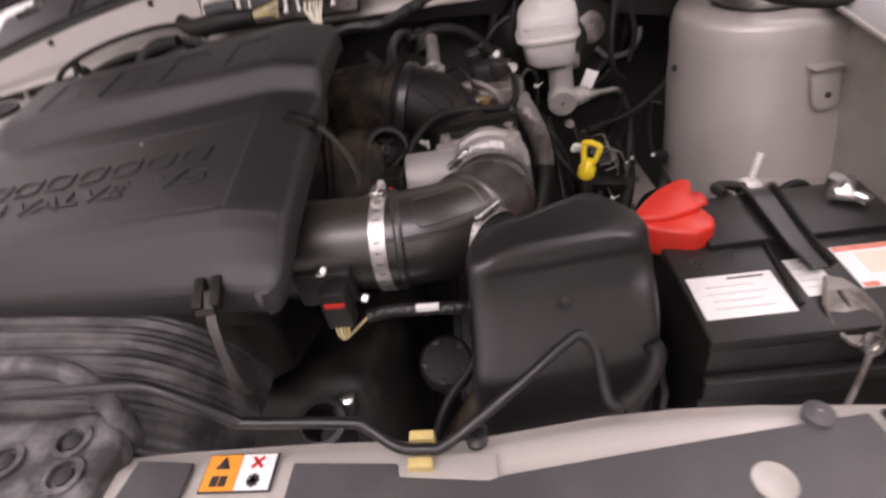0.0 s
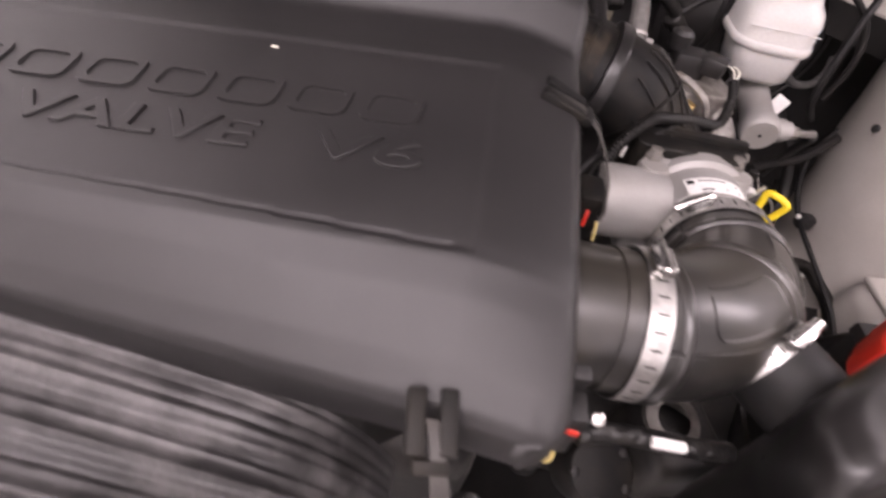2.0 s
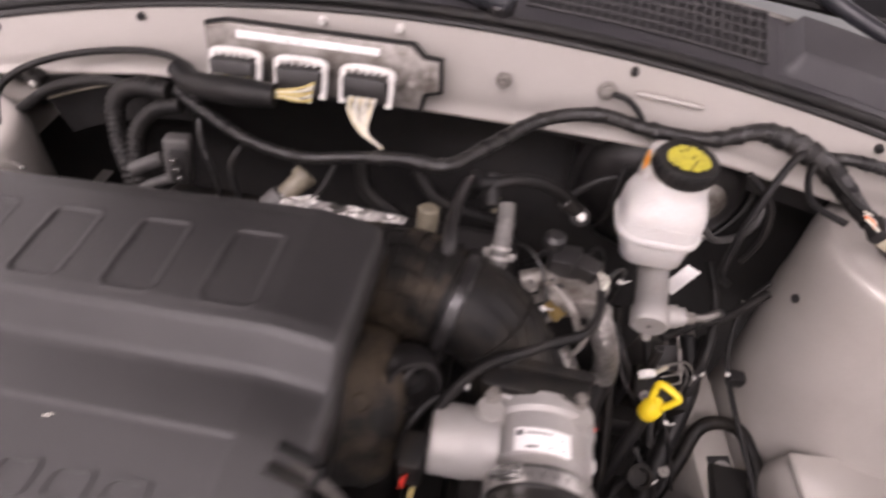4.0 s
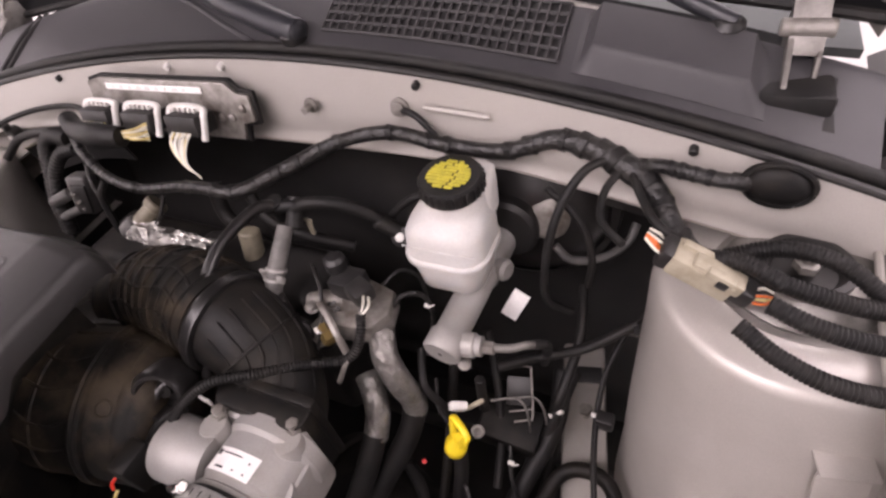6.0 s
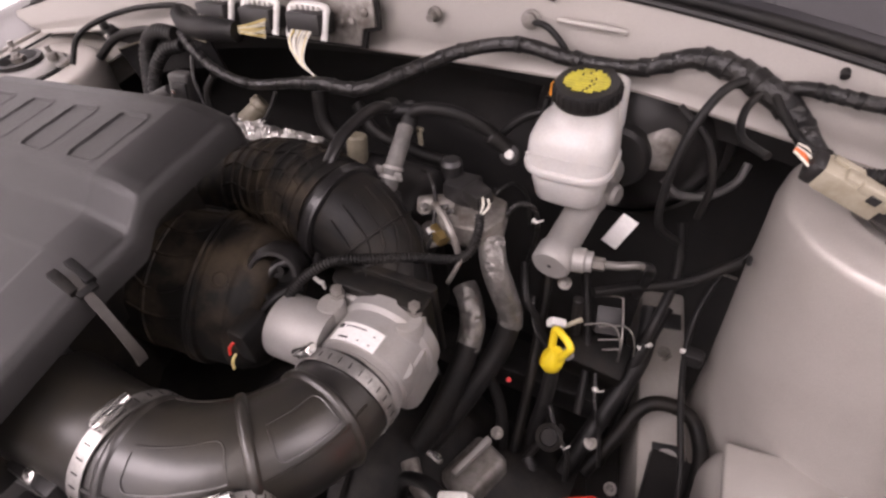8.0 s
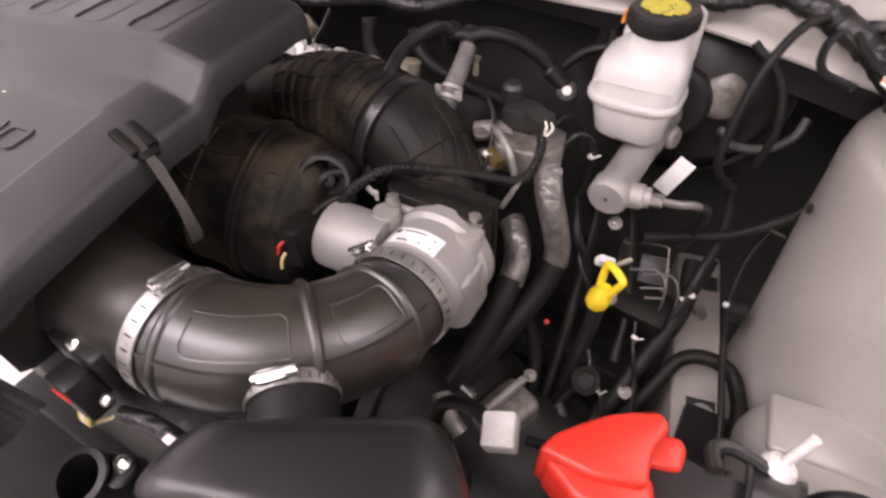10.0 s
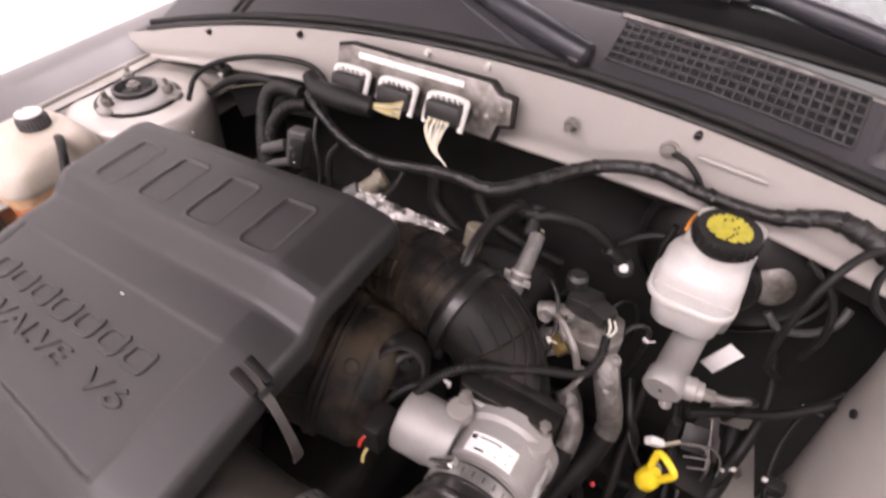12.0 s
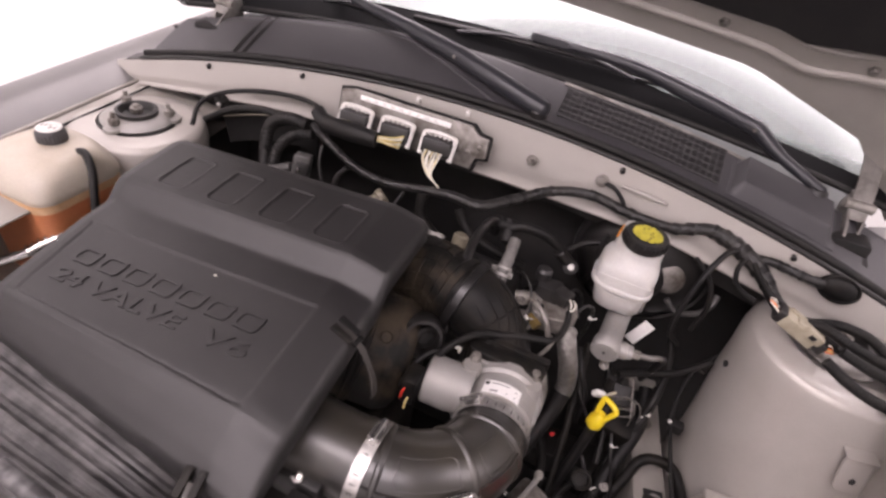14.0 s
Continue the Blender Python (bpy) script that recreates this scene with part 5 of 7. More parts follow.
# ---- dipstick ----
def dipstick():
    t = thing("transmission_dipstick", (0.34, 0.06, 0.55), "yellow plastic dipstick handle in a dark tube", "dipstick")
    m = Matrix.Translation((0.3445, 0.074, 0.765)) @ pose(0, 0, 0, -12, 6, -35)
    bm = merge(tube([(-0.006, 0, 0.008), (-0.011, 0, 0.028), (-0.011, 0, 0.041), (0.011, 0, 0.041), (0.011, 0, 0.028), (0.006, 0, 0.008)], 0.0042, 10, 5), lathe([(0.010, -0.012), (0.0125, -0.008), (0.0125, 0.006), (0.009, 0.011), (0.006, 0.018)], (0, 0, 0), (0, 0, 1), 24))
    part("handle", bm, YELLOW, t, m=m)
    part("guide_tube", tube([(0.345, 0.076, 0.756), (0.343, 0.07, 0.70), (0.335, 0.05, 0.62), (0.33, 0.04, 0.54)], 0.0085, 14), BLACK, t)
    part("white_tie", box(0.336, 0.108, 0.785, 0.020, 0.010, 0.014, 0.003, m=pose(0, 0, 0, 20, 25, 30)), CLIP_WHITE, t, "white plastic tie")
    part("tie_tail", box(0.352, 0.117, 0.782, 0.024, 0.004, 0.005, 0.001, m=pose(0, 0, 0, 0, -30, 30)), BEIGE, t)


dipstick()


# ---- engine computer on the firewall ----
def engine_computer():
    t = thing("engine_computer", (-0.09, 0.27, 0.985), "grey metal engine computer plate with three plugs", "engine computer")
    tilt = pose(0, 0, 0, -14, 0, 2.5)
    base = Matrix.Translation((-0.092, 0.282, 1.015)) @ tilt

    def put(name, bm, mat, parent=t, label=""):
        return part(name, bm, mat, parent, label, m=base)
    put("gasket", prism([(-0.150, -0.034), (-0.150, 0.036), (-0.125, 0.042), (0.095, 0.042), (0.108, 0.030), (0.128, 0.028), (0.130, -0.012), (0.112, -0.016), (0.108, -0.036)], -0.003, 0.003, 0.001, 1, m=pose(0, 0, 0, 90, 0, 0)), RUBBER)
    put("plate", prism([(-0.146, -0.030), (-0.146, 0.032), (-0.122, 0.0385), (0.092, 0.0385), (0.105, 0.026), (0.124, 0.0245), (0.126, -0.008), (0.108, -0.012), (0.104, -0.032)], 0.002, 0.009, 0.002, 2, m=pose(0, 0, 0, 90, 0, 0)), DULL_ALU)
    put("barcode_strip", box(-0.026, -0.0105, 0.028, 0.165, 0.0012, 0.008, 0.0003), WHITE, t, "white printed strip")
    rng = random.Random(3)
    for k in range(9):
        put("print_bar", box(-0.095 + 0.0155 * k, -0.0114, 0.028, rng.uniform(0.004, 0.011), 0.0006, 0.0042, 0), PRINT if k % 3 else CLIP_WHITE)
    for x in (0.062, 0.078, 0.094, 0.113):
        put("rivet", lathe([(0.005, 0), (0.005, 0.003), (0.002, 0.005), (0.0005, 0.005)], (x, -0.009, -0.004 if x < 0.1 else 0.008), (0, -1, 0), 16), DULL_ALU)
    for k in range(3):
        x = -0.099 + 0.0745 * k
        pl = put("plug", box(x, -0.034, -0.004, 0.050, 0.036, 0.026, 0.004), BLACK, t, "black plug with a white locking lever")
        lever = [(x - 0.026, -0.045, -0.022), (x - 0.0265, -0.038, 0.004), (x - 0.022, -0.033, 0.014), (x + 0.022, -0.033, 0.014), (x + 0.0265, -0.038, 0.004), (x + 0.026, -0.045, -0.022)]
        put("locking_lever", tube(lever, 0.0042, 8, 5), CLIP_WHITE, pl)
        for j in range(5):
            put("tooth", box(x - 0.016 + 0.008 * j, -0.035, 0.0125, 0.003, 0.012, 0.005, 0.0006), CLIP_WHITE, pl)
        rng2 = random.Random(20 + k)
        if k == 0:
            put("harness_boot", tube([(x + 0.052, -0.060, -0.020), (x + 0.01, -0.062, -0.020), (x - 0.045, -0.05, -0.022), (x - 0.07, -0.04, -0.01)], [0.013, 0.016, 0.014, 0.012], 16), RUBBER, pl)
        for j in range(13 if k else 7):
            s = j / 12
            if k == 2:
                pts = [(x - 0.017 + 0.03 * s, -0.050, -0.010), (x - 0.014 + 0.024 * s + rng2.uniform(-0.003, 0.003), -0.062, -0.024), (x + 0.000 + 0.008 * s, -0.066, -0.045), (x + 0.024 + 0.002 * s, -0.068, -0.058 - 0.003 * s)]
            elif k == 1:
                pts = [(x + 0.020 * (1 - 0.3 * s), -0.050 - 0.003 * rng2.random(), -0.002 - 0.024 * s), (x + 0.004, -0.058 - 0.006 * rng2.random(), -0.009 - 0.014 * s + rng2.uniform(-0.003, 0.003)), (x - 0.022, -0.058, -0.014 - 0.008 * s)]
            else:
                pts = [(x - 0.018 + 0.006 * j, -0.050, -0.006), (x - 0.016 + 0.006 * j, -0.058, -0.012), (x - 0.014 + 0.005 * j, -0.062, -0.02)]
            put("wire", tube(pts, 0.0011, 5, 4), (WIRE_WHITE, WIRE_YELLOW, WIRE_YELLOW, WIRE_WHITE, BEIGE)[(j + k) % 5] if k == 1 else (WIRE_WHITE, WIRE_WHITE, WIRE_YELLOW, CLIP_WHITE)[j % 4], pl)
    return t


engine_computer()


def firewall_small_parts():
    c = thing("cable_clip", (-0.482, 0.249, 0.945), "black plastic cable clip on the firewall", "cable clip")
    part("clip", merge(rod((-0.482, 0.262, 0.955), (-0.482, 0.244, 0.953), 0.011, 18), box(-0.482, 0.248, 0.966, 0.012, 0.012, 0.014, 0.003)), BLACK, c)
    part("clip_pin", rod((-0.481, 0.245, 0.951), (-0.481, 0.241, 0.950), 0.004, 12), CLIP_WHITE, c)
    m = thing("mat_edge", (-0.37, 0.27, 0.94), "pale frayed edge of the black sound mat", "mat edge")
    part("edge", tube([(-0.475, 0.247, 0.928), (-0.43, 0.262, 0.940), (-0.385, 0.275, 0.949), (-0.34, 0.283, 0.952), (-0.30, 0.286, 0.945)], 0.0016, 6), OLD_BEIGE, m)
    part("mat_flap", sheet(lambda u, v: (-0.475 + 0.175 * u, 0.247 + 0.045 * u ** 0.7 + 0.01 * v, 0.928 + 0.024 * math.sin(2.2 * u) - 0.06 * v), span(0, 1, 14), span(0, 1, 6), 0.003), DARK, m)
    b = thing("booster_band", (0.338, 0.35, 0.87), "black crimped band round the brake booster", "band")
    part("band", lathe([(0.112, -0.066), (0.121, -0.060), (0.123, -0.050), (0.119, -0.045)], (0.338, 0.41, 0.875), (0, 1, -0.08), 56, False), GLOSS, b)
    for pts, r in ((((0.262, 0.262, 0.965), (0.258, 0.255, 0.93), (0.262, 0.262, 0.89), (0.258, 0.29, 0.84)), 0.004), (((0.20, 0.255, 0.90), (0.235, 0.262, 0.935), (0.275, 0.27, 0.945), (0.315, 0.285, 0.935)), 0.005), (((0.395, 0.27, 0.975), (0.43, 0.262, 0.945), (0.445, 0.258, 0.90), (0.442, 0.26, 0.85)), 0.004), (((0.02, 0.23, 0.93), (0.05, 0.22, 0.90), (0.10, 0.225, 0.88), (0.15, 0.24, 0.86)), 0.008), (((-0.05, 0.24, 0.93), (-0.04, 0.225, 0.89), (0.0, 0.22, 0.86), (0.04, 0.23, 0.82)), 0.010)):
        hose("dark_cable", pts, r, RUBBER, "black cable in the shade of the firewall", "cable", "cables before the firewall")


firewall_small_parts()


# ---- harnesses and cables along the firewall ----
FW = "wiring on the firewall"


def harness(pts, r, mat, label, category, group, n=14):
    """A taped trunk with wound bands and small tape ends."""
    t = thing("wiring_harness", pts[0], label, category, group)
    trunk = part("trunk", tube(pts, r, n, 8), mat, t)
    line, rng = smooth_path(pts, 8), random.Random(len(pts))
    i = 3
    while i < len(line) - 3:
        d = (line[i + 1] - line[i - 1]).normalized()
        d = (d + 0.35 * frame_of(d)[0]).normalized()
        q = interp(i / 8, list(enumerate(r))) * rng.uniform(1.02, 1.16)
        w = rng.uniform(0.003, 0.008)
        part("tape_band", lathe([(q * 0.9, -w), (q, -w * 0.85), (q * 1.01, 0), (q, w * 0.85), (q * 0.9, w)], line[i], d, 16, False), mat if rng.random() < 0.6 else RUBBER, trunk)
        i += rng.choice((2, 3, 4, 6, 8))
    return t

harness([(-0.262, 0.225, 0.990), (-0.215, 0.200, 0.985), (-0.155, 0.180, 0.972), (-0.095, 0.176, 0.966), (-0.03, 0.182, 0.975), (0.02, 0.178, 0.985), (0.065, 0.185, 0.982), (0.105, 0.225, 0.988), (0.155, 0.272, 0.999), (0.215, 0.290, 1.006), (0.275, 0.292, 0.997), (0.345, 0.290, 0.998), (0.395, 0.302, 1.010), (0.432, 0.302, 1.004), (0.468, 0.294, 0.991), (0.495, 0.282, 0.976), (0.515, 0.255, 0.963), (0.54, 0.23, 0.952)], [0.006, 0.006, 0.0062, 0.0062, 0.0065, 0.0075, 0.0080, 0.0082, 0.0080, 0.0082, 0.0080, 0.0082, 0.0098, 0.0122, 0.0130, 0.0118, 0.010, 0.0085], TAPE, "thick black taped wiring harness along the firewall", "wiring harness", FW, n=14)
harness([(0.472, 0.300, 0.990), (0.495, 0.293, 0.999), (0.525, 0.285, 1.000), (0.556, 0.284, 0.998), (0.585, 0.292, 0.998)], [0.0065, 0.0068, 0.0068, 0.0070, 0.010], TAPE, "black taped wiring branch into the firewall grommet", "wiring harness", FW, n=14)
hose("cable", [(0.455, 0.300, 1.000), (0.43, 0.272, 0.998), (0.412, 0.245, 0.965), (0.404, 0.228, 0.91), (0.407, 0.222, 0.86), (0.43, 0.235, 0.83)], 0.0045, RUBBER, "black rubber cable arching beside the brake tank", "cable", FW)
hose("cable", [(0.465, 0.295, 0.995), (0.452, 0.265, 0.985), (0.455, 0.235, 0.975), (0.478, 0.207, 0.978)], 0.0038, RUBBER, "short black cable to the beige plug", "cable", FW)
hose("cable", [(0.47, 0.29, 0.995), (0.485, 0.262, 0.985), (0.505, 0.235, 0.978), (0.54, 0.225, 0.968), (0.60, 0.21, 0.955)], 0.004, RUBBER, "thin black cable over the strut tower", "cable", FW)
hose("cable", [(0.395, 0.30, 0.862), (0.416, 0.297, 0.846), (0.45, 0.315, 0.842), (0.472, 0.334, 0.853), (0.478, 0.35, 0.87)], 0.005, HOSE_GREY, "grey curved hose on the bulkhead", "hose", FW)
hose("cable", [(-0.475, 0.168, 0.94), (-0.482, 0.20, 0.968), (-0.460, 0.236, 0.983), (-0.40, 0.262, 0.996), (-0.325, 0.275, 1.003), (-0.275, 0.268, 1.000), (-0.235, 0.245, 0.985)], 0.0042, RUBBER, "black cable arching from the strut tower", "cable", FW)
hose("cable", [(-0.50, 0.225, 0.921), (-0.44, 0.235, 0.958), (-0.375, 0.242, 0.974), (-0.325, 0.235, 0.978), (-0.27, 0.225, 0.985)], 0.0065, RUBBER, "black taped cable below the firewall edge", "cable", FW)
hose("corrugated_hose", [(-0.27, 0.222, 0.988), (-0.315, 0.225, 0.985), (-0.348, 0.222, 0.962), (-0.345, 0.20, 0.925), (-0.325, 0.175, 0.90), (-0.318, 0.16, 0.86)], 0.011, RUBBER, "black corrugated hose bending down behind the cover", "hose", FW, (0.007, 0.0012), 14)
hose("corrugated_hose", [(-0.255, 0.215, 0.978), (-0.290, 0.208, 0.968), (-0.312, 0.192, 0.94), (-0.308, 0.17, 0.905), (-0.305, 0.155, 0.86)], 0.009, RUBBER, "black corrugated hose bending down behind the cover", "hose", FW, (0.007, 0.0012), 14)
hose("cable", [(-0.165, 0.178, 0.965), (-0.178, 0.168, 0.945), (-0.176, 0.16, 0.915), (-0.17, 0.155, 0.89)], 0.0045, RUBBER, "black cable dropping from the harness", "cable", FW)



def earth_lead():
    t = thing("earth_lead", (0.222, 0.312, 1.02), "metal ring terminal with a short black earth lead", "earth lead")
    y = lip_y(0.222) - 0.005
    part("ring", lathe([(0.0105, 0), (0.011, 0.002), (0.011, 0.003), (0.008, 0.0035), (0.008, 0.009), (0.002, 0.010)], (0.222, y, 1.026), (0, -1, 0.1), 18), DULL_ALU, t)
    part("lead", tube([(0.226, y - 0.006, 1.026), (0.244, y - 0.012, 1.025), (0.260, y - 0.016, 1.014), (0.270, y - 0.016, 1.000)], 0.0035, 10), RUBBER, t)
    s = thing("firewall_stud", (0.105, 0.288, 1.02), "threaded steel stud on the painted firewall", "stud")
    part("stud", merge(lathe([(0.009, 0), (0.009, 0.003), (0.0045, 0.004), (0.0045, 0.016)], (0.105, lip_y(0.105) - 0.011, 1.022), (0, -1, 0.05), 18)), DULL_ALU, s)
    g = thing("wiring_grommet", (0.598, 0.33, 0.975), "black oval rubber grommet in the firewall", "grommet")
    gy = lip_y(0.59) - 0.010
    oval = Matrix.Translation((0.589, gy, 0.998)) @ pose(0, 0, 0, 0, 8, 0) @ Matrix.Diagonal((1.10, 1, 0.78, 1))
    part("flange", lathe([(0.0265, 0), (0.0275, 0.003), (0.0265, 0.006), (0.024, 0.0065), (0.022, 0.004)], (0, 0, 0), (0, -1, 0.1), 36, False), DEEP_BLACK, g, m=oval)
    part("dome", lathe([(0.0235, 0), (0.0225, 0.005), (0.017, 0.010), (0.009, 0.012), (0.001, 0.012)], (0, 0, 0), (0, -1, 0.1), 32), DEEP_BLACK, g, m=oval)


earth_lead()


# ---- over the strut tower beside the battery ----
def tower_connector():
    t = thing("wiring_plug", (0.515, 0.185, 0.94), "yellowed beige wiring plug lying on the strut tower", "wiring plug")
    ax = V((0.08, -0.012, -0.028)).normalized()
    m = Matrix.Translation((0.543, 0.208, 0.963)) @ ax.to_track_quat("X", "Z").to_matrix().to_4x4() @ Matrix.Scale(0.87, 4)
    bodyp = part("shell", merge(box(0.0, 0, 0, 0.062, 0.032, 0.024, 0.003), box(0.012, -0.004, 0.008, 0.050, 0.020, 0.016, 0.003)), BEIGE, t, m=m)
    part("latch", merge(box(0.014, -0.012, 0.014, 0.026, 0.010, 0.010, 0.002), box(-0.012, 0.008, 0.013, 0.030, 0.008, 0.006, 0.001)), BEIGE, bodyp, m=m)
    part("latch_gap", box(0.018, -0.0175, 0.010, 0.010, 0.002, 0.008, 0.0005), BLACK, bodyp, m=m)
    part("plug_back", box(-0.036, 0, 0, 0.014, 0.030, 0.024, 0.004), BLACK, t, m=m)
    part("plug_back", box(0.040, 0, 0, 0.020, 0.026, 0.020, 0.004), BLACK, t, m=m)
    cols = (WIRE_WHITE, WIRE_ORANGE, WIRE_ORANGE, WIRE_WHITE, RUBBER, WIRE_WHITE)
    for k in range(6):
        y = -0.011 + 0.0045 * k
        part("wire", tube([(-0.042, y, 0.004 - 0.002 * (k % 3)), (-0.050, y * 0.9, 0.006), (-0.060, y * 0.6 + 0.004, 0.005)], 0.0015, 6), cols[k], t, m=m)
        part("wire", tube([(0.05, y, 0.003), (0.058, y * 1.1 + 0.003, 0.006), (0.066, y * 0.6 + 0.009, 0.002)], 0.0014, 6), (WIRE_ORANGE, WIRE_YELLOW, WIRE_ORANGE, RUBBER, WIRE_WHITE, RUBBER)[k], t, m=m)
    for pts, lab in (([(0.572, 0.158, 0.962), (0.605, 0.142, 0.952), (0.65, 0.135, 0.944), (0.72, 0.15, 0.935)], "black corrugated wiring sleeve"), ([(0.590, 0.176, 0.972), (0.625, 0.165, 0.968), (0.67, 0.168, 0.96), (0.74, 0.19, 0.945)], "black corrugated wiring sleeve"), ([(0.545, 0.218, 0.968), (0.575, 0.212, 0.974), (0.605, 0.200, 0.970), (0.66, 0.20, 0.96), (0.72, 0.22, 0.95)], "black corrugated wiring sleeve"), ([(0.56, 0.235, 0.955), (0.60, 0.245, 0.965), (0.64, 0.235, 0.968), (0.675, 0.215, 0.955)], "black corrugated wiring sleeve")):
        hose("wiring_sleeve", pts, 0.0072, RUBBER, lab + " on the strut tower", "wiring sleeve", "sleeves on the strut tower", (0.0034, 0.0009), 14)


tower_connector()


def tower_details():
    t = thing("tower_bracket", (0.68, 0.10, 0.80), "painted steel bracket tab on the strut tower", "bracket")
    part("tab", prism(rounded(0.040, 0.058, 0.014, 4), 0, 0.003, 0.001, m=Matrix.Translation((0.672, 0.112, 0.835)) @ pose(0, 0, 0, 68, 0, 14)), PAINT, t)
    part("tab_flange", box(0.669, 0.128, 0.862, 0.042, 0.034, 0.003, 0.001, m=pose(0, 0, 0, 0, 0, 12)), PAINT, t)
    part("tab_hole", lathe([(0.0045, 0), (0.0045, 0.0012)], (0.676, 0.1065, 0.826), (0.1, -1, 0.4), 14), INK_GAP, t)
    h = thing("tower_plug_hole", (0.505, 0.20, 0.84), "small dark drain hole in the strut tower", "hole")
    part("hole", lathe([(0.0055, 0), (0.0055, 0.0015), (0.004, 0.002)], (0.5015, 0.218, 0.845), (-0.97, -0.28, 0.15), 14), INK_GAP, h)


tower_details()


def frame_rail():
    t = thing("frame_rail", (0.46, 0.1, 0.5), "dusty silver frame rail beneath the strut tower", "frame rail")
    part("rail", box(0.4735, 0.130, 0.551, 0.057, 0.40, 0.16, 0.006, 2, m=pose(0, 0, 0, 9, 0, 12.8)), PAINT_DUSTY, t)
    part("rail_bolt", merge(lathe([(0.012, 0), (0.012, 0.003), (0.008, 0.003), (0.008, 0.010), (0.001, 0.010)], (0.454, 0.217, 0.643), (0, -0.15, 1), 6)), DULL_ALU, t)
    # rail slots are black blocks, their inner shade given as colour
    part("rail_slot", box(0.444, 0.266, 0.646, 0.044, 0.024, 0.02, 0.002, m=pose(0, 0, 0, 9, 0, 12.8)), INK_GAP, t)
    part("rail_slot", box(0.488, 0.090, 0.620, 0.034, 0.030, 0.012, 0.002, m=pose(0, 0, 0, 9, 0, 12.8)), INK_GAP, t)
    part("apron", prism([(0.520, -0.14), (0.510, 0.10), (0.70, 0.12), (0.70, -0.14)], 0.58, 0.712, 0.030, 5, (0.012, -0.01)), PAINT, t, "painted inner apron below the tower")
    part("apron_step", prism([(0.535, 0.02), (0.530, 0.085), (0.66, 0.10), (0.665, 0.03)], 0.706, 0.7155, 0.0045, 3), PAINT, t)
    part("apron_step", prism([(0.540, -0.10), (0.537, 0.005), (0.66, 0.015), (0.66, -0.10)], 0.706, 0.7145, 0.0042, 3), PAINT, t)
    c = thing("cable_clip", (0.484, 0.18, 0.70), "black plastic clip holding a thin cable", "cable clip")
    part("clip", box(0.484, 0.178, 0.710, 0.022, 0.018, 0.020, 0.004), BLACK, c)
    part("tail", box(0.472, 0.178, 0.716, 0.008, 0.005, 0.005, 0.001), CLIP_WHITE, c)


frame_rail()


def rail_clutter():
    """Clips, brackets and short hoses between the gearbox and the rail."""
    for at, sz, rot in (((0.418, 0.12, 0.655), (0.006, 0.010, 0.006), 20), ((0.424, 0.085, 0.635), (0.005, 0.010, 0.005), -15), ((0.497, 0.122, 0.66), (0.008, 0.005, 0.004), 10)):
        c = thing("hose_tie", at, "small pale plastic tie on a dark hose", "tie", "pale hose ties")
        part("tie", box(*at, *sz, 0.002, m=pose(0, 0, 0, 20, 10, rot)), CLIP_WHITE, c)
    w = thing("rail_washer", (0.458, 0.105, 0.64), "round steel washer on the frame rail", "washer")
    part("washer", lathe([(0.005, 0), (0.013, 0.001), (0.013, 0.003), (0.005, 0.004)], (0.490, 0.084, 0.626), (0, -0.15, 1), 22), ALU, w)
    for k, pts in enumerate((((0.395, 0.17, 0.69), (0.405, 0.14, 0.66), (0.398, 0.10, 0.62), (0.385, 0.06, 0.57)), ((0.42, 0.20, 0.66), (0.428, 0.16, 0.64), (0.425, 0.12, 0.60), (0.42, 0.08, 0.55)), ((0.34, 0.02, 0.62), (0.37, -0.01, 0.60), (0.41, -0.01, 0.59), (0.45, -0.03, 0.58)), ((0.33, -0.06, 0.66), (0.37, -0.05, 0.65), (0.42, -0.06, 0.64), (0.47, -0.08, 0.66)), ((0.39, 0.0, 0.60), (0.42, -0.03, 0.62), (0.44, -0.07, 0.64), (0.45, -0.10, 0.68)))):
        hose("small_hose", pts, (0.0045, 0.006, 0.008, 0.0055, 0.005)[k], RUBBER if k % 2 else TAPE, "small black hose deep beside the frame rail", "hose", "hoses beside the rail")
    m = thing("gearbox_fitting", (0.40, -0.04, 0.62), "dull stained metal fitting on the gearbox", "fitting")
    part("casting", merge(box(0.40, -0.03, 0.60, 0.06, 0.05, 0.04, 0.010, 3, m=pose(0, 0, 0, 0, 12, 25)), lathe([(0.014, 0), (0.016, 0.004), (0.012, 0.016), (0.006, 0.018)], (0.41, -0.035, 0.62), (0.1, -0.3, 1), 18)), DULL_ALU, m)
    for x, y in ((0.385, -0.045), (0.425, -0.02)):
        part("bolt", lathe([(0.007, 0), (0.007, 0.005), (0.004, 0.007), (0.001, 0.007)], (x, y, 0.622), (0, -0.2, 1), 6), CHROME, m)


rail_clutter()
hose("cable", [(0.512, 0.285, 0.80), (0.488, 0.266, 0.765), (0.475, 0.226, 0.736), (0.474, 0.184, 0.714), (0.481, 0.134, 0.700), (0.492, 0.088, 0.685), (0.502, 0.049, 0.670), (0.51, 0.0, 0.64)], 0.0036, RUBBER, "thin black cable clipped beside the strut tower", "cable", "cables by the tower")
hose("cable", [(0.405, 0.04, 0.600), (0.430, 0.085, 0.636), (0.445, 0.116, 0.660), (0.466, 0.128, 0.670), (0.495, 0.126, 0.671), (0.513, 0.109, 0.660), (0.522, 0.068, 0.648), (0.515, -0.02, 0.60)], 0.0090, DEEP_BLACK, "black rubber hose looped over the frame rail", "hose", "cables by the tower")
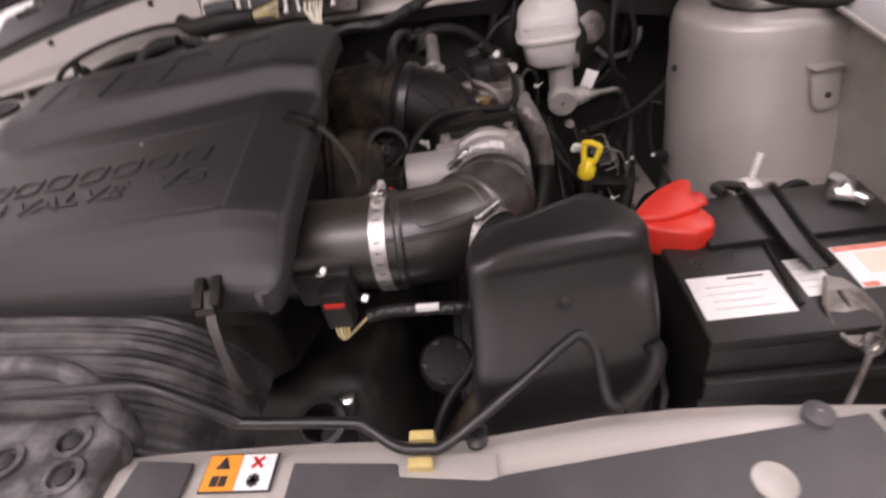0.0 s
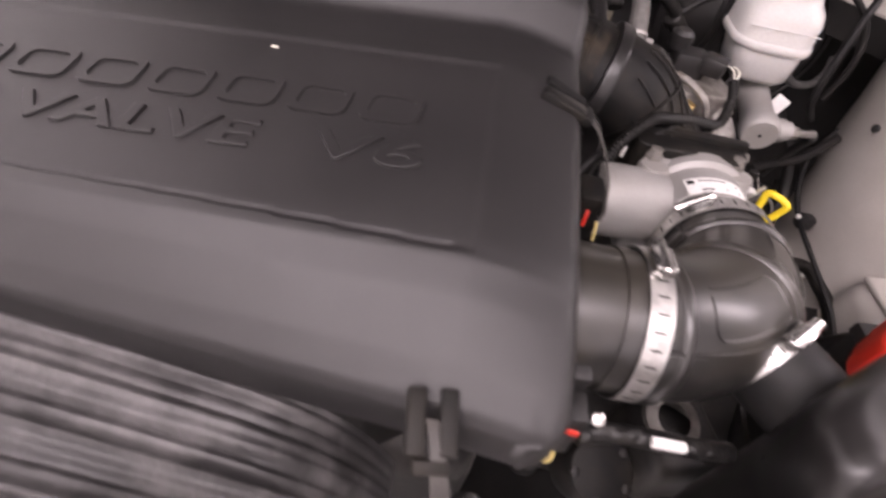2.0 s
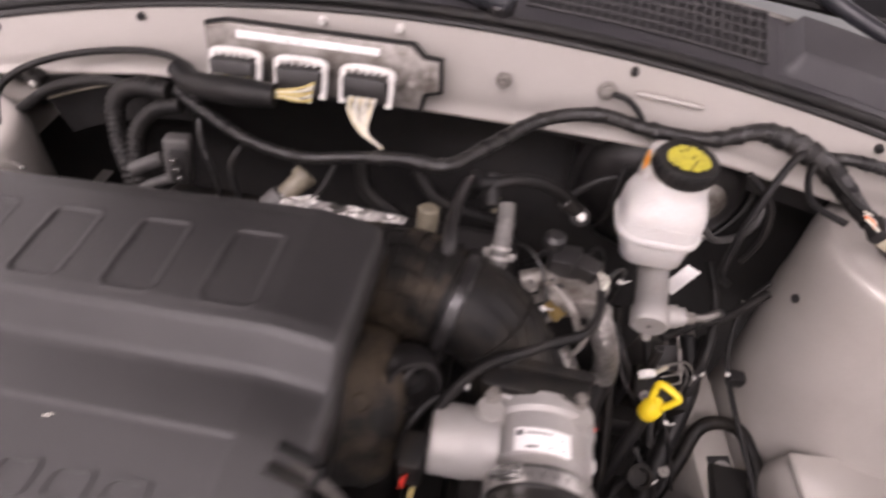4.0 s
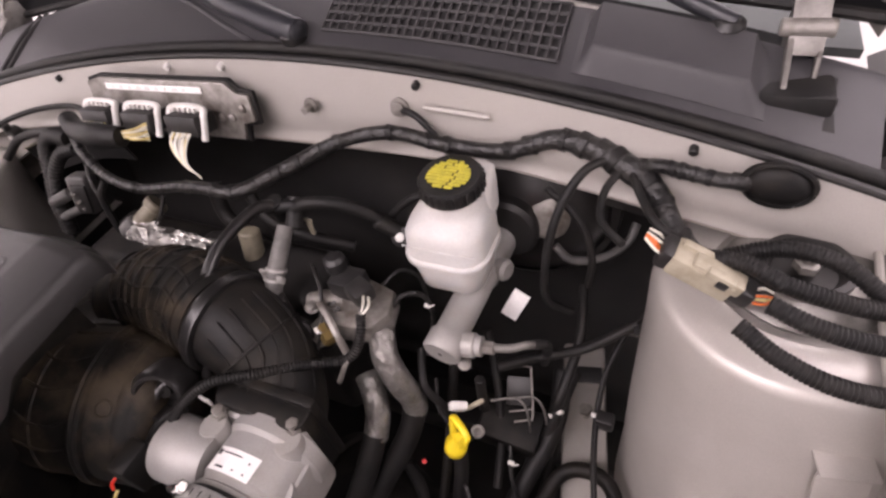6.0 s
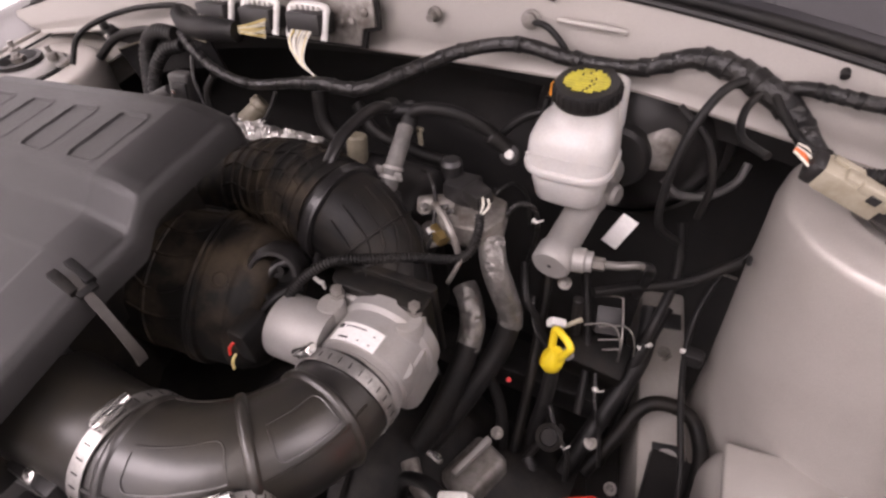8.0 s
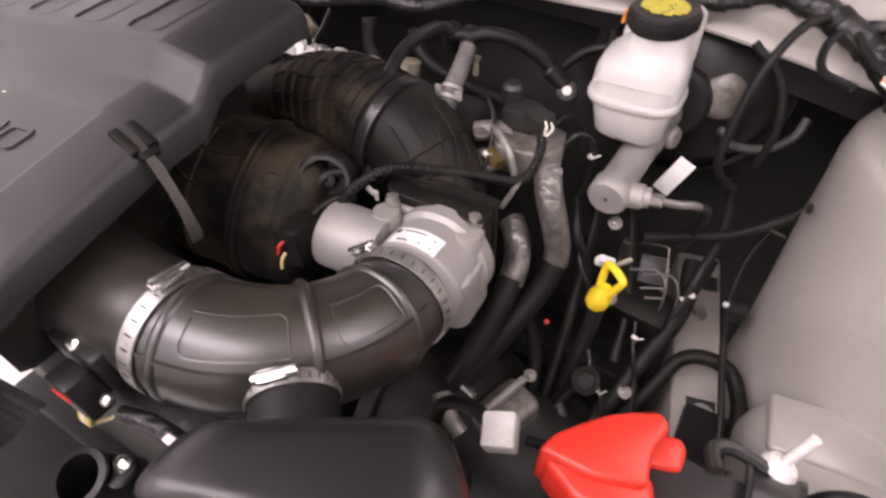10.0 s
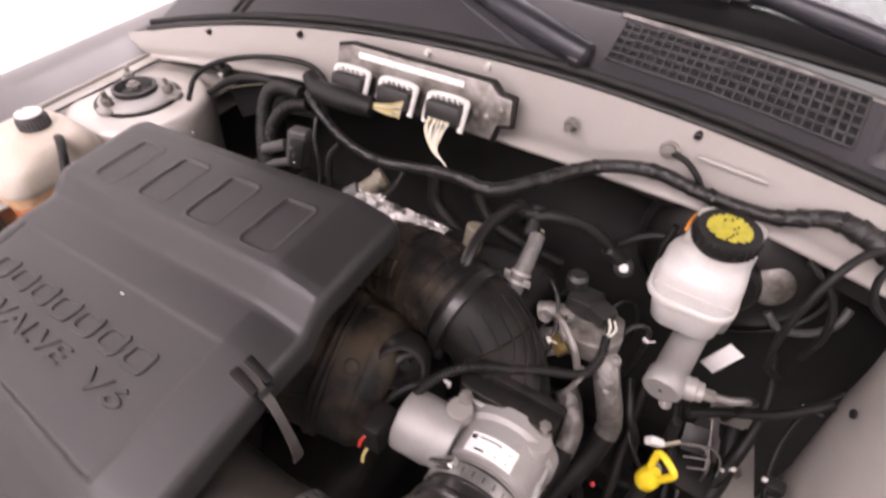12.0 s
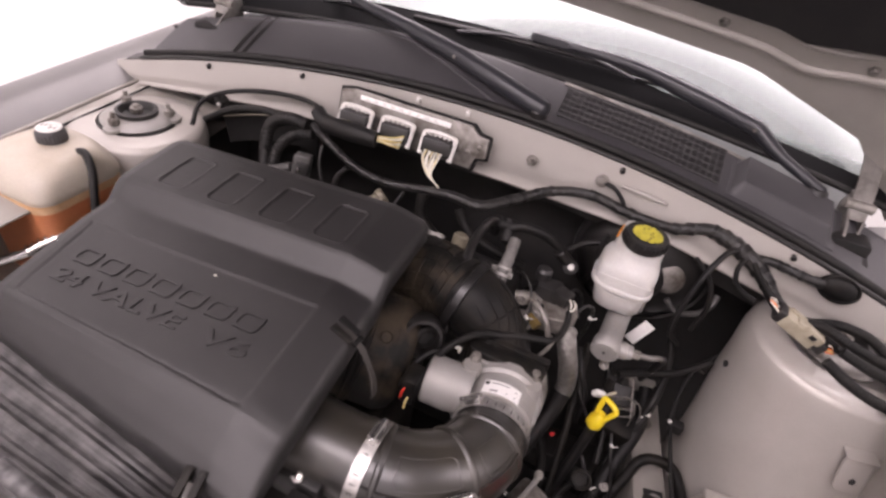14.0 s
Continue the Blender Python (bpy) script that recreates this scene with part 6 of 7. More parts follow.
hose("cable", [(0.44, 0.215, 0.74), (0.428, 0.165, 0.712), (0.405, 0.115, 0.63), (0.381, 0.065, 0.545), (0.36, 0.03, 0.48)], 0.0085, RUBBER, "black rubber hose running down to the gearbox", "hose", "cables by the tower")
hose("cable", [(0.43, 0.30, 0.80), (0.44, 0.24, 0.775), (0.432, 0.18, 0.74), (0.425, 0.165, 0.70)], 0.006, RUBBER, "black cable beside the frame rail", "cable", "cables by the tower")
hose("cable", [(0.36, 0.17, 0.78), (0.40, 0.20, 0.775), (0.45, 0.225, 0.78), (0.50, 0.26, 0.80)], 0.006, RUBBER, "black cable beneath the brake pipe", "cable", "cables by the tower")
tagged(part("cable_end", rod((0.425, 0.162, 0.712), (0.434, 0.172, 0.722), 0.006), CLIP_WHITE), "small white sleeve on a hose end", "sleeve")
for k, (x, y, z) in enumerate(((0.36, 0.14, 0.755), (0.375, 0.155, 0.74))):
    tagged(part("brake_line", tube([(x, y, z), (x + 0.03, y + 0.01, z + 0.002), (x + 0.045, y + 0.0, z - 0.02), (x + 0.045, y - 0.005, z - 0.10)], 0.0014, 8), MOUNT), "thin metal brake line above the gearbox", "brake line", "brake lines")
low_bracket = thing("shift_bracket", (0.37, 0.13, 0.70), "black steel bracket under the brake cylinder", "bracket")
part("plate", box(0.378, 0.145, 0.690, 0.075, 0.05, 0.05, 0.006, 2, m=pose(0, 0, 0, 12, 8, 0)), DEEP_BLACK, low_bracket)
part("post", rod((0.352, 0.135, 0.74), (0.350, 0.142, 0.795), 0.006), ENGINE, low_bracket)
hose("cable", [(0.285, 0.14, 0.83), (0.300, 0.108, 0.81), (0.318, 0.108, 0.77), (0.325, 0.11, 0.70)], 0.0045, RUBBER, "thin black cable under the master cylinder", "cable")


# ---- valve, hoses and cables over the engine ----
def egr_valve():
    t = thing("vacuum_valve", (0.215, 0.14, 0.86), "dull aluminium valve with a black sensor on top", "valve")
    part("casting", prism([(0.188, 0.118), (0.205, 0.105), (0.25, 0.112), (0.262, 0.135), (0.255, 0.165), (0.215, 0.175), (0.188, 0.155)], 0.862, 0.892, 0.003, 2), DULL_ALU, t)
    part("flange", prism([(0.170, 0.100), (0.196, 0.086), (0.214, 0.104), (0.200, 0.128), (0.176, 0.122)], 0.868, 0.874, 0.001, 1), DULL_ALU, t)
    part("flange_hole", lathe([(0.007, 0), (0.007, 0.0012), (0.001, 0.0012)], (0.192, 0.106, 0.8738), (0, 0, 1), 18), INK_GAP, t)
    part("hook", tube([(0.236, 0.092, 0.872), (0.240, 0.080, 0.880), (0.236, 0.070, 0.868), (0.228, 0.066, 0.850)], 0.0028, 8), DULL_ALU, t)
    part("inlet_pipe", tube([(0.165, 0.13, 0.885), (0.185, 0.135, 0.89), (0.20, 0.14, 0.885)], 0.011, 16), DULL_ALU, t)
    part("sensor", merge(box(0.208, 0.152, 0.905, 0.036, 0.030, 0.026, 0.004), lathe([(0.011, 0), (0.012, 0.004), (0.012, 0.016), (0.008, 0.020), (0.0005, 0.020)], (0.192, 0.160, 0.915), (0, 0, 1), 20)), BLACK, t, "dusty dark grey sensor")
    part("sensor_plug", box(0.231, 0.140, 0.912, 0.026, 0.024, 0.020, 0.004, m=pose(0, 0, 0, 0, 0, -25)), BLACK, t)
    for x, y in ((0.196, 0.128), (0.206, 0.122)):
        part("screw", lathe([(0.0045, 0), (0.0045, 0.004), (0.0005, 0.005)], (x, y, 0.892), (0, 0, 1), 10), CHROME, t)
    part("brass_union", lathe([(0.008, 0), (0.008, 0.01), (0.006, 0.012), (0.006, 0.022)], (0.212, 0.092, 0.880), (-0.7, 0.5, 0.2), 6), material("tarnished_brass", (0.42, 0.30, 0.12), 0.35, 0.85, 400, 0.3, 0.6, (0.2, 0.13, 0.05), 50), t)
    part("bracket", tube([(0.232, 0.088, 0.872), (0.222, 0.095, 0.892), (0.205, 0.108, 0.902), (0.19, 0.118, 0.905)], 0.004, 8), DULL_ALU, t)
    for k in range(4):
        part("wire", tube([(0.238 + 0.003 * k, 0.132, 0.918), (0.243 + 0.003 * k, 0.122, 0.917), (0.246, 0.112, 0.910)], 0.0014, 6), WIRE_WHITE if k % 2 else RUBBER, t)


egr_valve()
OVER = "hoses over the engine"
hose("corrugated_cable", [(0.246, 0.114, 0.912), (0.249, 0.102, 0.900), (0.246, 0.088, 0.884), (0.235, 0.076, 0.879), (0.205, 0.052, 0.892), (0.175, 0.025, 0.905), (0.144, 0.002, 0.912), (0.122, -0.018, 0.902), (0.108, -0.035, 0.885), (0.100, -0.055, 0.862)], 0.0048, RUBBER, "black corrugated cable arching over the manifold neck", "cable", OVER, (0.0035, 0.0012), 12)
hose("vacuum_hose", [(0.205, 0.240, 0.918), (0.192, 0.236, 0.930), (0.165, 0.225, 0.948), (0.135, 0.212, 0.955), (0.115, 0.205, 0.948)], 0.0078, RUBBER, "black rubber vacuum hose to the brake booster", "hose", OVER)
tagged(part("check_valve", merge(rod((0.200, 0.238, 0.918), (0.226, 0.248, 0.893), 0.010, 20), lathe([(0.0115, 0), (0.0125, 0.003), (0.0125, 0.010), (0.009, 0.012), (0.0005, 0.012)], (0.2255, 0.246, 0.890), (0.1, -0.75, 0.6), 24)), BLACK), "black vacuum check valve near the brake booster", "check valve")
tagged(part("valve_cap", lathe([(0.0055, 0), (0.0055, 0.002), (0.0005, 0.003)], (0.2268, 0.2368, 0.8974), (0.1, -0.75, 0.6), 18), CLIP_WHITE), "small white plastic cap on the check valve", "cap")
hose("vacuum_hose", [(0.098, 0.205, 0.95), (0.088, 0.180, 0.965), (0.083, 0.13, 0.965), (0.085, 0.095, 0.955), (0.088, 0.065, 0.935), (0.092, 0.04, 0.905), (0.095, 0.02, 0.87)], 0.0068, GLOSS, "shiny black hose lying across the manifold", "hose", OVER)
tagged(part("hose_joint", merge(rod((0.092, 0.208, 0.93), (0.095, 0.200, 0.962), 0.010, 16), rod((0.088, 0.198, 0.952), (0.125, 0.212, 0.95), 0.0085, 16), rod((0.112, 0.218, 0.955), (0.118, 0.19, 0.93), 0.010, 16)), RUBBER), "black rubber hose junction", "hose junction")


def breather_hose():
    t = thing("breather_hose", (0.135, 0.12, 0.87), "worn grey breather hose with a pale spring clamp", "hose", OVER)
    part("hose", tube([(0.134, 0.168, 0.958), (0.136, 0.152, 0.948), (0.136, 0.130, 0.930), (0.136, 0.112, 0.912)], [0.0088, 0.0092, 0.0098, 0.0098], 18), material("dusty_grey_hose", (0.075, 0.072, 0.068), 0.55, 0, 300, 0.4, 0.7, (0.17, 0.16, 0.15), 45), t)
    for z, y in ((0.930, 0.130), (0.923, 0.122)):
        part("spring_clamp", lathe([(0.0098, -0.002), (0.0116, -0.0016), (0.0116, 0.0016), (0.0098, 0.002)], (0.136, y, z), (0, 0.65, 0.75), 24, False), ALU, t)
    part("clamp_ear", merge(box(0.122, 0.124, 0.926, 0.008, 0.004, 0.014, 0.001), box(0.148, 0.120, 0.928, 0.008, 0.004, 0.010, 0.001)), ALU, t)
    part("nozzle", prism(rounded(0.026, 0.030, 0.008, 4, 0.142, 0.100), 0.872, 0.914, 0.005, 3), BLACK, t)
    part("foot", box(0.15, 0.085, 0.875, 0.03, 0.03, 0.02, 0.004), BLACK, t)


breather_hose()


hose("heater_hose", [(0.424, 0.222, 0.722), (0.429, 0.163, 0.695), (0.406, 0.092, 0.650), (0.382, 0.022, 0.600), (0.365, -0.03, 0.56)], 0.0115, RUBBER, "thick black rubber hose down beside the gearbox", "hose", OVER, None, 18)
hose("pipe", [(0.300, 0.19, 0.80), (0.306, 0.16, 0.765), (0.312, 0.12, 0.72), (0.318, 0.07, 0.67), (0.322, 0.02, 0.62)], 0.0062, DEEP_BLACK, "dull black pipe below the brake cylinder", "pipe", OVER)
hose("pipe", [(0.335, 0.21, 0.79), (0.352, 0.18, 0.75), (0.372, 0.13, 0.70), (0.380, 0.08, 0.66)], 0.0052, RUBBER, "thin black pipe below the brake cylinder", "pipe", OVER)
hose("earth_strap", [(0.170, 0.18, 0.86), (0.178, 0.165, 0.885), (0.190, 0.17, 0.90), (0.196, 0.185, 0.88), (0.19, 0.20, 0.84)], 0.0034, RUBBER, "thin black wire looped behind the valve", "wire", OVER)
hose("earth_strap", [(0.150, 0.10, 0.865), (0.162, 0.095, 0.882), (0.176, 0.10, 0.885), (0.186, 0.09, 0.868), (0.192, 0.07, 0.845)], 0.0030, TAPE, "thin taped wire before the valve", "wire", OVER)


def wire_bracket():
    t = thing("wire_bracket", (0.39, 0.165, 0.72), "thin bent steel wire bracket beside the dipstick", "bracket")
    part("loop", tube([(0.360, 0.185, 0.759), (0.388, 0.195, 0.756), (0.394, 0.188, 0.750), (0.405, 0.152, 0.722), (0.400, 0.146, 0.720), (0.386, 0.139, 0.720)], 0.0013, 8, 6), DULL_ALU, t)
    part("cross_wire", rod((0.378, 0.148, 0.724), (0.404, 0.158, 0.727), 0.0011, 8), DULL_ALU, t)
    part("plate", box(0.383, 0.172, 0.735, 0.030, 0.034, 0.003, 0.001, m=pose(0, 0, 0, 40, 0, 12)), BLACK, t)


wire_bracket()


def coolant_hose(pts_up, pts_low, r):
    t = thing("coolant_hose", pts_low[-1], "dull grey wrapped coolant pipe beside the throttle body", "hose", OVER)
    part("foil_wrap", tube(pts_up, r, 24, 8), material("dull_foil_wrap", (0.26, 0.25, 0.235), 0.38, 0.6, 75, 1.0, 0.8, (0.09, 0.08, 0.07), 40, relief=0.006), t, "crinkled grey foil wrap")
    part("rubber_hose", tube(pts_low, r * 0.95, 18, 8), RUBBER, t)
    return t


coolant_hose([(0.252, 0.125, 0.868), (0.264, 0.105, 0.852), (0.276, 0.098, 0.825), (0.284, 0.100, 0.79), (0.285, 0.098, 0.768)], [(0.285, 0.098, 0.772), (0.279, 0.075, 0.74), (0.26, 0.03, 0.70), (0.238, -0.01, 0.66), (0.216, -0.045, 0.63), (0.19, -0.055, 0.62)], 0.0145)
coolant_hose([(0.225, 0.105, 0.80), (0.238, 0.092, 0.792), (0.248, 0.075, 0.775), (0.25, 0.055, 0.755)], [(0.25, 0.058, 0.76), (0.248, 0.03, 0.735), (0.24, -0.005, 0.70), (0.225, -0.035, 0.66)], 0.0145)
hose("cable", [(0.275, 0.06, 0.70), (0.295, 0.045, 0.66), (0.305, 0.02, 0.62), (0.315, -0.01, 0.56)], 0.0075, RUBBER, "black rubber hose beside the dipstick", "hose", OVER)
hose("cable", [(0.37, 0.05, 0.67), (0.345, 0.03, 0.63), (0.33, 0.0, 0.60)], 0.005, RUBBER, "thin black cable over the gearbox", "cable", OVER)


def clutter():
    t = thing("hose_fitting", (0.25, -0.04, 0.64), "dull metal hose clamp and pipe near the gearbox", "hose fitting")
    part("pipe", tube([(0.225, -0.06, 0.665), (0.24, -0.075, 0.66), (0.262, -0.085, 0.65)], 0.011, 16), DULL_ALU, t)
    part("clamp_lug", merge(box(0.25, -0.045, 0.672, 0.016, 0.008, 0.010, 0.002), rod((0.243, -0.045, 0.676), (0.262, -0.05, 0.678), 0.004, 10)), CHROME, t)
    s = thing("gear_selector", (0.30, -0.03, 0.60), "dull cast selector housing on the gearbox", "selector")
    part("casting", box(0.292, -0.03, 0.625, 0.05, 0.07, 0.06, 0.01, 3, m=pose(0, 0, 0, 0, 0, -20)), DULL_ALU, s)
    part("arm", box(0.288, -0.025, 0.665, 0.008, 0.06, 0.012, 0.002, m=pose(0, 0, 0, 0, 0, -20)), ALU, s)
    p = thing("plug_white", (0.315, -0.12, 0.70), "small white wiring plug behind the battery", "wiring plug")
    part("shell", box(0.318, -0.112, 0.762, 0.030, 0.032, 0.022, 0.003, m=pose(0, 0, 0, 10, -15, 18)), CLIP_WHITE, p)
    part("lead", tube([(0.308, -0.108, 0.760), (0.28, -0.098, 0.750), (0.25, -0.096, 0.725), (0.24, -0.10, 0.68)], 0.007, 12), RUBBER, p)
    g = thing("gearbox_bracket", (0.24, -0.16, 0.62), "gearbox mount coloured near black for the bay's shade", "mount")
    part("mount", box(0.255, -0.165, 0.64, 0.10, 0.09, 0.07, 0.015, 3, m=pose(0, 0, 0, 0, 8, 15)), ENGINE, g)
    part("ring", lathe([(0.018, 0), (0.030, 0.002), (0.030, 0.012), (0.018, 0.014)], (0.245, -0.155, 0.672), (0.1, -0.2, 1), 28, False), MOUNT, g)
    r = thing("red_marker", (0.295, 0.067, 0.70), "tiny red plastic plug deep in the bay", "plug")
    part("plug", rod((0.295, 0.067, 0.698), (0.297, 0.065, 0.703), 0.0030), INK_RED, r)
    f = thing("oil_dip_cap", (0.355, 0.02, 0.66), "black ring-shaped cap on the gearbox", "cap")
    part("cap", lathe([(0.014, 0), (0.016, 0.003), (0.016, 0.01), (0.011, 0.012), (0.010, 0.006)], (0.36, 0.035, 0.665), (0.1, -0.5, 1), 24), DEEP_BLACK, f)
    # behind the cover
    b = thing("ignition_module", (-0.285, 0.19, 0.88), "grey plastic module standing behind the engine cover", "module")
    part("case", box(-0.262, 0.19, 0.918, 0.030, 0.028, 0.058, 0.005, 3, m=pose(0, 0, 0, -15, 8, 20)), HOSE_GREY, b)
    part("case_face", box(-0.254, 0.176, 0.918, 0.022, 0.006, 0.044, 0.003, m=pose(0, 0, 0, -15, 8, 20)), BLACK, b)
    for z in (0.905, 0.918, 0.931):
        part("stud", rod((-0.254, 0.174, z), (-0.254, 0.168, z), 0.003, 8), CHROME, b)
    part("nozzle", rod((-0.275, 0.178, 0.925), (-0.312, 0.165, 0.910), 0.0085), HOSE_GREY, b)
    part("nozzle", rod((-0.268, 0.176, 0.90), (-0.305, 0.16, 0.888), 0.0065), HOSE_GREY, b)
    c = thing("beige_plug", (-0.11, 0.17, 0.90), "dusty beige plug behind the engine cover", "wiring plug")
    part("shell", merge(rod((-0.118, 0.160, 0.916), (-0.102, 0.180, 0.930), 0.012, 18), rod((-0.104, 0.177, 0.929), (-0.097, 0.186, 0.935), 0.0145, 18)), OLD_BEIGE, c)
    part("collar", rod((-0.132, 0.146, 0.906), (-0.118, 0.160, 0.917), 0.016, 18), HOSE_GREY, c)
    e = thing("heat_shield", (-0.06, 0.16, 0.87), "crumpled bright foil heat shield behind the engine cover", "heat shield")
    part("foil", sheet(lambda u, v: (-0.12 + 0.15 * u, 0.134 + 0.032 * v - 0.012 * u, 0.914 + 0.010 * u + 0.010 * math.sin(math.pi * v) + 0.006 * noise.noise((u * 9, v * 4, 1)) + 0.003 * noise.noise((u * 30, v * 12, 2))), span(0, 1, 70), span(0, 1, 20), 0.001), FOIL, e, smooth=25)
    k = thing("brown_plug", (0.045, 0.18, 0.87), "dusty brown plug behind the manifold", "wiring plug")
    part("shell", merge(rod((0.046, 0.172, 0.872), (0.048, 0.184, 0.918), 0.013, 18), rod((0.046, 0.174, 0.88), (0.046, 0.172, 0.870), 0.016, 18)), OLD_BEIGE, k)
    w = thing("hanging_clip", (0.122, 0.212, 0.90), "pale plastic clip hanging on the bulkhead", "clip")
    part("clip", merge(box(0.121, 0.212, 0.912, 0.007, 0.004, 0.020, 0.002), box(0.121, 0.212, 0.925, 0.012, 0.003, 0.005, 0.001)), BEIGE, w)
    n = thing("tower_stud", (-0.455, 0.15, 0.90), "thin steel stud on the strut tower", "stud")
    part("stud", rod((-0.472, 0.152, 0.902), (-0.418, 0.126, 0.920), 0.0026, 10), CHROME, n)
    n2 = thing("tower_stud", (0.495, 0.27, 0.76), "thin steel stud on the strut tower", "stud")
    part("stud", rod((0.505, 0.272, 0.762), (0.476, 0.262, 0.775), 0.0026, 10), CHROME, n2)
    return t


clutter()


# ---- small wires and fittings in the shade ----
def loose_wires():
    """Thin wires, ties and fittings scattered between the manifold and the tower."""
    runs = (
        ([(0.150, 0.165, 0.905), (0.168, 0.150, 0.915), (0.186, 0.128, 0.905), (0.196, 0.095, 0.880), (0.190, 0.070, 0.850)], 0.0022),
        ([(0.256, 0.150, 0.880), (0.268, 0.160, 0.895), (0.282, 0.175, 0.880), (0.284, 0.180, 0.840), (0.276, 0.170, 0.790)], 0.0028),
        ([(0.232, 0.170, 0.885), (0.246, 0.195, 0.890), (0.262, 0.205, 0.870), (0.268, 0.200, 0.830)], 0.0020),
        ([(0.300, 0.130, 0.790), (0.312, 0.105, 0.770), (0.330, 0.098, 0.745), (0.345, 0.105, 0.715)], 0.0024),
        ([(0.386, 0.120, 0.700), (0.396, 0.090, 0.680), (0.410, 0.070, 0.650), (0.420, 0.045, 0.620)], 0.0024),
        ([(0.350, 0.060, 0.690), (0.366, 0.040, 0.672), (0.384, 0.030, 0.650), (0.390, 0.010, 0.625)], 0.0030),
        ([(0.120, 0.110, 0.895), (0.128, 0.090, 0.905), (0.146, 0.078, 0.900), (0.160, 0.070, 0.880)], 0.0026),
        ([(-0.230, 0.205, 0.972), (-0.226, 0.190, 0.945), (-0.214, 0.180, 0.915), (-0.210, 0.172, 0.880)], 0.0030),
        ([(-0.060, 0.178, 0.960), (-0.072, 0.165, 0.935), (-0.088, 0.158, 0.918), (-0.110, 0.152, 0.900)], 0.0026),
    )
    for pts, r in runs:
        hose("loose_wire", pts, r, TAPE, "thin black wire loose among the engine fittings", "wire", "loose wires in the bay")
    for x, y, z, dx, dy, dz in ((0.176, 0.118, 0.893, 0.3, -0.2, 1), (0.262, 0.120, 0.872, 0.5, -0.4, 1), (0.330, 0.150, 0.805, 0.2, -0.6, 1), (0.404, 0.060, 0.640, 0.1, -0.4, 1), (0.440, 0.030, 0.610, -0.2, -0.3, 1), (0.352, 0.110, 0.730, 0.2, -0.5, 1), (0.300, 0.020, 0.650, 0, -0.3, 1)):
        b = thing("fitting_bolt", (x, y, z), "small dull steel bolt head with a washer", "bolt", "bolts among the fittings")
        part("washer", lathe([(0.0030, 0), (0.0078, 0.0006), (0.0078, 0.0016), (0.0030, 0.0020)], (x, y, z), (dx, dy, dz), 18, False), DULL_ALU, b)
        part("head", lathe([(0.0048, 0.001), (0.0048, 0.0058), (0.0036, 0.0066), (0.0005, 0.0066)], (x, y, z), (dx, dy, dz), 6), MOUNT, b)
    for x, y, z, rz in ((0.283, 0.176, 0.862, 20), (0.192, 0.098, 0.884, -30), (0.392, 0.102, 0.690, 10), (0.376, 0.034, 0.660, 40), (-0.086, 0.160, 0.922, 15)):
        k = thing("wire_tie", (x, y, z), "pale plastic tie round a thin wire", "tie", "ties on loose wires")
        part("band", box(x, y, z, 0.0075, 0.0050, 0.0050, 0.0012, m=pose(0, 0, 0, 15, 25, rz)), CLIP_WHITE, k)
        part("tail", box(x + 0.006, y - 0.002, z + 0.003, 0.010, 0.0018, 0.0010, 0.0003, m=pose(0, 0, 0, 10, -30, rz)), CLIP_WHITE, k)


loose_wires()


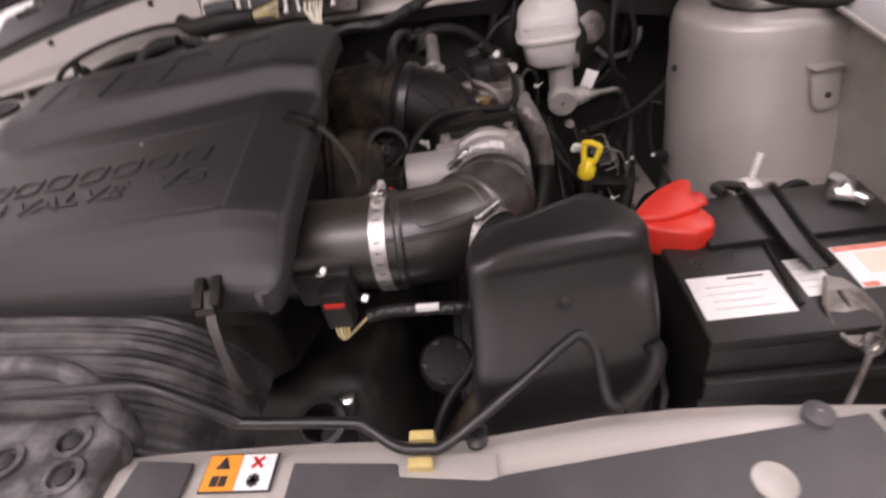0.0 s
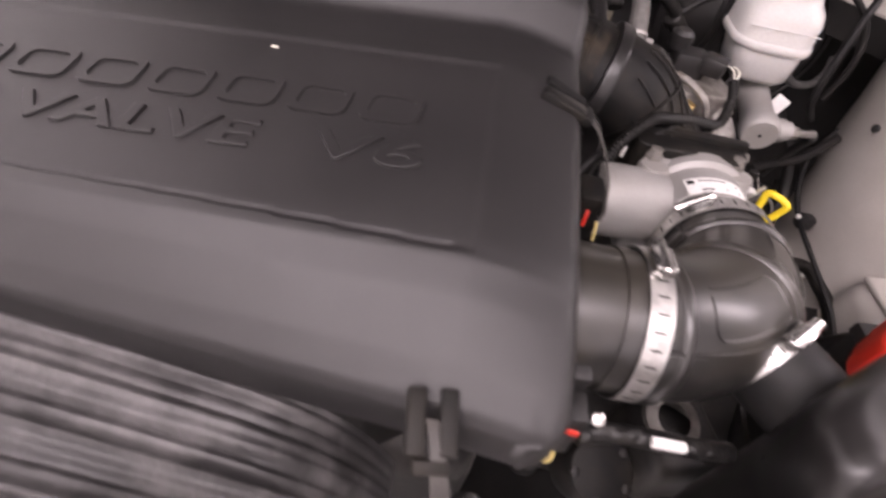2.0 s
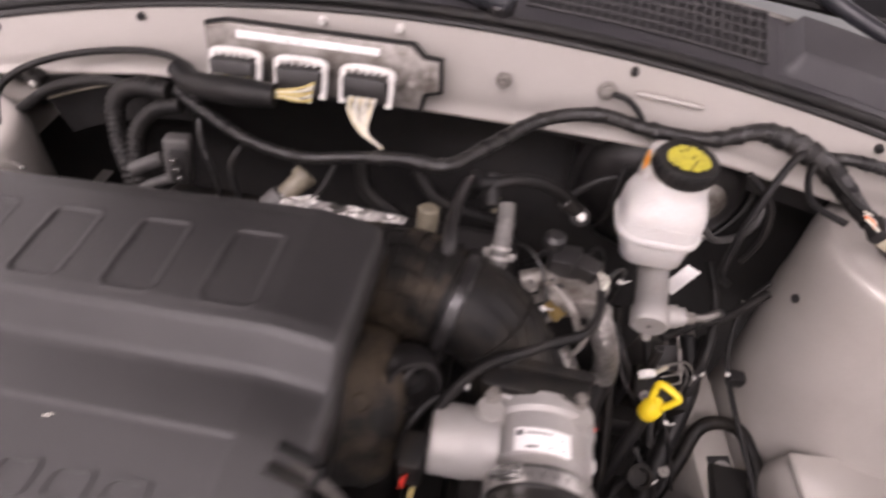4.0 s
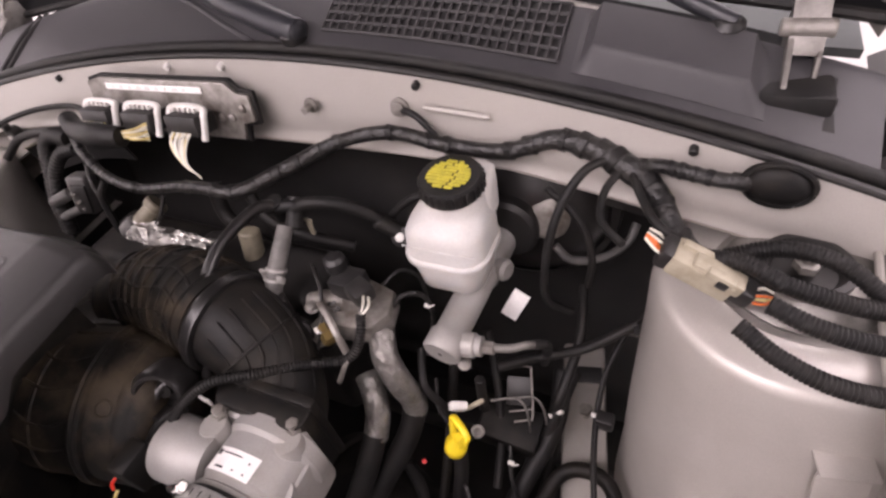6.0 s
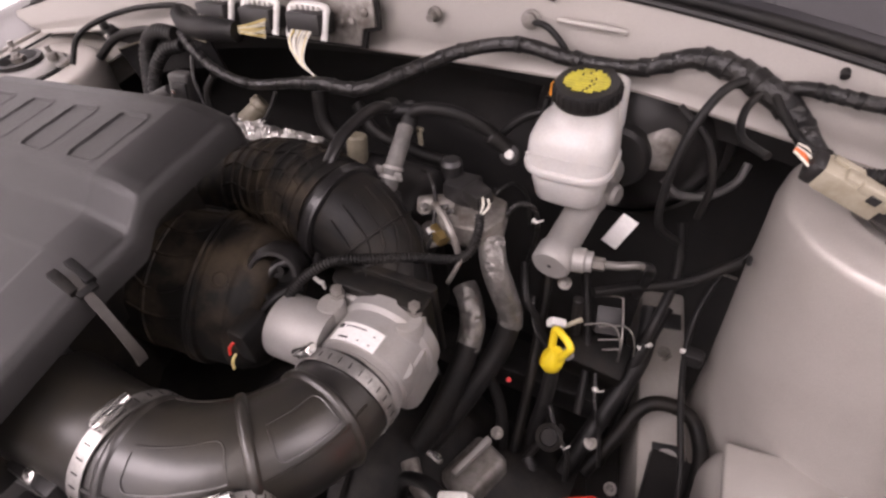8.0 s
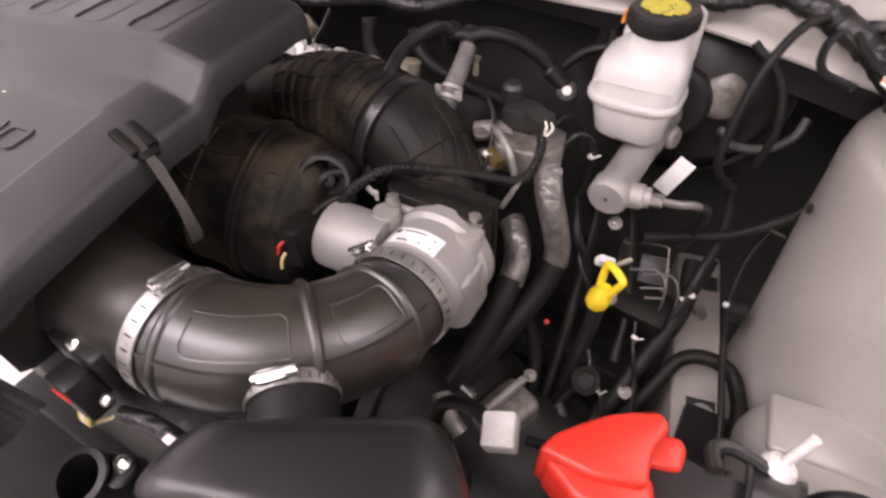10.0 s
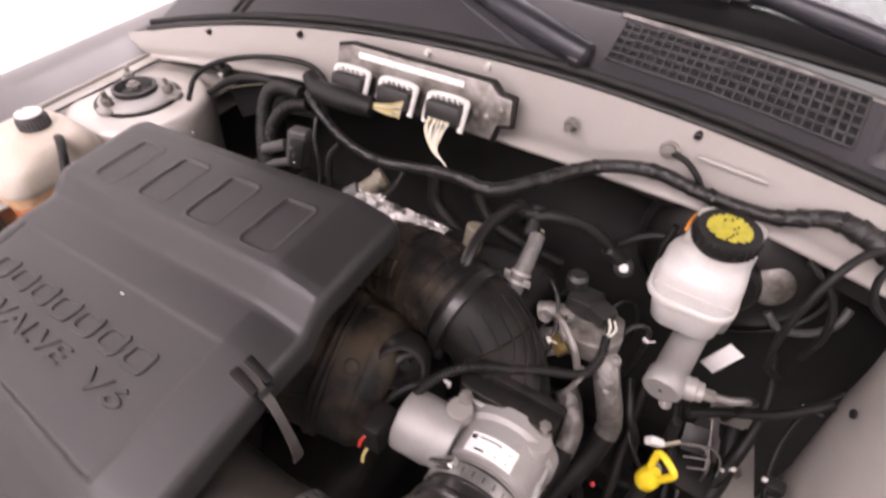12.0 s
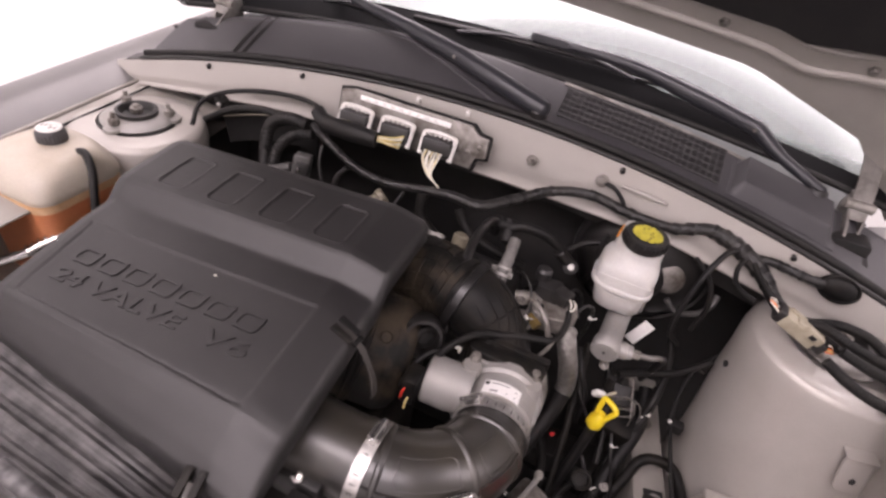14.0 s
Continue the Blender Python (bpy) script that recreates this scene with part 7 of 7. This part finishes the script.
# ---- battery ----
def battery():
    t = thing("battery", (0.49, -0.25, 0.64), "black car battery with white labels held by a black bar", "battery")
    m = Matrix.Translation((0.393, -0.294, 0.800)) @ pose(0, 0, 0, 0, 0, 3)
    part("case", box(0.125, 0.105, -0.10, 0.246, 0.208, 0.18, 0.004, 2), BLACK, t, m=m)
    part("lid", box(0.125, 0.106, -0.007, 0.250, 0.212, 0.016, 0.004, 2), BLACK, t, m=m)
    part("front_ledge", prism([(-0.002, -0.012), (0.252, -0.012), (0.252, 0.0), (-0.002, 0.0)], -0.075, -0.045, 0.003), BLACK, t, m=m)
    part("rear_block", box(0.145, 0.165, 0.004, 0.20, 0.085, 0.010, 0.003), BLACK, t, m=m)
    for x, y, w, h in ((0.0475, 0.054, 0.083, 0.057), (0.121, 0.068, 0.030, 0.052)):
        lb = part("label", box(x, y, 0.0018, w, h, 0.0014, 0.0004), WHITE, t, "white printed label", m=m)
        part("print_bar", box(x + w * 0.18, y + h * 0.40, 0.0028, w * 0.42, 0.0020, 0.0006, 0), GREY_PLATE, lb, m=m)
        for j in range(4):
            part("print_bar", box(x - 0.004 + 0.003 * (j % 2), y + h * (0.22 - 0.17 * j), 0.0028, w * (0.55 + 0.12 * (j % 2)), 0.0016, 0.0006, 0), PRINT, lb, m=m)
    lb = part("label", box(0.200, 0.075, 0.0018, 0.086, 0.060, 0.0014, 0.0004), WHITE, t, "white label with faded red edges", m=m)
    part("label_field", box(0.200, 0.1005, 0.0028, 0.082, 0.007, 0.0006, 0), FADED_RED, lb, m=m)
    part("label_field", box(0.166, 0.0485, 0.0028, 0.014, 0.006, 0.0006, 0), FADED_RED, lb, m=m)
    part("label_field", box(0.205, 0.078, 0.0028, 0.060, 0.030, 0.0006, 0), CREAM, lb, m=m)
    for x, y in ((0.027, 0.104), (0.061, 0.113)):
        part("warning_mark", lathe([(0.0055, 0.0008), (0.007, 0.0014), (0.0082, 0.0008)], (x, y, 0.001), (0, 0, 1), 20, False), INK_GAP, t, m=m)
        for a in (45, -45):
            part("warning_mark", box(x, y, 0.0016, 0.010, 0.0016, 0.0008, 0, m=pose(0, 0, 0, 0, 0, a)), INK_GAP, t, m=m)
    part("terminal", merge(lathe([(0.010, 0), (0.009, 0.010), (0.001, 0.010)], (0.030, 0.190, 0.002), (0, 0, 1), 20)), DULL_ALU, t, m=m)
    part("terminal", merge(box(0.210, 0.180, 0.020, 0.022, 0.040, 0.009, 0.003, m=pose(0, 0, 0, 8, 0, -30)), lathe([(0.010, 0), (0.009, 0.024), (0.001, 0.024)], (0.203, 0.185, 0.008), (0, 0, 1), 20), box(0.218, 0.160, 0.018, 0.014, 0.018, 0.010, 0.003, m=pose(0, 0, 0, 0, 0, 30))), CHROME, t, m=m)
    # hold-down bar
    h = thing("battery_hold_down", (0.47, -0.2, 0.85), "black steel hold-down bar across the battery", "hold-down bar")
    bar = [(0.139, 0.236, -0.012), (0.134, 0.218, 0.006), (0.130, 0.196, 0.014), (0.127, 0.150, 0.014), (0.125, 0.100, 0.013), (0.126, 0.066, 0.014)]
    line = smooth_path(bar, 6)
    # a folded channel that narrows towards the front: two raised flanks and a sunk middle
    rows = [(-0.024, 0.004), (-0.023, 0.007), (-0.019, 0.006), (-0.015, 0.000), (0.015, 0.000), (0.019, 0.006), (0.023, 0.007), (0.024, 0.004)]
    part("bar", sheet(lambda u, v: line[u] + V((rows[v][0] * (0.92 - 0.36 * u / len(line)), 0, rows[v][1])), range(len(line)), range(len(rows)), 0.002), GLOSS, h, m=m)
    part("edge_wire", tube([(0.104, 0.212, 0.006), (0.105, 0.160, 0.004), (0.101, 0.100, 0.004), (0.094, 0.032, 0.004)], 0.0026, 8), BLACK, h, "thin black strip beside the bar", m=m)
    part("end_hook", tube([(0.094, 0.205, 0.012), (0.090, 0.222, 0.010), (0.104, 0.232, 0.006), (0.130, 0.230, 0.000), (0.150, 0.222, -0.006)], 0.006, 8), BLACK, h, m=m)
    rim = [(0.122, 0.055, 0.015), (0.136, 0.049, 0.015), (0.147, 0.034, 0.011), (0.152, 0.014, 0.005), (0.150, 0.002, 0.001), (0.143, -0.010, -0.008), (0.132, -0.014, -0.012), (0.118, -0.008, -0.008), (0.108, 0.006, 0.000), (0.110, 0.030, 0.006)]
    mid = sum((V(p) for p in rim), V()) / len(rim)

    def shrink(q, drop):
        return [mid.lerp(V(p), q) - V((0, 0, drop)) for p in rim]
    part("front_cup", loft([shrink(0.98, 0.004), shrink(1.0, 0.0), shrink(0.94, -0.001), shrink(0.82, 0.004), shrink(0.45, 0.009), shrink(0.1, 0.008)]), DULL_ALU, h, "dull dented metal hook plate", smooth=25, m=m)
    part("crease", tube([(0.130, 0.040, 0.008), (0.132, 0.024, 0.001), (0.134, 0.006, -0.010)], 0.0022, 6), LEVER, h, m=m)
    part("hook_ring", lathe([(0.007, -0.003), (0.011, -0.002), (0.011, 0.002), (0.007, 0.003)], (0.136, -0.010, -0.010), (0.2, -1, 0.6), 20, False), CHROME, h, m=m)
    part("hook_rod", tube([(0.132, -0.016, -0.016), (0.116, -0.036, -0.070), (0.096, -0.052, -0.135)], 0.0030, 10), DULL_ALU, h, m=m)
    part("wing_bolt", merge(rod((0.139, 0.237, 0.002), (0.150, 0.249, 0.034), 0.0042, 10), lathe([(0.013, 0), (0.014, 0.003), (0.011, 0.009), (0.006, 0.011)], (0.138, 0.235, -0.004), (0.25, 0.3, 1), 16)), CLIP_WHITE, h, "pale plated wing bolt", m=m)
    # cover of the positive post
    r = thing("terminal_cover", (0.40, -0.13, 0.84), "bright red plastic battery terminal cover", "terminal cover")
    part("cover", prism([(0.360, -0.150), (0.366, -0.132), (0.380, -0.115), (0.396, -0.098), (0.410, -0.088), (0.430, -0.077), (0.440, -0.086), (0.433, -0.110), (0.436, -0.138), (0.40, -0.150)], 0.784, 0.833, 0.005, 3, (0.001, 0.001)), RED, r, smooth=50, m=Matrix.Translation((-0.003, 0.007, 0)))
    part("cover_arm", prism([(0.425, -0.077), (0.452, -0.071), (0.457, -0.080), (0.456, -0.098), (0.430, -0.106)], 0.775, 0.814, 0.005, 3, (-0.002, 0)), RED, r, smooth=50)
    part("cover_tongue", prism([(0.364, -0.138), (0.438, -0.126), (0.446, -0.150), (0.441, -0.165), (0.422, -0.173), (0.39, -0.166), (0.367, -0.154)], 0.788, 0.825, 0.006, 3, (0.001, 0.004)), RED, r, smooth=50, m=Matrix.Translation((-0.002, 0.005, 0)))
    hose("battery_cable", [(0.405, -0.105, 0.800), (0.398, -0.086, 0.775), (0.392, -0.070, 0.735), (0.385, -0.05, 0.68)], 0.009, RUBBER, "thick black battery cable", "cable")
    s = thing("battery_tray", (0.49, -0.23, 0.60), "black plastic battery tray on the frame rail", "battery tray")
    part("tray", box(0.515, -0.20, 0.590, 0.30, 0.27, 0.04, 0.006, 2, m=pose(0, 0, 0, 0, 0, -7)), BLACK, s)
    part("tray_wall", box(0.376, -0.19, 0.66, 0.008, 0.20, 0.12, 0.003, 2, m=pose(0, 0, 0, 0, 0, -7)), BLACK, s)
    hose("cable", [(0.55, -0.050, 0.73), (0.56, -0.045, 0.775), (0.585, -0.040, 0.785), (0.60, -0.050, 0.765), (0.60, -0.055, 0.73)], 0.006, RUBBER, "black cable looped behind the battery", "cable", "battery cables")
    hose("cable", [(0.565, -0.055, 0.74), (0.572, -0.050, 0.765), (0.59, -0.047, 0.768), (0.60, -0.055, 0.75)], 0.005, RUBBER, "black cable looped behind the battery", "cable", "battery cables")


battery()


# ---- front of the bay ----
def hood_prop():
    t = thing("prop_rod", (0.12, -0.43, 0.89), "bent black steel rod clipped along the crossmember", "rod")
    pts = [(-0.30, -0.425, 0.955), (-0.12, -0.427, 0.957), (-0.03, -0.426, 0.957), (-0.004, -0.427, 0.953), (0.034, -0.431, 0.924), (0.045, -0.431, 0.919), (0.108, -0.428, 0.909), (0.120, -0.430, 0.905), (0.140, -0.440, 0.898), (0.158, -0.442, 0.898), (0.172, -0.440, 0.900), (0.215, -0.413, 0.914), (0.252, -0.387, 0.926), (0.262, -0.383, 0.927), (0.2705, -0.388, 0.920), (0.274, -0.400, 0.902), (0.2765, -0.410, 0.892), (0.284, -0.412, 0.889), (0.296, -0.405, 0.892), (0.308, -0.392, 0.897), (0.312, -0.384, 0.904), (0.309, -0.379, 0.910)]
    part("rod", tube(pts, 0.0038, 12, 5), GLOSS, t)
    part("rubber_end", tube(pts[-5:], 0.0062, 12, 5), RUBBER, t, "black rubber sleeve")
    part("yellow_tape", box(0.154, -0.432, 0.893, 0.016, 0.007, 0.011, 0.0012), FADED_YELLOW, t)
    part("yellow_tape", box(0.154, -0.449, 0.892, 0.016, 0.007, 0.008, 0.0012), FADED_YELLOW, t)
    part("clip_tab", box(0.17, -0.452, 0.888, 0.062, 0.022, 0.003, 0.001), PAINT, t)


hood_prop()


def intake_duct():
    t = thing("intake_duct", (-0.16, -0.38, 0.86), "wide ribbed grey-black plastic air intake duct", "intake duct")

    def top(u, v):
        x = -0.47 + 0.485 * u
        back = -0.331 + front_skew(x)
        y = back - (0.436 + back) * v
        drop = max(0, (x + 0.115) / 0.10) ** 2.2 * 0.060
        z = 0.907 - 0.020 * max(0, 0.6 - u) * (1 - v) - 0.012 * v - 0.045 * max(0, v - 0.65) ** 1.3 * 3 - drop + 0.0032 * (math.sin(v * 2 * math.pi * 6 + 0.6 * math.sin(3 * u)) + 0.5 * math.sin(v * 2 * math.pi * 17 + 2 * u)) * (0.75 - 0.3 * u) + 0.0012 * noise.noise((x * 6, v * 40, 3))
        y += drop * 0.25
        return (x - drop * 0.35, y, z)
    part("shell", sheet(top, span(0, 1, 60), span(0, 1, 110), 0.004), DUCT_SHELL, t)
    part("skirt", sheet(lambda u, v: V(top(u, 1)) + V((0, 0.006 * v, -0.09 * v)), span(0, 1, 40), span(0, 1, 6), 0.004), DUCT_SHELL, t)
    b = thing("lamp_bracket", (-0.11, -0.44, 0.87), "dusty grey plastic bracket with two bolts", "bracket")
    part("plate", prism([(-0.20, -0.405), (-0.085, -0.398), (-0.062, -0.425), (-0.068, -0.50), (-0.21, -0.50)], 0.872, 0.898, 0.008, 3), DUCT, b)
    for x, y in ((-0.098, -0.426), (-0.088, -0.452), (-0.142, -0.440)):
        part("bolt_well", lathe([(0.0135, 0), (0.0135, 0.005), (0.010, 0.006), (0.009, 0.001)], (x, y, 0.896), (0, 0, 1), 22, False), DUCT, b)
        part("bolt", lathe([(0.0065, 0), (0.0065, 0.003), (0.0025, 0.0045), (0.0005, 0.0045)], (x, y, 0.8975), (0, 0, 1), 12), INK_GAP, b)
    part("upright", tube([(-0.075, -0.41, 0.87), (-0.078, -0.402, 0.915), (-0.10, -0.395, 0.94), (-0.16, -0.39, 0.945)], 0.008, 10), DUCT, b)
    # open pipe and bolt below the air cleaner
    p = thing("oil_filler_neck", (0.03, -0.30, 0.70), "open black pipe neck with a bolted flange", "pipe neck")
    part("pipe", lathe([(0.019, -0.06), (0.023, -0.058), (0.023, 0.0), (0.0255, 0.003), (0.0255, 0.008), (0.0195, 0.009), (0.0185, -0.05)], (0.016, -0.320, 0.742), (0.05, -0.35, 1), 32, False), BLACK, p)
    part("ear", prism(rounded(0.026, 0.03, 0.012, 4, 0.036, -0.299), 0.735, 0.744, 0.003), BLACK, p)
    part("bolt", lathe([(0.0085, 0), (0.0085, 0.005), (0.006, 0.007), (0.001, 0.007)], (0.038, -0.294, 0.744), (0.05, -0.3, 1), 12), CHROME, p)
    q = thing("water_pump_cover", (0.14, -0.245, 0.70), "dark cast cover with small bolts behind the crossmember", "engine cover part")
    at, ax = V((0.140, -0.245, 0.735)), V((0.1, -0.5, 1)).normalized()
    part("cover", lathe([(0.022, -0.03), (0.030, -0.028), (0.030, 0.006), (0.026, 0.012), (0.012, 0.014), (0.001, 0.014)], at, ax, 32), DEEP_BLACK, q)
    p0, p1 = frame_of(ax)[:2]
    for k in range(5):
        w = 2 * math.pi * k / 5
        part("bolt", lathe([(0.0042, 0), (0.0042, 0.004), (0.0005, 0.005)], at + ax * 0.010 + (p0 * math.cos(w) + p1 * math.sin(w)) * 0.023, ax, 6), ENGINE, q)
    hose("cable", [(0.150, -0.400, 0.80), (0.146, -0.372, 0.80), (0.157, -0.345, 0.81), (0.180, -0.325, 0.83), (0.19, -0.315, 0.85)], 0.0042, RUBBER, "thin black cable behind the crossmember", "cable")
    tagged(part("paint_mark", box(0.165, -0.375, 0.775, 0.004, 0.014, 0.002, 0.0005, m=pose(0, 0, 0, 20, 0, -35)), WHITE), "small white paint mark on a dark pipe", "mark")
    hose("dark_pipe", [(0.13, -0.41, 0.75), (0.155, -0.375, 0.765), (0.19, -0.335, 0.79)], 0.018, DUSTY, "dusty brown pipe beneath the resonator", "pipe")
    hose("sensor_lead", [(0.082, -0.276, 0.849), (0.105, -0.270, 0.848), (0.13, -0.268, 0.846), (0.165, -0.266, 0.842), (0.19, -0.262, 0.838)], 0.0065, TAPE, "black taped sensor lead under the intake tube", "cable")
    tagged(part("lead_tag", box(0.140, -0.2725, 0.852, 0.022, 0.006, 0.006, 0.001), WHITE), "small white tag on the sensor lead", "tag")


intake_duct()


# ---- coolant tank ----
def coolant_tank():
    t = thing("coolant_tank", (-0.56, -0.05, 0.72), "milky coolant tank with orange coolant and a dark grey cap", "coolant tank")

    def ring(z, w, d, cx, cy, rad):
        return [(x, y, z) for x, y in rounded(w, d, rad, 5, cx, cy)]
    cx, cy = -0.572, -0.035
    part("lower_tank", loft([ring(0.72, 0.13, 0.12, cx, cy, 0.02), ring(0.74, 0.15, 0.14, cx, cy, 0.026), ring(0.890, 0.1555, 0.146, cx, cy, 0.028), ring(0.892, 0.156, 0.146, cx, cy, 0.028)]), COOLANT, t, "orange coolant showing through the plastic")
    part("coolant_level", loft([[(x, y, z + 0.004 * math.sin(40 * x) + 0.012 * (x - cx)) for x, y, z in ring(0.890, 0.1565, 0.1468, cx, cy, 0.028)], ring(0.9022, 0.157, 0.1466, cx, cy, 0.028)]), COOL_MID, t, "pale orange band at the coolant level")
    part("upper_tank", loft([ring(0.9015, 0.1575, 0.1465, cx, cy, 0.028), ring(0.9025, 0.1585, 0.1475, cx, cy, 0.028), ring(0.906, 0.1605, 0.150, cx, cy, 0.028), ring(0.912, 0.1590, 0.149, cx, cy, 0.028), ring(0.932, 0.152, 0.14, cx, cy, 0.036), ring(0.946, 0.128, 0.115, cx + 0.004, cy + 0.006, 0.045), ring(0.952, 0.09, 0.085, cx + 0.004, cy + 0.016, 0.04)]), COOL_TOP, t, "milky plastic upper tank", smooth=60)
    px, py = -0.571, -0.014
    cap = part("cap", lathe([(0.0175, 0), (0.0195, 0.003), (0.0195, 0.020), (0.0180, 0.024), (0.001, 0.0245)], (px, py, 0.948), (0, 0, 1), 40), GREY_PLATE, t, "worn dark grey screw cap")
    for k in range(24):
        a = 2 * math.pi * k / 24
        part("grip", box(px + 0.0196 * math.cos(a), py + 0.0196 * math.sin(a), 0.959, 0.0026, 0.0026, 0.014, 0.0006), GREY_PLATE, cap)
    # white disc for the worn top, the glare on it painted in too
    part("cap_glare_disc", lathe([(0.0174, 0.9715), (0.0172, 0.9736), (0.0160, 0.9742), (0.001, 0.9743)], (px, py, 0), (0, 0, 1), 32, False), CLIP_WHITE, cap, "pale cap top, worn and with glare painted in")
    for k in range(5):
        part("print_bar", box(px - 0.011 + 0.0055 * k, py - 0.002 + 0.003 * (k % 3), 0.9745, 0.002, 0.006 - 0.001 * (k % 3), 0.0006, 0), HOSE_GREY, cap)
    part("mount_tab", box(-0.485, 0.035, 0.884, 0.04, 0.016, 0.006, 0.002), COOL_TOP, t)
    part("mount_bolt", merge(lathe([(0.008, 0), (0.008, 0.003), (0.006, 0.003), (0.006, 0.010)], (-0.478, 0.033, 0.886), (0.2, -0.5, 1), 6)), DULL_ALU, t)
    hose("overflow_hose", [(-0.528, -0.010, 0.945), (-0.500, -0.018, 0.955), (-0.470, -0.035, 0.945), (-0.455, -0.052, 0.915), (-0.447, -0.066, 0.875), (-0.442, -0.08, 0.82)], 0.006, RUBBER, "black rubber overflow hose beside the coolant tank", "hose")
    a = thing("coolant_line", (-0.5, -0.1, 0.80), "bright crimped metal line with a black hose", "metal line")
    part("crimp", tube([(-0.522, -0.130, 0.828), (-0.508, -0.102, 0.838), (-0.494, -0.078, 0.842)], 0.0105, 18, 8, (0.009, 0.003)), CHROME, a)
    part("line", tube([(-0.60, -0.21, 0.80), (-0.555, -0.165, 0.815), (-0.522, -0.130, 0.828)], 0.007, 14), CHROME, a)
    part("rubber", tube([(-0.496, -0.082, 0.842), (-0.46, -0.04, 0.85), (-0.42, 0.0, 0.855), (-0.37, 0.03, 0.85)], 0.0115, 16), RUBBER, a)
    b = thing("engine_mount", (-0.46, -0.1, 0.60), "dull cast engine mount below the coolant hose", "engine mount")
    part("arm", box(-0.43, -0.10, 0.74, 0.10, 0.12, 0.06, 0.012, 3), DULL_ALU, b)
    part("stud", rod((-0.44, -0.10, 0.76), (-0.44, -0.10, 0.80), 0.007), CHROME, b)
    part("pulley", lathe([(0.05, 0), (0.055, 0.004), (0.05, 0.010), (0.055, 0.016), (0.05, 0.02)], (-0.41, -0.22, 0.78), (1, 0, 0), 40), BLACK, b)


coolant_tank()
